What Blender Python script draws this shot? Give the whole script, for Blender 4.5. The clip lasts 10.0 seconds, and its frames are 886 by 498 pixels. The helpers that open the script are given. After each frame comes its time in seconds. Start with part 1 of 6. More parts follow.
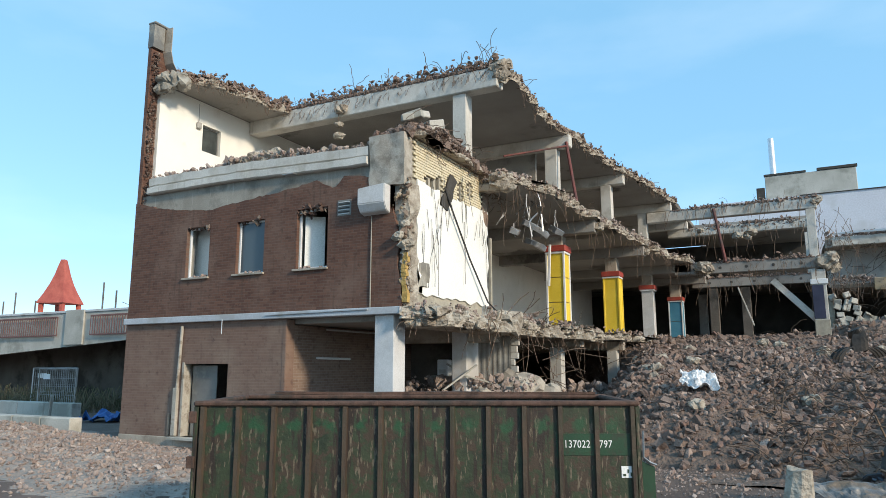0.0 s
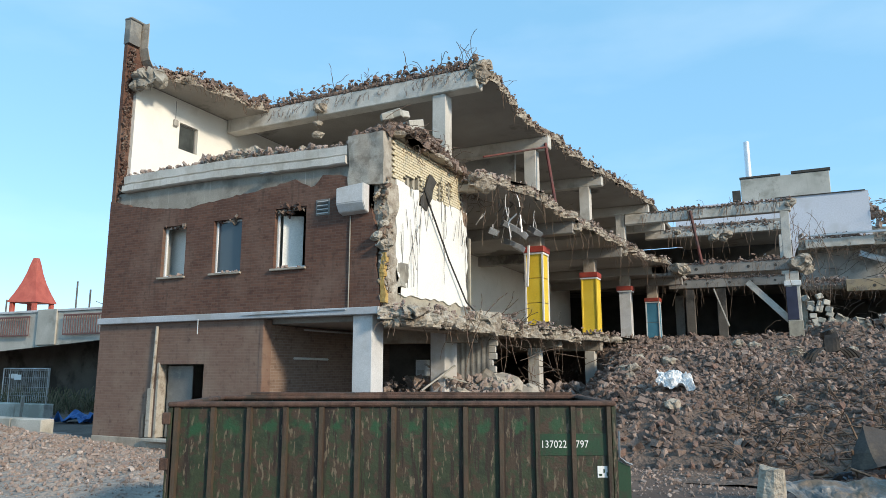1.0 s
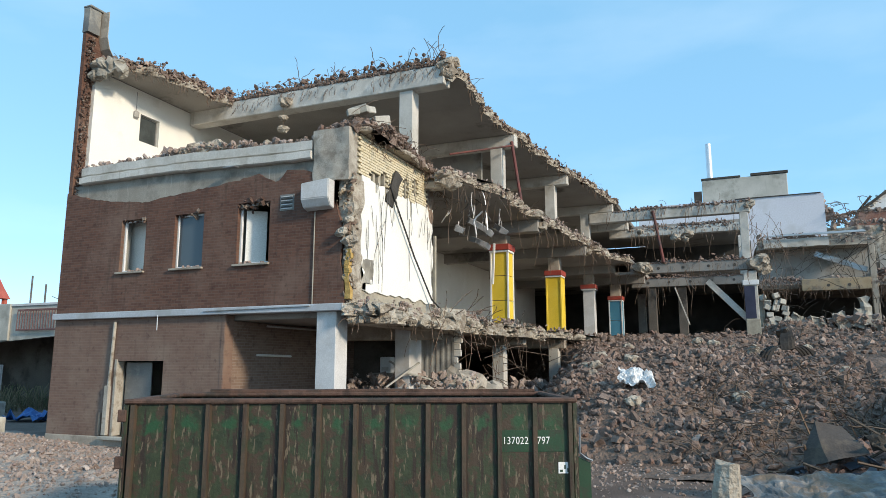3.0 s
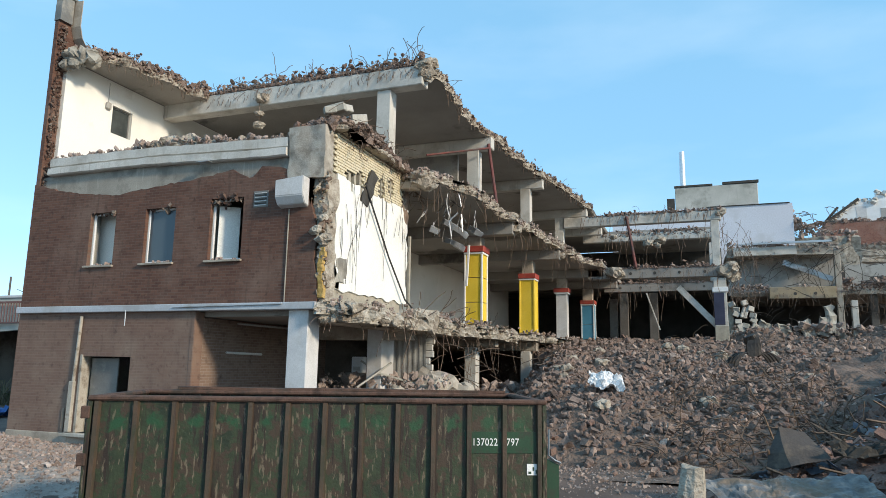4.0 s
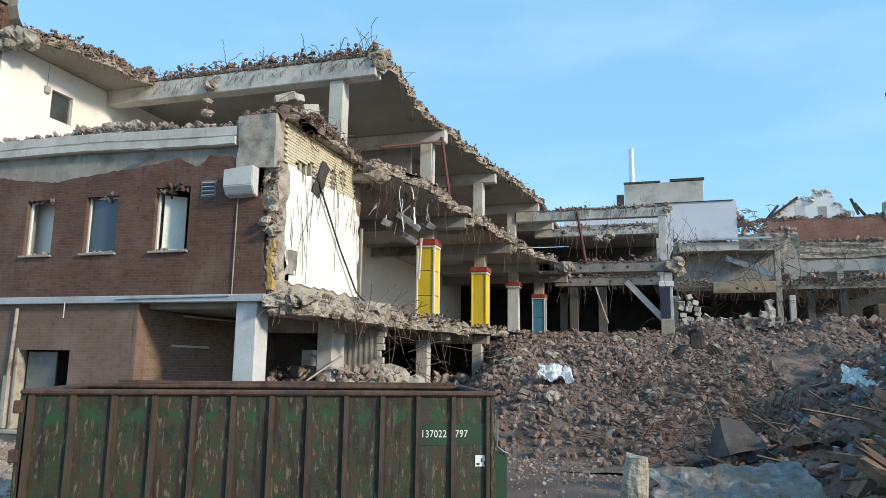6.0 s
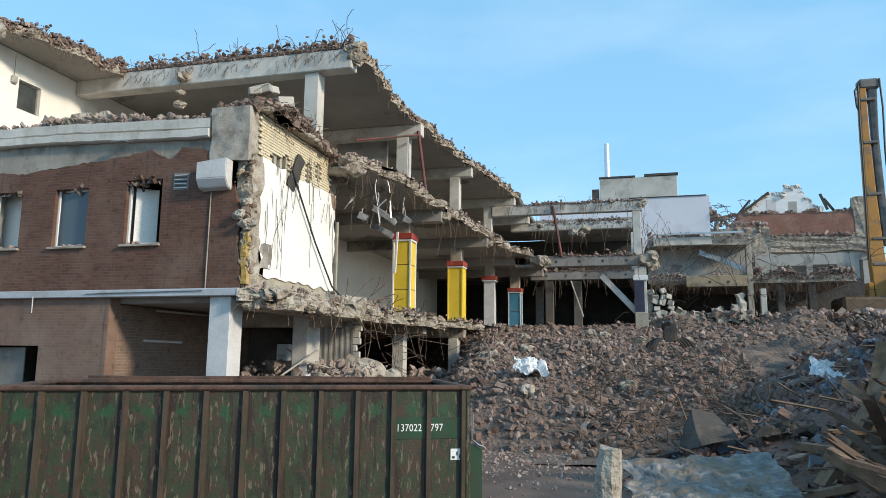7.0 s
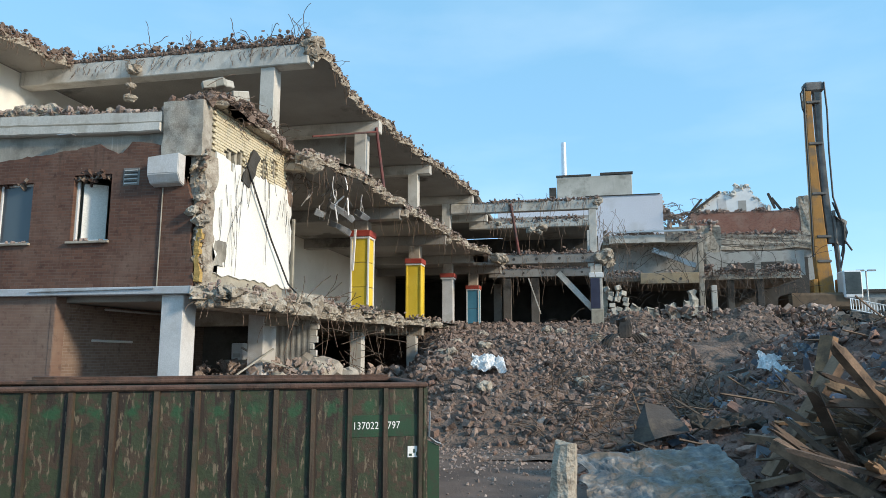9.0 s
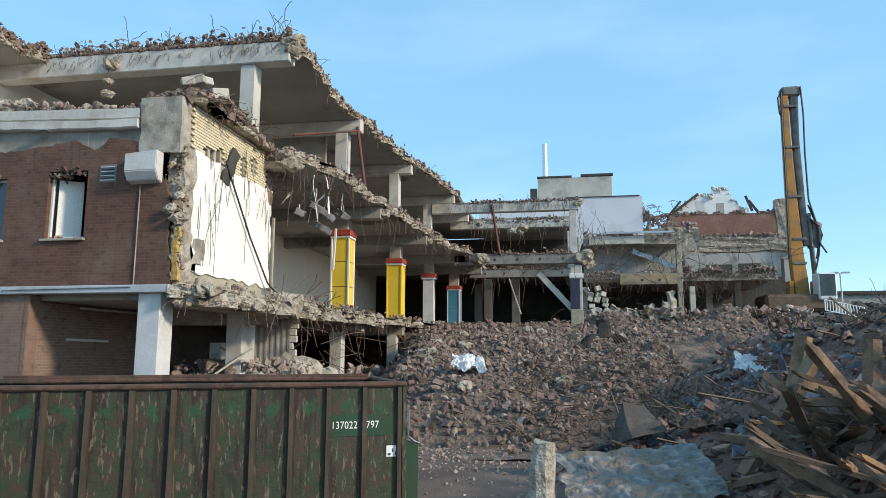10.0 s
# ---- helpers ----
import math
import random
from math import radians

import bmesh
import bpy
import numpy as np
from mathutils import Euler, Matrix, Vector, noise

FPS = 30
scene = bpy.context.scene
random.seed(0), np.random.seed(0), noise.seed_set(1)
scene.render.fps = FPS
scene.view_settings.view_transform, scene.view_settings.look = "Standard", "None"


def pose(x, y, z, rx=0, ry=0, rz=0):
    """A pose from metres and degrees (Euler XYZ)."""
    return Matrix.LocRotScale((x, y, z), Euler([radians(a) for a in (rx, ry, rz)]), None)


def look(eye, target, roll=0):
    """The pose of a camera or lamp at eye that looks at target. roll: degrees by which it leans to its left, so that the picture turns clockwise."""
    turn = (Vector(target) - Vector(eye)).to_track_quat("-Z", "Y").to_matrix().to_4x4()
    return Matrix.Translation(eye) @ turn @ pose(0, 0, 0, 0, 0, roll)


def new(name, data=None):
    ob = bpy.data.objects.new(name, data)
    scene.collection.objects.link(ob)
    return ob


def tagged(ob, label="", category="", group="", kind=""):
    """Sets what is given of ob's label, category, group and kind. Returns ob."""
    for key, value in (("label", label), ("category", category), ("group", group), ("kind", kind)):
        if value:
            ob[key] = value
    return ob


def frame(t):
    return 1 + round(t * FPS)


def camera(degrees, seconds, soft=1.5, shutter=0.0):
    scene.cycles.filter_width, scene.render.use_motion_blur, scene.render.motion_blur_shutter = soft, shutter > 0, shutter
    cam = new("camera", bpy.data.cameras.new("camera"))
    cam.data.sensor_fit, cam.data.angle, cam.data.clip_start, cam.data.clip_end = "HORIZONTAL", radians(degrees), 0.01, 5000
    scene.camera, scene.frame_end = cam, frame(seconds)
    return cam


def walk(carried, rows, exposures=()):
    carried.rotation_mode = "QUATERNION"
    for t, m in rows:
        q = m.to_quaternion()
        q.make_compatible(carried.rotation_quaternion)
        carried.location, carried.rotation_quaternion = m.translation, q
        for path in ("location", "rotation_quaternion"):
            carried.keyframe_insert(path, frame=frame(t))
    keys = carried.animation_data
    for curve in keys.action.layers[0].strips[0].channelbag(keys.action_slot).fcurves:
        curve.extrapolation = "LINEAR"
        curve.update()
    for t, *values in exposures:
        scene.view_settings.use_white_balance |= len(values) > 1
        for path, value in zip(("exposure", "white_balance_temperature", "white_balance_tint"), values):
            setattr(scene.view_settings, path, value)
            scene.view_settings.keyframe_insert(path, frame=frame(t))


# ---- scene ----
cam = camera(65.8, 10.0, soft=0.75)
PATH = [
    (0, (9.804, -15.976, 2.479), (8.906, -14.221, 2.815), -0.1),
    (0.5, (9.817, -15.972, 2.486), (8.944, -14.205, 2.825), -0.1),
    (1, (9.816, -15.951, 2.48), (8.971, -14.169, 2.817), -0.1),
    (1.5, (9.824, -15.933, 2.476), (8.999, -14.142, 2.812), -0.4),
    (2, (9.832, -15.931, 2.471), (9.028, -14.13, 2.806), -0.6),
    (2.5, (9.834, -15.924, 2.473), (9.051, -14.113, 2.803), -0.5),
    (4, (9.85, -15.898, 2.465), (9.162, -14.05, 2.798), 0.9),
    (4.5, (9.857, -15.888, 2.461), (9.205, -14.026, 2.793), 0.9),
    (5, (9.862, -15.879, 2.464), (9.245, -14.005, 2.797), 1.0),
    (5.5, (9.868, -15.862, 2.446), (9.279, -13.979, 2.772), 0.9),
    (7, (9.885, -15.825, 2.446), (9.391, -13.911, 2.746), 0.5),
    (7.5, (9.889, -15.817, 2.44), (9.426, -13.894, 2.736), 0.4),
    (8, (9.9, -15.815, 2.429), (9.467, -13.885, 2.725), 0.3),
    (8.5, (9.898, -15.792, 2.429), (9.492, -13.856, 2.723), 0.1),
    (9, (9.902, -15.795, 2.438), (9.525, -13.853, 2.732), 0.0),
    (9.5, (9.903, -15.787, 2.433), (9.552, -13.84, 2.727), 0.1),
    (10, (9.915, -15.779, 2.423), (9.592, -13.827, 2.718), 0.1),
]
walk(cam, [(t, look(eye, target, roll)) for t, eye, target, roll in PATH])

# ---- world, sun, exposure ----
SUN_TO = Vector((0.88, -0.28, 0.42)).normalized()
world = bpy.data.worlds.new("sky_world")
scene.world = world
world.use_nodes = True
wn, wl = world.node_tree.nodes, world.node_tree.links
wn.clear()
w_out, w_bg = wn.new("ShaderNodeOutputWorld"), wn.new("ShaderNodeBackground")
w_sky = wn.new("ShaderNodeTexSky")
w_sky.sky_type, w_sky.sun_disc = "NISHITA", False
w_sky.sun_elevation = math.asin(SUN_TO.z)
w_sky.sun_rotation = math.atan2(SUN_TO.x, SUN_TO.y)
w_sky.air_density, w_sky.dust_density, w_sky.ozone_density = 0.9, 0.7, 2.0
w_sky.altitude = 800
# thin high cloud
w_tc, w_map, w_noise, w_ramp, w_mix = (wn.new(n) for n in ("ShaderNodeTexCoord", "ShaderNodeMapping", "ShaderNodeTexNoise", "ShaderNodeValToRGB", "ShaderNodeMix"))
w_map.inputs["Scale"].default_value = (1.6, 1.6, 5.0)
w_noise.inputs["Scale"].default_value, w_noise.inputs["Detail"].default_value = 1.3, 6.0
w_ramp.color_ramp.elements[0].position, w_ramp.color_ramp.elements[1].position = 0.5, 0.85
w_ramp.color_ramp.elements[1].color = (0.15, 0.15, 0.15, 1)
w_mix.data_type = "RGBA"
w_mix.inputs["B"].default_value = (5.2, 5.4, 5.6, 1)
wl.new(w_tc.outputs["Generated"], w_map.inputs["Vector"])
wl.new(w_map.outputs["Vector"], w_noise.inputs["Vector"])
wl.new(w_noise.outputs["Fac"], w_ramp.inputs["Fac"])
wl.new(w_ramp.outputs["Color"], w_mix.inputs["Factor"])
w_haze = wn.new("ShaderNodeMix")
w_haze.data_type = "RGBA"
w_haze.inputs["Factor"].default_value, w_haze.inputs["B"].default_value = 0.68, (0.85, 2.05, 3.2, 1)
wl.new(w_sky.outputs["Color"], w_haze.inputs["A"])
wl.new(w_haze.outputs["Result"], w_mix.inputs["A"])
w_tint = wn.new("ShaderNodeMix")
w_tint.data_type, w_tint.blend_type = "RGBA", "MULTIPLY"
w_tint.inputs["Factor"].default_value, w_tint.inputs["B"].default_value = 1.0, (1.03, 1.015, 0.965, 1)
wl.new(w_mix.outputs["Result"], w_tint.inputs["A"])
wl.new(w_tint.outputs["Result"], w_bg.inputs["Color"])
w_bg.inputs["Strength"].default_value = 0.325
wl.new(w_bg.outputs["Background"], w_out.inputs["Surface"])

sun_data = bpy.data.lights.new("sun", "SUN")
sun_data.energy, sun_data.angle, sun_data.color = 3.9, radians(7.0), (1.0, 0.86, 0.67)
sun = new("sun", sun_data)
sun.matrix_world = look((0, 0, 60), Vector((0, 0, 60)) - SUN_TO)


# ---- materials ----
def material(name, colours, scale=3.0, rough=0.85, metal=0.0, bump=0.3, fine=40.0, stain=None, stain_scale=0.6,
             stain_at=(0.5, 0.62), streak=None, streak_at=(0.52, 0.7), island=False, scratch=None, scratch_at=(0.57, 0.63), bump_far=0.02):
    """A worn surface: a ramp of colours over coarse noise, fine grain, stains, and streaks that run down."""
    m = bpy.data.materials.new(name)
    m.use_nodes = True
    n, l = m.node_tree.nodes, m.node_tree.links
    bsdf = n["Principled BSDF"]
    bsdf.inputs["Roughness"].default_value, bsdf.inputs["Metallic"].default_value = rough, metal
    tc = n.new("ShaderNodeTexCoord")
    geo = n.new("ShaderNodeNewGeometry")
    coarse = n.new("ShaderNodeTexNoise")
    coarse.inputs["Scale"].default_value, coarse.inputs["Detail"].default_value = scale, 6
    l.new(geo.outputs["Position"], coarse.inputs["Vector"])
    ramp = n.new("ShaderNodeValToRGB")
    el = ramp.color_ramp.elements
    lo, hi = (0.05, 0.95) if island else (0.32, 0.68)
    for k, c in enumerate(colours):
        at = lo + (hi - lo) * k / max(1, len(colours) - 1)
        e = el[k] if k < 2 else el.new(at)
        e.position, e.color = at, (*c, 1)
    if len(colours) == 1:
        el[1].color = (*colours[0], 1)
    l.new(geo.outputs["Random Per Island"] if island else coarse.outputs["Fac"], ramp.inputs["Fac"])
    colour = ramp.outputs["Color"]

    def over(colour, fac, blend, second):
        mix = n.new("ShaderNodeMix")
        mix.data_type, mix.blend_type = "RGBA", blend
        if isinstance(fac, float):
            mix.inputs["Factor"].default_value = fac
        else:
            l.new(fac, mix.inputs["Factor"])
        l.new(colour, mix.inputs["A"])
        if isinstance(second, tuple):
            mix.inputs["B"].default_value = (*second, 1)
        else:
            l.new(second, mix.inputs["B"])
        return mix.outputs["Result"]

    grain = n.new("ShaderNodeTexNoise")
    grain.inputs["Scale"].default_value, grain.inputs["Detail"].default_value = fine, 4
    l.new(geo.outputs["Position"], grain.inputs["Vector"])
    grey = n.new("ShaderNodeValToRGB")
    grey.color_ramp.elements[0].position, grey.color_ramp.elements[0].color = 0.3, (0.8, 0.79, 0.78, 1)
    grey.color_ramp.elements[1].position, grey.color_ramp.elements[1].color = 0.7, (1.1, 1.1, 1.1, 1)
    l.new(grain.outputs["Fac"], grey.inputs["Fac"])
    colour = over(colour, 0.6, "MULTIPLY", grey.outputs["Color"])
    if stain:
        s = n.new("ShaderNodeTexNoise")
        s.inputs["Scale"].default_value, s.inputs["Detail"].default_value, s.inputs["Roughness"].default_value = stain_scale, 7, 0.65
        l.new(geo.outputs["Position"], s.inputs["Vector"])
        r = n.new("ShaderNodeValToRGB")
        r.color_ramp.elements[0].position, r.color_ramp.elements[1].position = stain_at
        l.new(s.outputs["Fac"], r.inputs["Fac"])
        colour = over(colour, r.outputs["Color"], "MIX", stain)
    for tone, at, stretch, size in ((streak, streak_at, (5.0, 5.0, 0.45), 1.6), (scratch, scratch_at, (7.0, 7.0, 1.5), 2.6)):
        if not tone:
            continue
        mp = n.new("ShaderNodeMapping")
        mp.inputs["Scale"].default_value = stretch
        l.new(geo.outputs["Position"], mp.inputs["Vector"])
        s = n.new("ShaderNodeTexNoise")
        s.inputs["Scale"].default_value, s.inputs["Detail"].default_value, s.inputs["Roughness"].default_value = size, 7, 0.65
        l.new(mp.outputs["Vector"], s.inputs["Vector"])
        r = n.new("ShaderNodeValToRGB")
        r.color_ramp.elements[0].position, r.color_ramp.elements[1].position = at
        l.new(s.outputs["Fac"], r.inputs["Fac"])
        colour = over(colour, r.outputs["Color"], "MIX", tone)
    l.new(colour, bsdf.inputs["Base Color"])
    b = n.new("ShaderNodeBump")
    b.inputs["Strength"].default_value, b.inputs["Distance"].default_value = bump, bump_far
    l.new(grain.outputs["Fac"], b.inputs["Height"])
    l.new(b.outputs["Normal"], bsdf.inputs["Normal"])
    return m


def brick_material(name, one, two, mortar, length=0.25, height=0.0833, axis="x", stain=None, dirt=(0.5, 0.75), streak=None):
    """Courses of bricks at real size, with recessed joints, stains and run-down dirt."""
    m = material(name, [one, two], 1.5, 0.9, 0, 0.25, 60.0)
    n, l = m.node_tree.nodes, m.node_tree.links
    bsdf = n["Principled BSDF"]
    geo = n.new("ShaderNodeNewGeometry")
    sep, comb = n.new("ShaderNodeSeparateXYZ"), n.new("ShaderNodeCombineXYZ")
    l.new(geo.outputs["Position"], sep.inputs[0])
    l.new(sep.outputs["X" if axis == "x" else "Y"], comb.inputs["X"])
    l.new(sep.outputs["Z"], comb.inputs["Y"])
    br = n.new("ShaderNodeTexBrick")
    br.inputs["Scale"].default_value = 1.0
    br.inputs["Brick Width"].default_value, br.inputs["Row Height"].default_value = length, height
    br.inputs["Mortar Size"].default_value, br.inputs["Mortar Smooth"].default_value = 0.007, 0.2
    br.inputs["Bias"].default_value = 0.0
    br.inputs["Color1"].default_value, br.inputs["Color2"].default_value, br.inputs["Mortar"].default_value = (*one, 1), (*two, 1), (*mortar, 1)
    l.new(comb.outputs[0], br.inputs["Vector"])

    def noise_ramp(scale, at, stretch=(1, 1, 1)):
        mp = n.new("ShaderNodeMapping")
        mp.inputs["Scale"].default_value = stretch
        l.new(geo.outputs["Position"], mp.inputs["Vector"])
        s = n.new("ShaderNodeTexNoise")
        s.inputs["Scale"].default_value, s.inputs["Detail"].default_value, s.inputs["Roughness"].default_value = scale, 7, 0.62
        l.new(mp.outputs["Vector"], s.inputs["Vector"])
        r = n.new("ShaderNodeValToRGB")
        r.color_ramp.elements[0].position, r.color_ramp.elements[1].position = at
        l.new(s.outputs["Fac"], r.inputs["Fac"])
        return r.outputs["Color"]

    colour = br.outputs["Color"]
    for fac, second in ((noise_ramp(0.45, dirt), stain), (noise_ramp(1.3, (0.56, 0.8), (3.5, 3.5, 0.35)), streak), (noise_ramp(5.0, (0.55, 0.75)), tuple(0.55 * c for c in one))):
        if second:
            mix = n.new("ShaderNodeMix")
            mix.data_type = "RGBA"
            l.new(fac, mix.inputs["Factor"])
            l.new(colour, mix.inputs["A"])
            mix.inputs["B"].default_value = (*second, 1)
            colour = mix.outputs["Result"]
    l.new(colour, bsdf.inputs["Base Color"])
    b = n.new("ShaderNodeBump")
    b.invert = True
    b.inputs["Strength"].default_value, b.inputs["Distance"].default_value = 0.6, 0.01
    l.new(br.outputs["Fac"], b.inputs["Height"])
    l.new(b.outputs["Normal"], bsdf.inputs["Normal"])
    return m


BRICK = brick_material("brown_brick", (0.097, 0.044, 0.030), (0.150, 0.072, 0.047), (0.125, 0.084, 0.064), stain=(0.18, 0.112, 0.083), dirt=(0.48, 0.68), streak=(0.064, 0.039, 0.030))
BRICK_LOWER = brick_material("washed_brick", (0.169, 0.100, 0.074), (0.199, 0.122, 0.090), (0.189, 0.130, 0.101), stain=(0.248, 0.180, 0.138), dirt=(0.45, 0.7), streak=(0.129, 0.085, 0.066))
BRICK_SIDE = brick_material("alcove_brick", (0.17, 0.11, 0.08), (0.22, 0.15, 0.112), (0.25, 0.2, 0.165), axis="y", stain=(0.26, 0.2, 0.16))
BRICK_FAR = brick_material("red_brick", (0.2, 0.085, 0.06), (0.26, 0.12, 0.085), (0.25, 0.19, 0.16), stain=(0.3, 0.2, 0.16))
MASONRY = material("torn_masonry", [(0.16, 0.1, 0.075), (0.27, 0.215, 0.165), (0.36, 0.315, 0.255), (0.21, 0.14, 0.1), (0.44, 0.4, 0.34), (0.33, 0.25, 0.15)], 4.0, 0.95, 0, 0.9, 18, stain=(0.27, 0.215, 0.16), stain_scale=3.0, island=True, bump_far=0.05)
YELLOW_BRICK = material("yellow_brick", [(0.58, 0.49, 0.31), (0.68, 0.6, 0.43), (0.62, 0.55, 0.41)], 5.0, 0.9, 0, 0.4, 50, stain=(0.36, 0.3, 0.2), stain_scale=1.1, stain_at=(0.6, 0.82))
MASONRY_DARK = material("torn_brown_brick", [(0.07, 0.04, 0.03), (0.12, 0.07, 0.052), (0.16, 0.105, 0.08), (0.095, 0.06, 0.047), (0.24, 0.19, 0.15)], 4.0, 0.95, 0, 0.9, 18, island=True, bump_far=0.04)
OCHRE = material("ochre_concrete", [(0.342, 0.259, 0.158), (0.446, 0.355, 0.242)], 1.5, 0.9, 0, 0.3, 35, stain=(0.266, 0.221, 0.168), stain_scale=1.5)
MORTAR = material("mortar", [(0.3, 0.27, 0.22), (0.42, 0.38, 0.3)], 4.0, 0.95, 0, 0.5, 40)
CONCRETE = material("concrete", [(0.330, 0.290, 0.239), (0.462, 0.405, 0.333)], 1.2, 0.92, 0, 0.35, 35, stain=(0.242, 0.205, 0.162), stain_scale=0.8, streak=(0.275, 0.235, 0.180), streak_at=(0.55, 0.8))
CONCRETE_RAW = material("broken_concrete", [(0.25, 0.21, 0.165), (0.4, 0.35, 0.285), (0.5, 0.455, 0.385)], 3.0, 0.95, 0, 1.0, 14, stain=(0.22, 0.18, 0.14), stain_scale=2.4, bump_far=0.06)
CORNER = material("mottled_concrete", [(0.28, 0.25, 0.21), (0.46, 0.42, 0.36)], 2.4, 0.93, 0, 0.25, 30, stain=(0.22, 0.19, 0.155), stain_scale=2.2, stain_at=(0.5, 0.62), bump_far=0.05)
RENDERED = material("grey_render", [(0.25, 0.23, 0.195), (0.37, 0.345, 0.295)], 1.0, 0.92, 0, 0.3, 35, stain=(0.18, 0.165, 0.14), stain_scale=0.9, streak=(0.45, 0.42, 0.36), streak_at=(0.58, 0.75))
PAINTED = material("white_painted_concrete", [(0.5, 0.48, 0.435), (0.64, 0.615, 0.565)], 0.9, 0.85, 0, 0.3, 30, stain=(0.36, 0.325, 0.27), stain_scale=1.2, stain_at=(0.5, 0.72), streak=(0.3, 0.265, 0.215), streak_at=(0.58, 0.8))
PLASTER = material("white_plaster", [(0.78, 0.76, 0.7), (0.85, 0.83, 0.78)], 0.7, 0.9, 0, 0.2, 25, stain=(0.6, 0.56, 0.48), stain_scale=1.1, stain_at=(0.6, 0.85), streak=(0.55, 0.52, 0.46), streak_at=(0.66, 0.85))
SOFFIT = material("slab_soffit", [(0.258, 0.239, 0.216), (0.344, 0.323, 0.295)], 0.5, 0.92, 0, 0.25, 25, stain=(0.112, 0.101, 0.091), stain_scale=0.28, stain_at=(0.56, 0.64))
BAND = material("grey_sheet_band", [(0.42, 0.44, 0.47), (0.52, 0.54, 0.57)], 1.2, 0.6, 0, 0.15, 20, stain=(0.36, 0.36, 0.36))
GREY_PAINT = material("grey_white_paint", [(0.538, 0.535, 0.533), (0.640, 0.636, 0.632)], 1.5, 0.7, 0, 0.15, 30, stain=(0.461, 0.435, 0.397))
# stained concrete whose dark base colour also holds painted shade
STAINED_SHADE = material("stained_shaded_concrete", [(0.09, 0.078, 0.066), (0.16, 0.14, 0.12)], 0.6, 0.95, 0, 0.4, 12, stain=(0.05, 0.042, 0.035), stain_scale=0.5)
DOOR_GREY = material("grey_door_paint", [(0.14, 0.14, 0.135), (0.2, 0.2, 0.19)], 1.5, 0.7, 0, 0.15, 30, stain=(0.26, 0.25, 0.22), stain_scale=1.6)
JAMB = material("dirty_jamb_paint", [(0.34, 0.31, 0.26), (0.45, 0.41, 0.35)], 2.0, 0.85, 0, 0.3, 30, stain=(0.2, 0.16, 0.12), stain_scale=2.5)
# near-black colour that stands for the shade of deep insides and gaps
DEEP_SHADE = material("deep_shade", [(0.05, 0.047, 0.043), (0.09, 0.085, 0.078)], 1.0, 0.95, 0, 0.3, 20)
INTERIOR = material("grey_interior_wall", [(0.33, 0.32, 0.3), (0.45, 0.44, 0.41)], 0.6, 0.92, 0, 0.2, 20, stain=(0.22, 0.21, 0.19))
FLOORING = material("dusty_floor", [(0.2, 0.19, 0.17), (0.3, 0.28, 0.25)], 1.5, 0.95, 0, 0.5, 20)
RUBBLE = material("mixed_rubble", [(0.126, 0.084, 0.067), (0.214, 0.153, 0.124), (0.166, 0.118, 0.095), (0.258, 0.187, 0.153), (0.188, 0.135, 0.109), (0.226, 0.134, 0.105), (0.226, 0.166, 0.137), (0.303, 0.226, 0.187), (0.436, 0.332, 0.276)], 3, 0.95, 0, 0.9, 22, stain=(0.183, 0.130, 0.105), stain_scale=2.2, stain_at=(0.42, 0.62), island=True, bump_far=0.04)
RUBBLE_PALE = material("pale_rubble", [(0.208, 0.156, 0.130), (0.327, 0.256, 0.219), (0.263, 0.204, 0.172), (0.382, 0.304, 0.262), (0.253, 0.173, 0.145), (0.307, 0.241, 0.204), (0.516, 0.423, 0.372)], 3, 0.95, 0, 0.9, 22, stain=(0.307, 0.242, 0.207), stain_scale=2.2, stain_at=(0.45, 0.65), island=True, bump_far=0.04)
RUBBLE_DARK = material("dark_debris", [(0.112, 0.068, 0.051), (0.224, 0.134, 0.104), (0.158, 0.096, 0.075), (0.330, 0.201, 0.154), (0.136, 0.095, 0.086), (0.233, 0.126, 0.091), (0.184, 0.114, 0.088), (0.440, 0.286, 0.227)], 3, 0.9, 0, 0.9, 25, stain=(0.183, 0.109, 0.084), stain_scale=2.0, stain_at=(0.5, 0.7), island=True, bump_far=0.04)
SOIL = material("rubble_dust", [(0.113, 0.076, 0.059), (0.187, 0.135, 0.106), (0.148, 0.105, 0.082)], 1.4, 0.97, 0, 1.0, 9, stain=(0.098, 0.068, 0.053), stain_scale=0.35, bump_far=0.12)
SOIL_DARK = material("dark_dust", [(0.134, 0.081, 0.064), (0.254, 0.154, 0.122)], 1.4, 0.97, 0, 1.0, 9, bump_far=0.12)
SCRAPS = material("sheet_scraps", [(0.042, 0.045, 0.056), (0.115, 0.150, 0.213), (0.059, 0.055, 0.052), (0.500, 0.500, 0.500), (0.130, 0.102, 0.081), (0.212, 0.240, 0.282), (0.087, 0.080, 0.073)], 3, 0.6, 0, 0.3, 25, island=True)
SOIL_PALE = material("pale_dust", [(0.281, 0.236, 0.203), (0.388, 0.330, 0.284)], 1.4, 0.97, 0, 1.0, 9, bump_far=0.1)
GROUND = material("dusty_asphalt", [(0.090, 0.062, 0.049), (0.141, 0.099, 0.079)], 0.5, 0.92, 0, 0.8, 24, stain=(0.179, 0.126, 0.100), stain_scale=0.3, stain_at=(0.47, 0.62), bump_far=0.03)
REBAR = material("rusty_steel", [(0.1, 0.068, 0.05), (0.2, 0.14, 0.1)], 6, 0.85, 0.2, 0.4, 60)
CABLE = material("black_cable", [(0.02, 0.02, 0.02), (0.035, 0.035, 0.035)], 4, 0.6, 0, 0.1, 40)
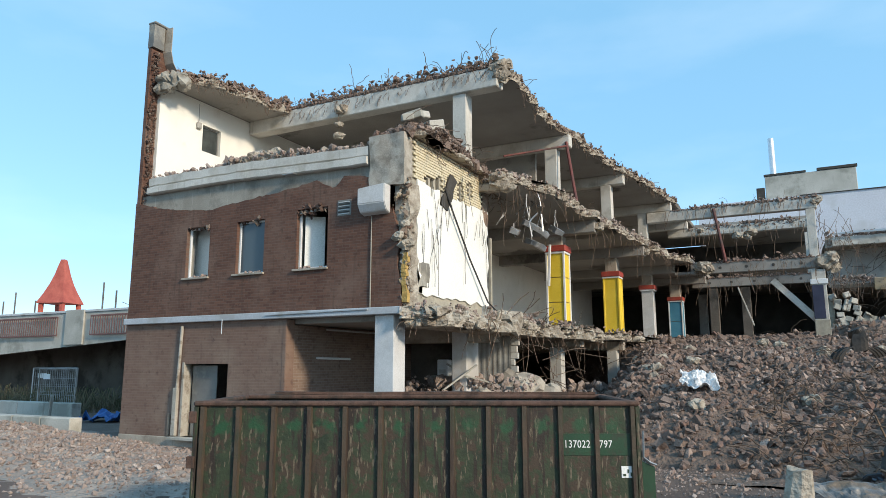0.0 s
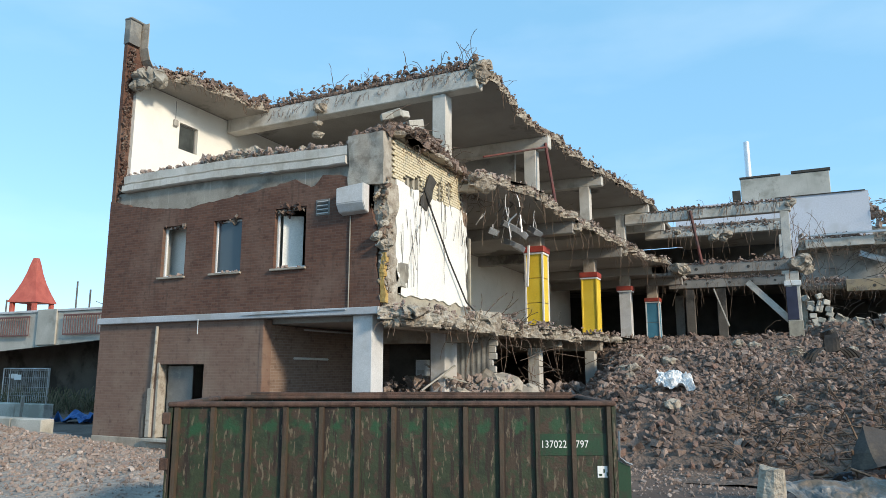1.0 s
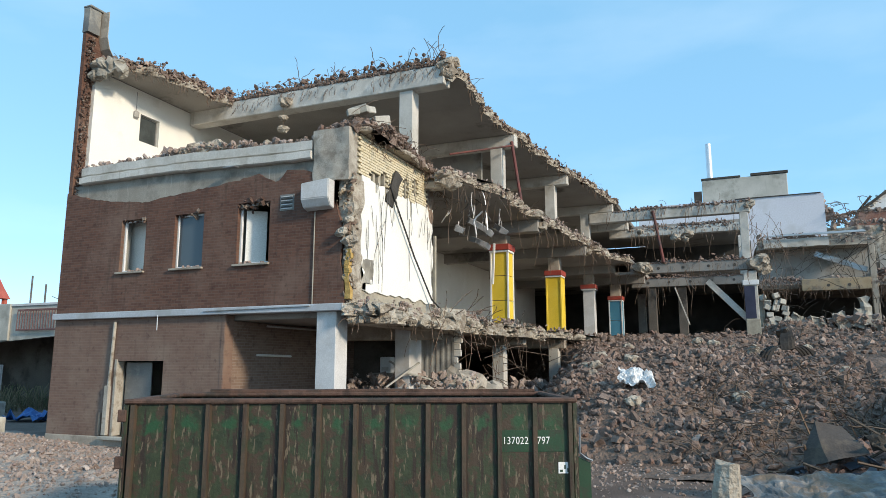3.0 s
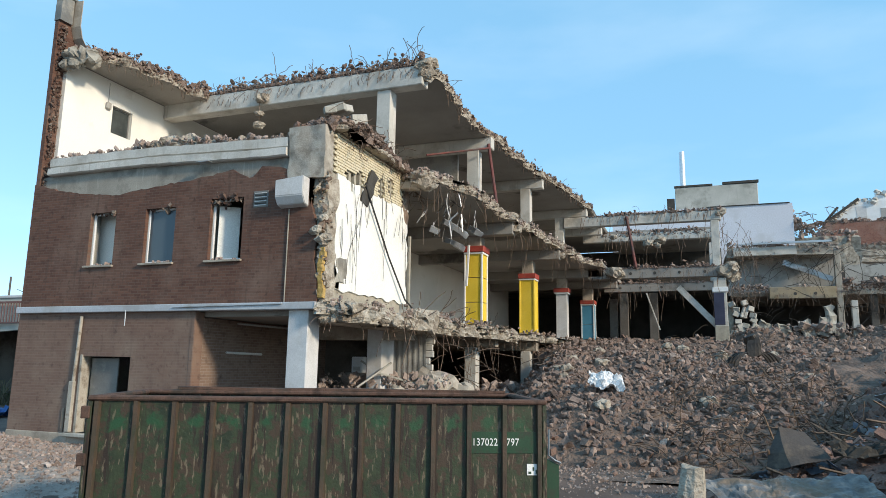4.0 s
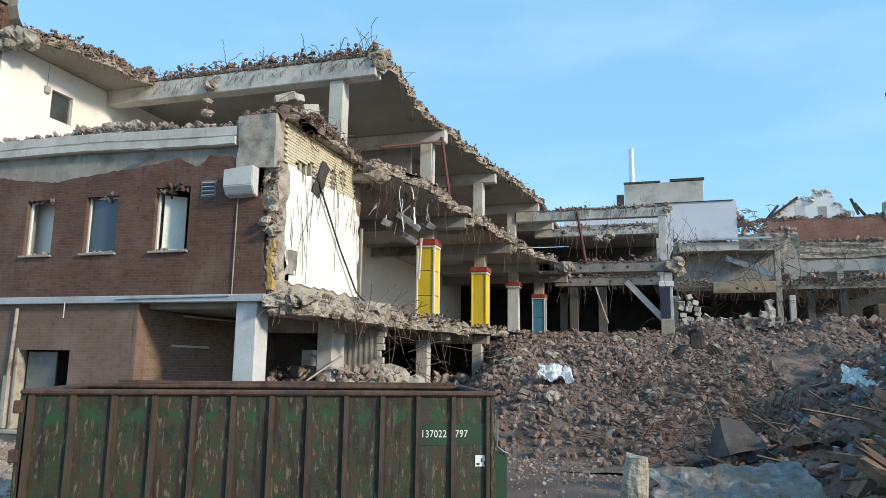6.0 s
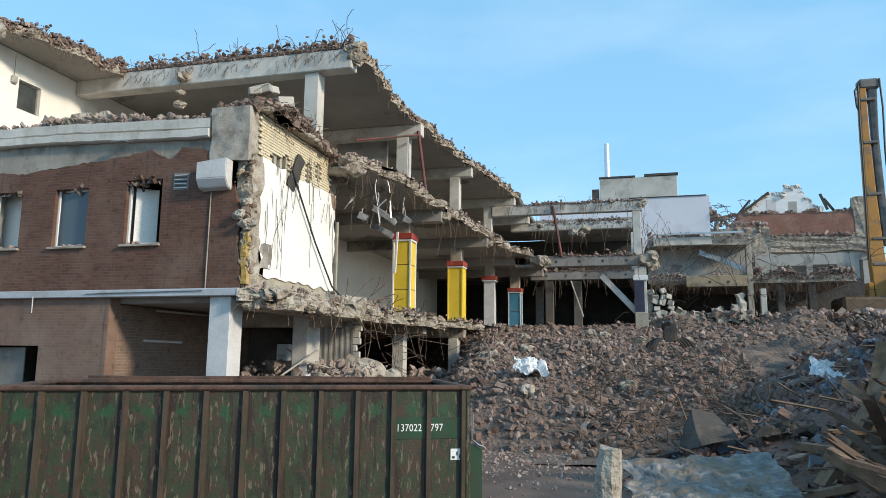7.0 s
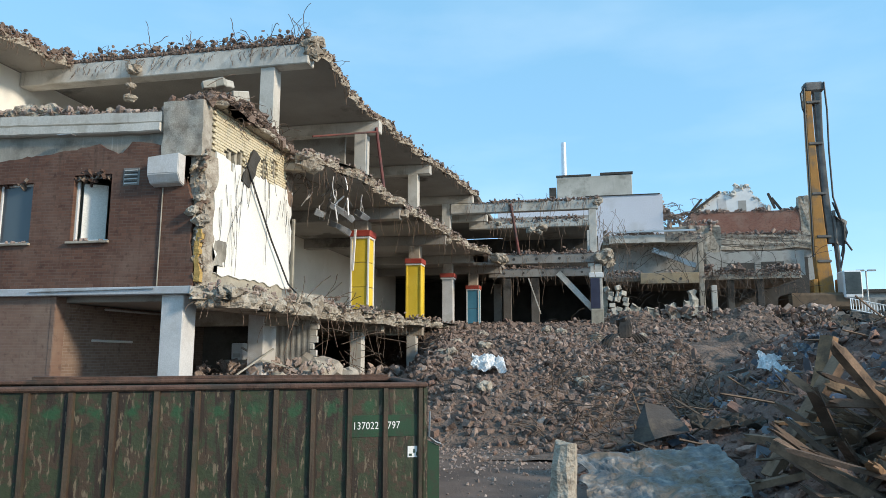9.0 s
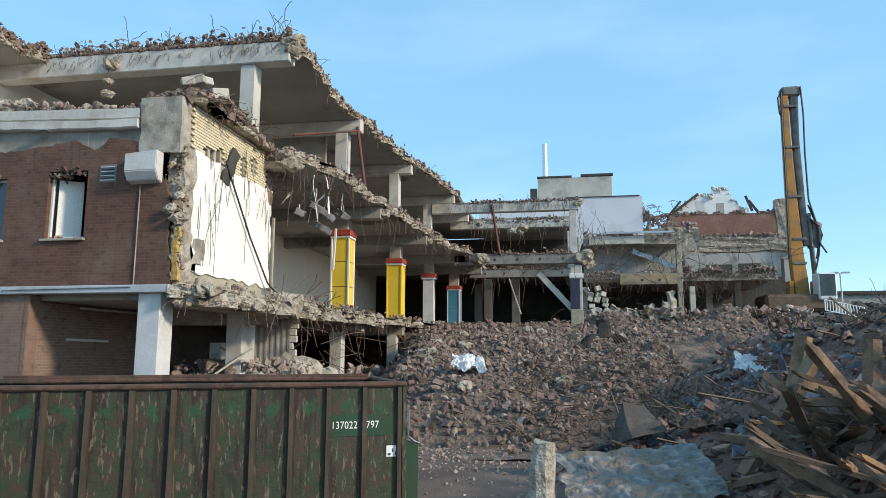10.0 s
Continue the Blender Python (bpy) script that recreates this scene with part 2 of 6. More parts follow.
ZINC = material("zinc_sheet", [(0.42, 0.43, 0.44), (0.55, 0.56, 0.57)], 2, 0.45, 0.7, 0.15, 30, stain=(0.33, 0.3, 0.27))
RED_PAINT = material("red_paint", [(0.32, 0.045, 0.03), (0.42, 0.07, 0.045)], 2, 0.6, 0, 0.1, 40, stain=(0.2, 0.05, 0.04))
RED_OXIDE = material("red_oxide_pipe", [(0.13, 0.035, 0.03), (0.19, 0.055, 0.045)], 3, 0.7, 0, 0.2, 40, stain=(0.08, 0.045, 0.04))
YELLOW = material("yellow_panel", [(0.72, 0.5, 0.03), (0.8, 0.58, 0.06)], 1.2, 0.55, 0, 0.08, 30, stain=(0.58, 0.42, 0.1), stain_at=(0.58, 0.8), stain_scale=1.5)
BLUE = material("blue_panel", [(0.05, 0.2, 0.32), (0.08, 0.27, 0.4)], 1.2, 0.5, 0, 0.08, 30)
NAVY = material("navy_panel", [(0.022, 0.022, 0.05), (0.04, 0.04, 0.075)], 1.5, 0.5, 0, 0.08, 30)
WHITE_METAL = material("white_metal", [(0.7, 0.71, 0.71), (0.78, 0.79, 0.79)], 2, 0.5, 0, 0.1, 40, stain=(0.55, 0.53, 0.5), stain_at=(0.55, 0.8))
GREEN = material("green_container_paint", [(0.014, 0.023, 0.01), (0.03, 0.042, 0.018), (0.018, 0.025, 0.012)], 4.0, 0.6, 0, 0.25, 30, stain=(0.046, 0.029, 0.017), stain_scale=5.0, stain_at=(0.5, 0.56), streak=(0.022, 0.013, 0.008), streak_at=(0.52, 0.565), scratch=(0.13, 0.102, 0.068), scratch_at=(0.575, 0.625))
GREEN_RIB = material("rust_worn_green_rib", [(0.03, 0.035, 0.017), (0.06, 0.042, 0.027), (0.04, 0.04, 0.022)], 3.0, 0.7, 0, 0.3, 30, stain=(0.075, 0.045, 0.028), stain_scale=3.0, streak=(0.035, 0.02, 0.013), streak_at=(0.54, 0.62))
GREEN_FRESH = material("fresh_green_paint", [(0.01, 0.042, 0.018), (0.015, 0.058, 0.024)], 3, 0.5, 0, 0.1, 40, stain=(0.026, 0.032, 0.018), stain_scale=6.0, stain_at=(0.5, 0.64))
RUST = material("rust", [(0.055, 0.032, 0.024), (0.12, 0.068, 0.05), (0.085, 0.046, 0.034)], 5, 0.88, 0.1, 0.6, 50, stain=(0.05, 0.038, 0.03), stain_scale=2.0)
GREEN_PANEL = GREEN.copy()
GREEN_PANEL.name = "green_panel_with_paint_spots"
pn, pl = GREEN_PANEL.node_tree.nodes, GREEN_PANEL.node_tree.links


def number_node(op, a, b=0.0):
    """One step of arithmetic on a socket."""
    node = pn.new("ShaderNodeMath")
    node.operation = op
    for slot, value in zip(node.inputs, (a, b)):
        if isinstance(value, (int, float)):
            slot.default_value = value
        else:
            pl.new(value, slot)
    return node.outputs[0]


p_tc, p_sep, p_noise = pn.new("ShaderNodeTexCoord"), pn.new("ShaderNodeSeparateXYZ"), pn.new("ShaderNodeTexNoise")
pl.new(p_tc.outputs["Object"], p_sep.inputs[0])
pl.new(p_tc.outputs["Object"], p_noise.inputs["Vector"])
p_noise.inputs["Scale"].default_value, p_noise.inputs["Detail"].default_value = 9.0, 5.0
p_dx = number_node("MULTIPLY", number_node("SUBTRACT", number_node("FRACT", number_node("DIVIDE", number_node("SUBTRACT", p_sep.outputs["X"], 0.1), 0.4933)), 0.5), 8.0 * 0.4933)
p_dz = number_node("MULTIPLY", number_node("SUBTRACT", p_sep.outputs["Z"], 1.66), 7.0)
p_d = number_node("SQRT", number_node("ADD", number_node("MULTIPLY", p_dx, p_dx), number_node("MULTIPLY", p_dz, p_dz)))
p_d = number_node("ADD", p_d, number_node("MULTIPLY", number_node("SUBTRACT", p_noise.outputs["Fac"], 0.5), 3.2))
p_ramp = pn.new("ShaderNodeValToRGB")
p_ramp.color_ramp.elements[0].position, p_ramp.color_ramp.elements[0].color = 0.25, (0.85, 0.85, 0.85, 1)
p_ramp.color_ramp.elements[1].position, p_ramp.color_ramp.elements[1].color = 0.95, (0, 0, 0, 1)
pl.new(p_d, p_ramp.inputs["Fac"])
p_mix = pn.new("ShaderNodeMix")
p_mix.data_type = "RGBA"
p_base = pn["Principled BSDF"].inputs["Base Color"]
pl.new(p_base.links[0].from_socket, p_mix.inputs["A"])
p_mix.inputs["B"].default_value = (0.01, 0.06, 0.022, 1)
pl.new(p_ramp.outputs["Color"], p_mix.inputs["Factor"])
pl.new(p_mix.outputs["Result"], p_base)
INK = material("white_lettering", [(0.75, 0.75, 0.73), (0.82, 0.82, 0.8)], 3, 0.7, 0, 0.05, 40)
WOOD = material("old_timber", [(0.13, 0.083, 0.054), (0.25, 0.16, 0.103), (0.17, 0.112, 0.076)], 2.5, 0.85, 0, 0.5, 30, stain=(0.079, 0.052, 0.036), stain_scale=2.0)
WOOD_FRESH = material("split_timber", [(0.24, 0.135, 0.07), (0.36, 0.21, 0.11)], 2.5, 0.8, 0, 0.5, 30, stain=(0.119, 0.072, 0.043), stain_scale=2.0)
WOOD_DARK = material("dark_timber", [(0.081, 0.053, 0.038), (0.157, 0.101, 0.070)], 2.5, 0.85, 0, 0.5, 30)
FOIL = material("blue_grey_foil", [(0.095, 0.097, 0.101), (0.179, 0.175, 0.170), (0.336, 0.296, 0.253)], 5.5, 0.48, 0.05, 0.9, 7, stain=(0.179, 0.131, 0.090), stain_scale=2.8, stain_at=(0.45, 0.58), bump_far=0.06)
SHEET_DARK = material("dark_roofing_felt", [(0.03, 0.027, 0.023), (0.07, 0.062, 0.052)], 2.0, 0.8, 0, 0.4, 25)
FELT_GREY = material("grey_roofing_sheet", [(0.048, 0.040, 0.036), (0.082, 0.069, 0.060)], 2.5, 0.75, 0, 0.4, 25, stain=(0.116, 0.093, 0.072), stain_scale=2.2)
FILM_BLUE = material("blue_grey_film", [(0.100, 0.118, 0.159), (0.193, 0.217, 0.263)], 4.0, 0.45, 0, 0.3, 20, stain=(0.138, 0.127, 0.115), stain_scale=2.5)
CREAM = material("dirty_cream_plastic", [(0.42, 0.39, 0.31), (0.52, 0.49, 0.4)], 3.0, 0.6, 0, 0.2, 30, stain=(0.25, 0.21, 0.16), stain_scale=3.0)
BAG = material("white_plastic_sheet", [(0.66, 0.68, 0.7), (0.78, 0.79, 0.8)], 3, 0.5, 0, 0.3, 20)
BLUE_TARP = material("blue_tarpaulin", [(0.02, 0.1, 0.32), (0.035, 0.15, 0.42)], 3, 0.5, 0, 0.3, 20)
MACHINE = material("machine_yellow", [(0.38, 0.17, 0.028), (0.46, 0.215, 0.04)], 1.5, 0.55, 0, 0.1, 30, stain=(0.22, 0.14, 0.07), stain_scale=0.8, streak=(0.2, 0.12, 0.06), streak_at=(0.55, 0.75))
GRAB = material("worn_dark_steel", [(0.035, 0.03, 0.027), (0.07, 0.06, 0.052)], 4.0, 0.6, 0.4, 0.3, 30)
MACHINE_BROWN = material("dusty_machine_paint", [(0.1, 0.065, 0.038), (0.17, 0.115, 0.07)], 2.0, 0.7, 0, 0.2, 30)
MACHINE_GREY = material("machine_grey", [(0.1, 0.095, 0.09), (0.2, 0.185, 0.17)], 2.0, 0.6, 0.2, 0.2, 30)
ROOF_RED = material("red_roof_tiles", [(0.4, 0.085, 0.06), (0.52, 0.13, 0.09)], 2.0, 0.7, 0, 0.3, 12)
RAIL_RED = material("brown_red_railing", [(0.15, 0.07, 0.06), (0.21, 0.1, 0.085)], 2.0, 0.7, 0, 0.1, 30)
PALE_CONCRETE = material("pale_concrete", [(0.4, 0.385, 0.34), (0.52, 0.5, 0.45)], 0.8, 0.92, 0, 0.25, 20, stain=(0.3, 0.29, 0.25), streak=(0.28, 0.265, 0.23), streak_at=(0.58, 0.8))
LILAC = material("pale_cladding", [(0.6, 0.61, 0.67), (0.66, 0.67, 0.73)], 0.3, 0.7, 0, 0.1, 10, stain=(0.54, 0.54, 0.57), stain_scale=0.3)
STEEL = material("bright_flue_steel", [(0.72, 0.72, 0.74), (0.8, 0.8, 0.82)], 1.0, 0.35, 0.5, 0.05, 20)
WEED = material("dry_weeds", [(0.09, 0.075, 0.045), (0.2, 0.165, 0.1), (0.07, 0.08, 0.035)], 3, 0.9, 0, 0.3, 30, island=True)
BARK = material("bare_twigs", [(0.07, 0.055, 0.045), (0.12, 0.1, 0.085)], 4, 0.9, 0, 0.3, 30)
INSULATION = material("yellow_insulation", [(0.38, 0.24, 0.07), (0.55, 0.37, 0.13)], 6, 0.95, 0, 0.8, 20, bump_far=0.04)

GLASS = bpy.data.materials.new("window_glass")
GLASS.use_nodes = True
g_b = GLASS.node_tree.nodes["Principled BSDF"]
g_b.inputs["Base Color"].default_value = (0.12, 0.155, 0.18, 1)
g_b.inputs["Roughness"].default_value, g_b.inputs["Transmission Weight"].default_value = 0.12, 0.45
g_b.inputs["IOR"].default_value = 1.5


# opaque panes; the darkness behind the glass is put into their colour
GLASS_OPAQUE = material("opaque_dark_glass", [(0.035, 0.042, 0.042), (0.07, 0.08, 0.08)], 2.0, 0.22, 0, 0.02, 20)


# ---- builders ----
rng = np.random.default_rng(7)


def finish(ob, mat, parent=None, label=""):
    if mat:
        ob.data.materials.append(mat)
    if parent:
        ob.parent = parent
    if label:
        ob["label"] = label
    return ob


def part(name, bm, mat, parent=None, label=""):
    me = bpy.data.meshes.new(name)
    bmesh.ops.recalc_face_normals(bm, faces=bm.faces)
    bm.to_mesh(me)
    bm.free()
    return finish(new(name, me), mat, parent, label)


def raw(name, verts, faces, mat, parent=None, label=""):
    me = bpy.data.meshes.new(name)
    me.from_pydata(verts, [], faces)
    me.update()
    return finish(new(name, me), mat, parent, label)


def thing(name, label, category, at=None, kind="", group=""):
    ob = new(name)
    ob.matrix_basis = at or Matrix.Identity(4)
    ob.empty_display_size = 0.2
    return tagged(ob, label, category, group, kind)


def add_box(bm, x0, x1, y0, y1, z0, z1, m=None, bevel=0.0, cuts=0, rough=0.0):
    """A box with eased edges, or, cut up and shaken, a worn one."""
    tb = bmesh.new()
    bmesh.ops.create_cube(tb, size=1.0)
    for v in tb.verts:
        v.co = Vector(((x0 + x1) / 2 + v.co.x * (x1 - x0), (y0 + y1) / 2 + v.co.y * (y1 - y0), (z0 + z1) / 2 + v.co.z * (z1 - z0)))
    if cuts:
        bmesh.ops.subdivide_edges(tb, edges=tb.edges[:], cuts=cuts, use_grid_fill=True)
        for v in tb.verts:
            v.co += Vector(noise.noise_vector(v.co * 2.3 + Vector((3.1 * x0, z0, y0)))) * rough
    elif bevel:
        bmesh.ops.bevel(tb, geom=tb.edges[:], offset=min(bevel, 0.3 * min(x1 - x0, y1 - y0, z1 - z0)), segments=1, affect="EDGES")
    tb.verts.index_update()
    put = [bm.verts.new(m @ v.co if m is not None else v.co) for v in tb.verts]
    for f in tb.faces:
        bm.faces.new([put[v.index] for v in f.verts])
    tb.free()


def box(name, x0, x1, y0, y1, z0, z1, mat, parent=None, label="", m=None, bevel=0.01, cuts=0, rough=0.0):
    bm = bmesh.new()
    add_box(bm, x0, x1, y0, y1, z0, z1, m, bevel, cuts, rough)
    return part(name, bm, mat, parent, label)


def wall_with_holes(bm, u0, u1, v0, v1, holes, place, thick, more_u=(), more_v=()):
    """A wall of thickness, through which the holes (u0, u1, v0, v1) go. place(u, v, w) gives the point; w runs 0..thick."""
    us = sorted({u0, u1, *(c for h in holes for c in h[:2]), *more_u})
    vs = sorted({v0, v1, *(c for h in holes for c in h[2:]), *more_v})
    solid = {}
    for i in range(len(us) - 1):
        for j in range(len(vs) - 1):
            cu, cv = (us[i] + us[i + 1]) / 2, (vs[j] + vs[j + 1]) / 2
            solid[i, j] = not any(h[0] < cu < h[1] and h[2] < cv < h[3] for h in holes)
    made = {}

    def vert(i, j, w):
        if (i, j, w) not in made:
            made[i, j, w] = bm.verts.new(place(us[i], vs[j], w * thick))
        return made[i, j, w]

    for (i, j), s in solid.items():
        if not s:
            continue
        for w in (0, 1):
            bm.faces.new([vert(i, j, w), vert(i + 1, j, w), vert(i + 1, j + 1, w), vert(i, j + 1, w)])
        for (di, dj), (a, b) in {(-1, 0): ((0, 0), (0, 1)), (1, 0): ((1, 0), (1, 1)), (0, -1): ((0, 0), (1, 0)), (0, 1): ((0, 1), (1, 1))}.items():
            if not solid.get((i + di, j + dj), False):
                bm.faces.new([vert(i + a[0], j + a[1], 0), vert(i + b[0], j + b[1], 0), vert(i + b[0], j + b[1], 1), vert(i + a[0], j + a[1], 1)])


def ragged(points, step, rough, seed):
    """A polyline cut up finely and shaken sideways, as a torn edge."""
    r, out = random.Random(seed), []
    for a, b in zip(points, points[1:]):
        a, b = Vector(a), Vector(b)
        n = max(1, int((b - a).length / step))
        for k in range(n):
            p = a.lerp(b, k / n)
            off = noise.noise(Vector((p.x * 1.1 + seed, p.y * 1.1, 0))) * rough * 2 + r.uniform(-rough, rough) * 0.25
            d = (b - a).normalized()
            out.append((p.x + d.y * off, p.y - d.x * off))
    out.append(tuple(points[-1]))
    return out


def slab(name, broken, rest, z0, z1, mat, edge_mat, parent, label="", rough=0.22, seed=1, step=0.1):
    """A floor slab: a torn edge (polyline), closed by the plain outline in rest."""
    edge = ragged(broken, step, rough, seed)
    rings = []
    for k, f in enumerate((0.0, 0.14, 0.28, 0.42, 0.56, 0.7, 0.85, 1.0)):
        pts = []
        for i, (x, y) in enumerate(edge):
            a, b = Vector(edge[max(0, i - 5)]), Vector(edge[min(len(edge) - 1, i + 5)])
            d = (b - a).normalized() if (b - a).length else Vector((0, 1))
            q = Vector((x, y, z0 + (z1 - z0) * f))
            o = rough * (0.9 * noise.noise(q * 1.7) + 0.7 * noise.noise(q * 4.3) + 0.45 * noise.noise(q * 9.7)) - 0.5 * rough * abs(f - 0.45)
            pts.append((x + d.y * o, y - d.x * o, q.z + 0.05 * noise.noise(q * 5.1) * (0 < f < 1)))
        rings.append(pts)
    bm = bmesh.new()
    rows = [[bm.verts.new(p) for p in ring] for ring in rings]
    lo = [bm.verts.new((*p, z0)) for p in rest]
    hi = [bm.verts.new((*p, z1)) for p in rest]
    n = len(edge)
    torn = []
    for a, b in zip(rows, rows[1:]):
        for i in range(n - 1):
            torn.append(bm.faces.new((a[i], a[i + 1], b[i + 1], b[i])))
    bm.faces.new(rows[0] + lo)
    bm.faces.new(rows[-1] + hi)
    chain_lo, chain_hi = [rows[0][-1], *lo, rows[0][0]], [rows[-1][-1], *hi, rows[-1][0]]
    for i in range(len(chain_lo) - 1):
        if 0 < i < len(chain_lo) - 2:
            bm.faces.new((chain_lo[i], chain_lo[i + 1], chain_hi[i + 1], chain_hi[i]))
        elif i == 0:
            bm.faces.new((chain_lo[0], chain_lo[1], chain_hi[1], *(row[-1] for row in rows[:0:-1])))
        else:
            bm.faces.new((chain_lo[i], *(row[0] for row in rows), chain_hi[i]))
    for f in torn:
        f.material_index = 1
    bmesh.ops.triangulate(bm, faces=[f for f in bm.faces if len(f.verts) > 4])
    ob = part(name, bm, mat, parent, label)
    ob.data.materials.append(edge_mat)
    return edge, ob


CUBE = np.array([(x, y, z) for x in (-1, 1) for y in (-1, 1) for z in (-1, 1)], float) * 0.5
CUBE_FACES = np.array([(0, 1, 3, 2), (4, 6, 7, 5), (0, 4, 5, 1), (2, 3, 7, 6), (0, 2, 6, 4), (1, 5, 7, 3)])
G = (1 + 5 ** 0.5) / 2
ICO = np.array([(-1, G, 0), (1, G, 0), (-1, -G, 0), (1, -G, 0), (0, -1, G), (0, 1, G), (0, -1, -G), (0, 1, -G), (G, 0, -1), (G, 0, 1), (-G, 0, -1), (-G, 0, 1)]) * 0.3
ICO_FACES = np.array([(0, 11, 5), (0, 5, 1), (0, 1, 7), (0, 7, 10), (0, 10, 11), (1, 5, 9), (5, 11, 4), (11, 10, 2), (10, 7, 6), (7, 1, 8),
                      (3, 9, 4), (3, 4, 2), (3, 2, 6), (3, 6, 8), (3, 8, 9), (4, 9, 5), (2, 4, 11), (6, 2, 10), (8, 6, 7), (9, 8, 1)])


def turns(n, gen):
    q = gen.normal(size=(n, 4))
    q /= np.linalg.norm(q, axis=1)[:, None]
    w, x, y, z = q.T
    return np.stack([1 - 2 * (y * y + z * z), 2 * (x * y - z * w), 2 * (x * z + y * w), 2 * (x * y + z * w), 1 - 2 * (x * x + z * z), 2 * (y * z - x * w),
                     2 * (x * z - y * w), 2 * (y * z + x * w), 1 - 2 * (x * x + y * y)], 1).reshape(n, 3, 3)


def chunks(name, centres, sizes, mat, parent=None, label="", jitter=0.17, flat=1.0, seed=3, blocky=0.22):
    """Broken lumps: uneven blocks and rounder stones of many sizes, turned every way, in one mesh."""
    gen = np.random.default_rng(seed)
    centres, sizes = np.asarray(centres, float), np.asarray(sizes, float)
    pick = gen.random(len(sizes)) < blocky
    verts, faces, start = [], [], 0
    for base, quads, some in ((CUBE, CUBE_FACES, pick), (ICO, ICO_FACES, ~pick)):
        n = int(some.sum())
        if not n:
            continue
        shape = base[None] + gen.uniform(-jitter, jitter, (n, len(base), 3)) * (1.0 if len(base) == 8 else 0.6)
        stretch = np.stack([gen.uniform(0.75, 1.6, n), gen.uniform(0.6, 1.15, n), gen.uniform(0.4, 0.9, n) * flat], 1)
        v = shape * stretch[:, None] * sizes[some][:, None, None]
        v = np.einsum("nij,nkj->nki", turns(n, gen), v) + centres[some][:, None]
        f = quads[None] + len(base) * np.arange(n)[:, None, None] + start
        verts += v.reshape(-1, 3).tolist()
        faces += f.reshape(-1, quads.shape[1]).tolist()
        start += n * len(base)
    return raw(name, verts, faces, mat, parent, label)


def rods(name, paths, radius, mat, parent=None, label="", sides=4):
    """Bent rods or cables along the paths, in one mesh."""
    verts, faces = [], []
    for path in paths:
        p = np.asarray(path, float)
        d = np.gradient(p, axis=0)
        d /= np.linalg.norm(d, axis=1)[:, None] + 1e-9
        ref = np.where(np.abs(d[:, 2:3]) > 0.9, np.array([[1.0, 0, 0]]), np.array([[0, 0, 1.0]]))
        a = np.cross(d, ref)
        a /= np.linalg.norm(a, axis=1)[:, None] + 1e-9
        b = np.cross(d, a)
        start = len(verts)
        for i in range(len(p)):
            for k in range(sides):
                t = 2 * math.pi * k / sides
                verts.append(tuple(p[i] + radius * (math.cos(t) * a[i] + math.sin(t) * b[i])))
        for i in range(len(p) - 1):
            for k in range(sides):
                k2 = (k + 1) % sides
                faces.append((start + i * sides + k, start + i * sides + k2, start + (i + 1) * sides + k2, start + (i + 1) * sides + k))
        faces.append(tuple(start + k for k in range(sides)))
        faces.append(tuple(start + (len(p) - 1) * sides + k for k in range(sides)))
    return raw(name, verts, faces, mat, parent, label)


def wriggle(start, way, length, gen, droop=0.15, curl=0.35, n=8):
    p, d = np.array(start, float), np.array(way, float)
    d /= np.linalg.norm(d)
    out = [p.copy()]
    for _ in range(n):
        d = d + gen.normal(size=3) * curl * 0.6 + np.array([0, 0, -droop])
        d /= np.linalg.norm(d)
        p = p + d * length / n
        out.append(p.copy())
    return out


def along(edge, gen):
    """A random place on a polyline, with its outward way (to the right of its run)."""
    i = int(gen.integers(0, len(edge) - 1))
    a, b = np.array(edge[i]), np.array(edge[i + 1])
    d = (b - a) / (np.linalg.norm(b - a) + 1e-9)
    return a + (b - a) * gen.random(), np.array([d[1], -d[0]])


def torn_edge(edge, z0, z1, parent, n_rods, n_lumps, seed, up=0.35, lump=(0.08, 0.3), inward=0.6, hang=0.7, length=(0.3, 1.2), mat=None):
    """What a torn slab edge carries: lumps lying on it, bars that stick out, wires that hang."""
    gen = np.random.default_rng(seed)
    mat = mat or RUBBLE_PALE
    cs, ss, bars = [], [], []
    for _ in range(n_lumps):
        p, o = along(edge, gen)
        if gen.random() > 0.5 + 1.6 * noise.noise(Vector((p[0] * 0.9 + seed, p[1] * 0.9, 0.3))):
            continue
        s = lump[0] * 0.6 + (lump[1] - lump[0] * 0.6) * gen.random() ** 2.6
        w = -abs(gen.normal()) * inward
        q = p + o * w
        cs.append((q[0], q[1], z1 + s * 0.25 + max(0, gen.normal()) * up * 0.3))
        ss.append(s)
    for _ in range(n_lumps // 2):
        p, o = along(edge, gen)
        s = gen.uniform(0.04, 0.13)
        q = p + o * gen.uniform(-0.12, 0.03)
        cs.append((q[0], q[1], gen.uniform(z0 + 0.35 * (z1 - z0), z1)))
        ss.append(s)
    for _ in range(n_rods):
        p, o = along(edge, gen)
        rise = gen.random()
        start = (p[0] - o[0] * 0.2, p[1] - o[1] * 0.2, gen.uniform(z0, z1))
        if rise < hang:
            bars.append(wriggle(start, (o[0], o[1], gen.uniform(-0.6, 0.2)), gen.uniform(*length), gen, 0.3, 0.35))
        else:
            bars.append(wriggle(start, (o[0] * 0.5, o[1] * 0.5, 0.8), gen.uniform(0.2, 0.9) * gen.random() + 0.15, gen, 0.1, 0.6))
    chunks("broken_concrete", cs, ss, mat, parent, seed=seed, jitter=0.22, flat=0.75)["kind"] = "stuff"
    if bars:
        rods("torn_rebar", bars, 0.009, REBAR, parent)["kind"] = "stuff"


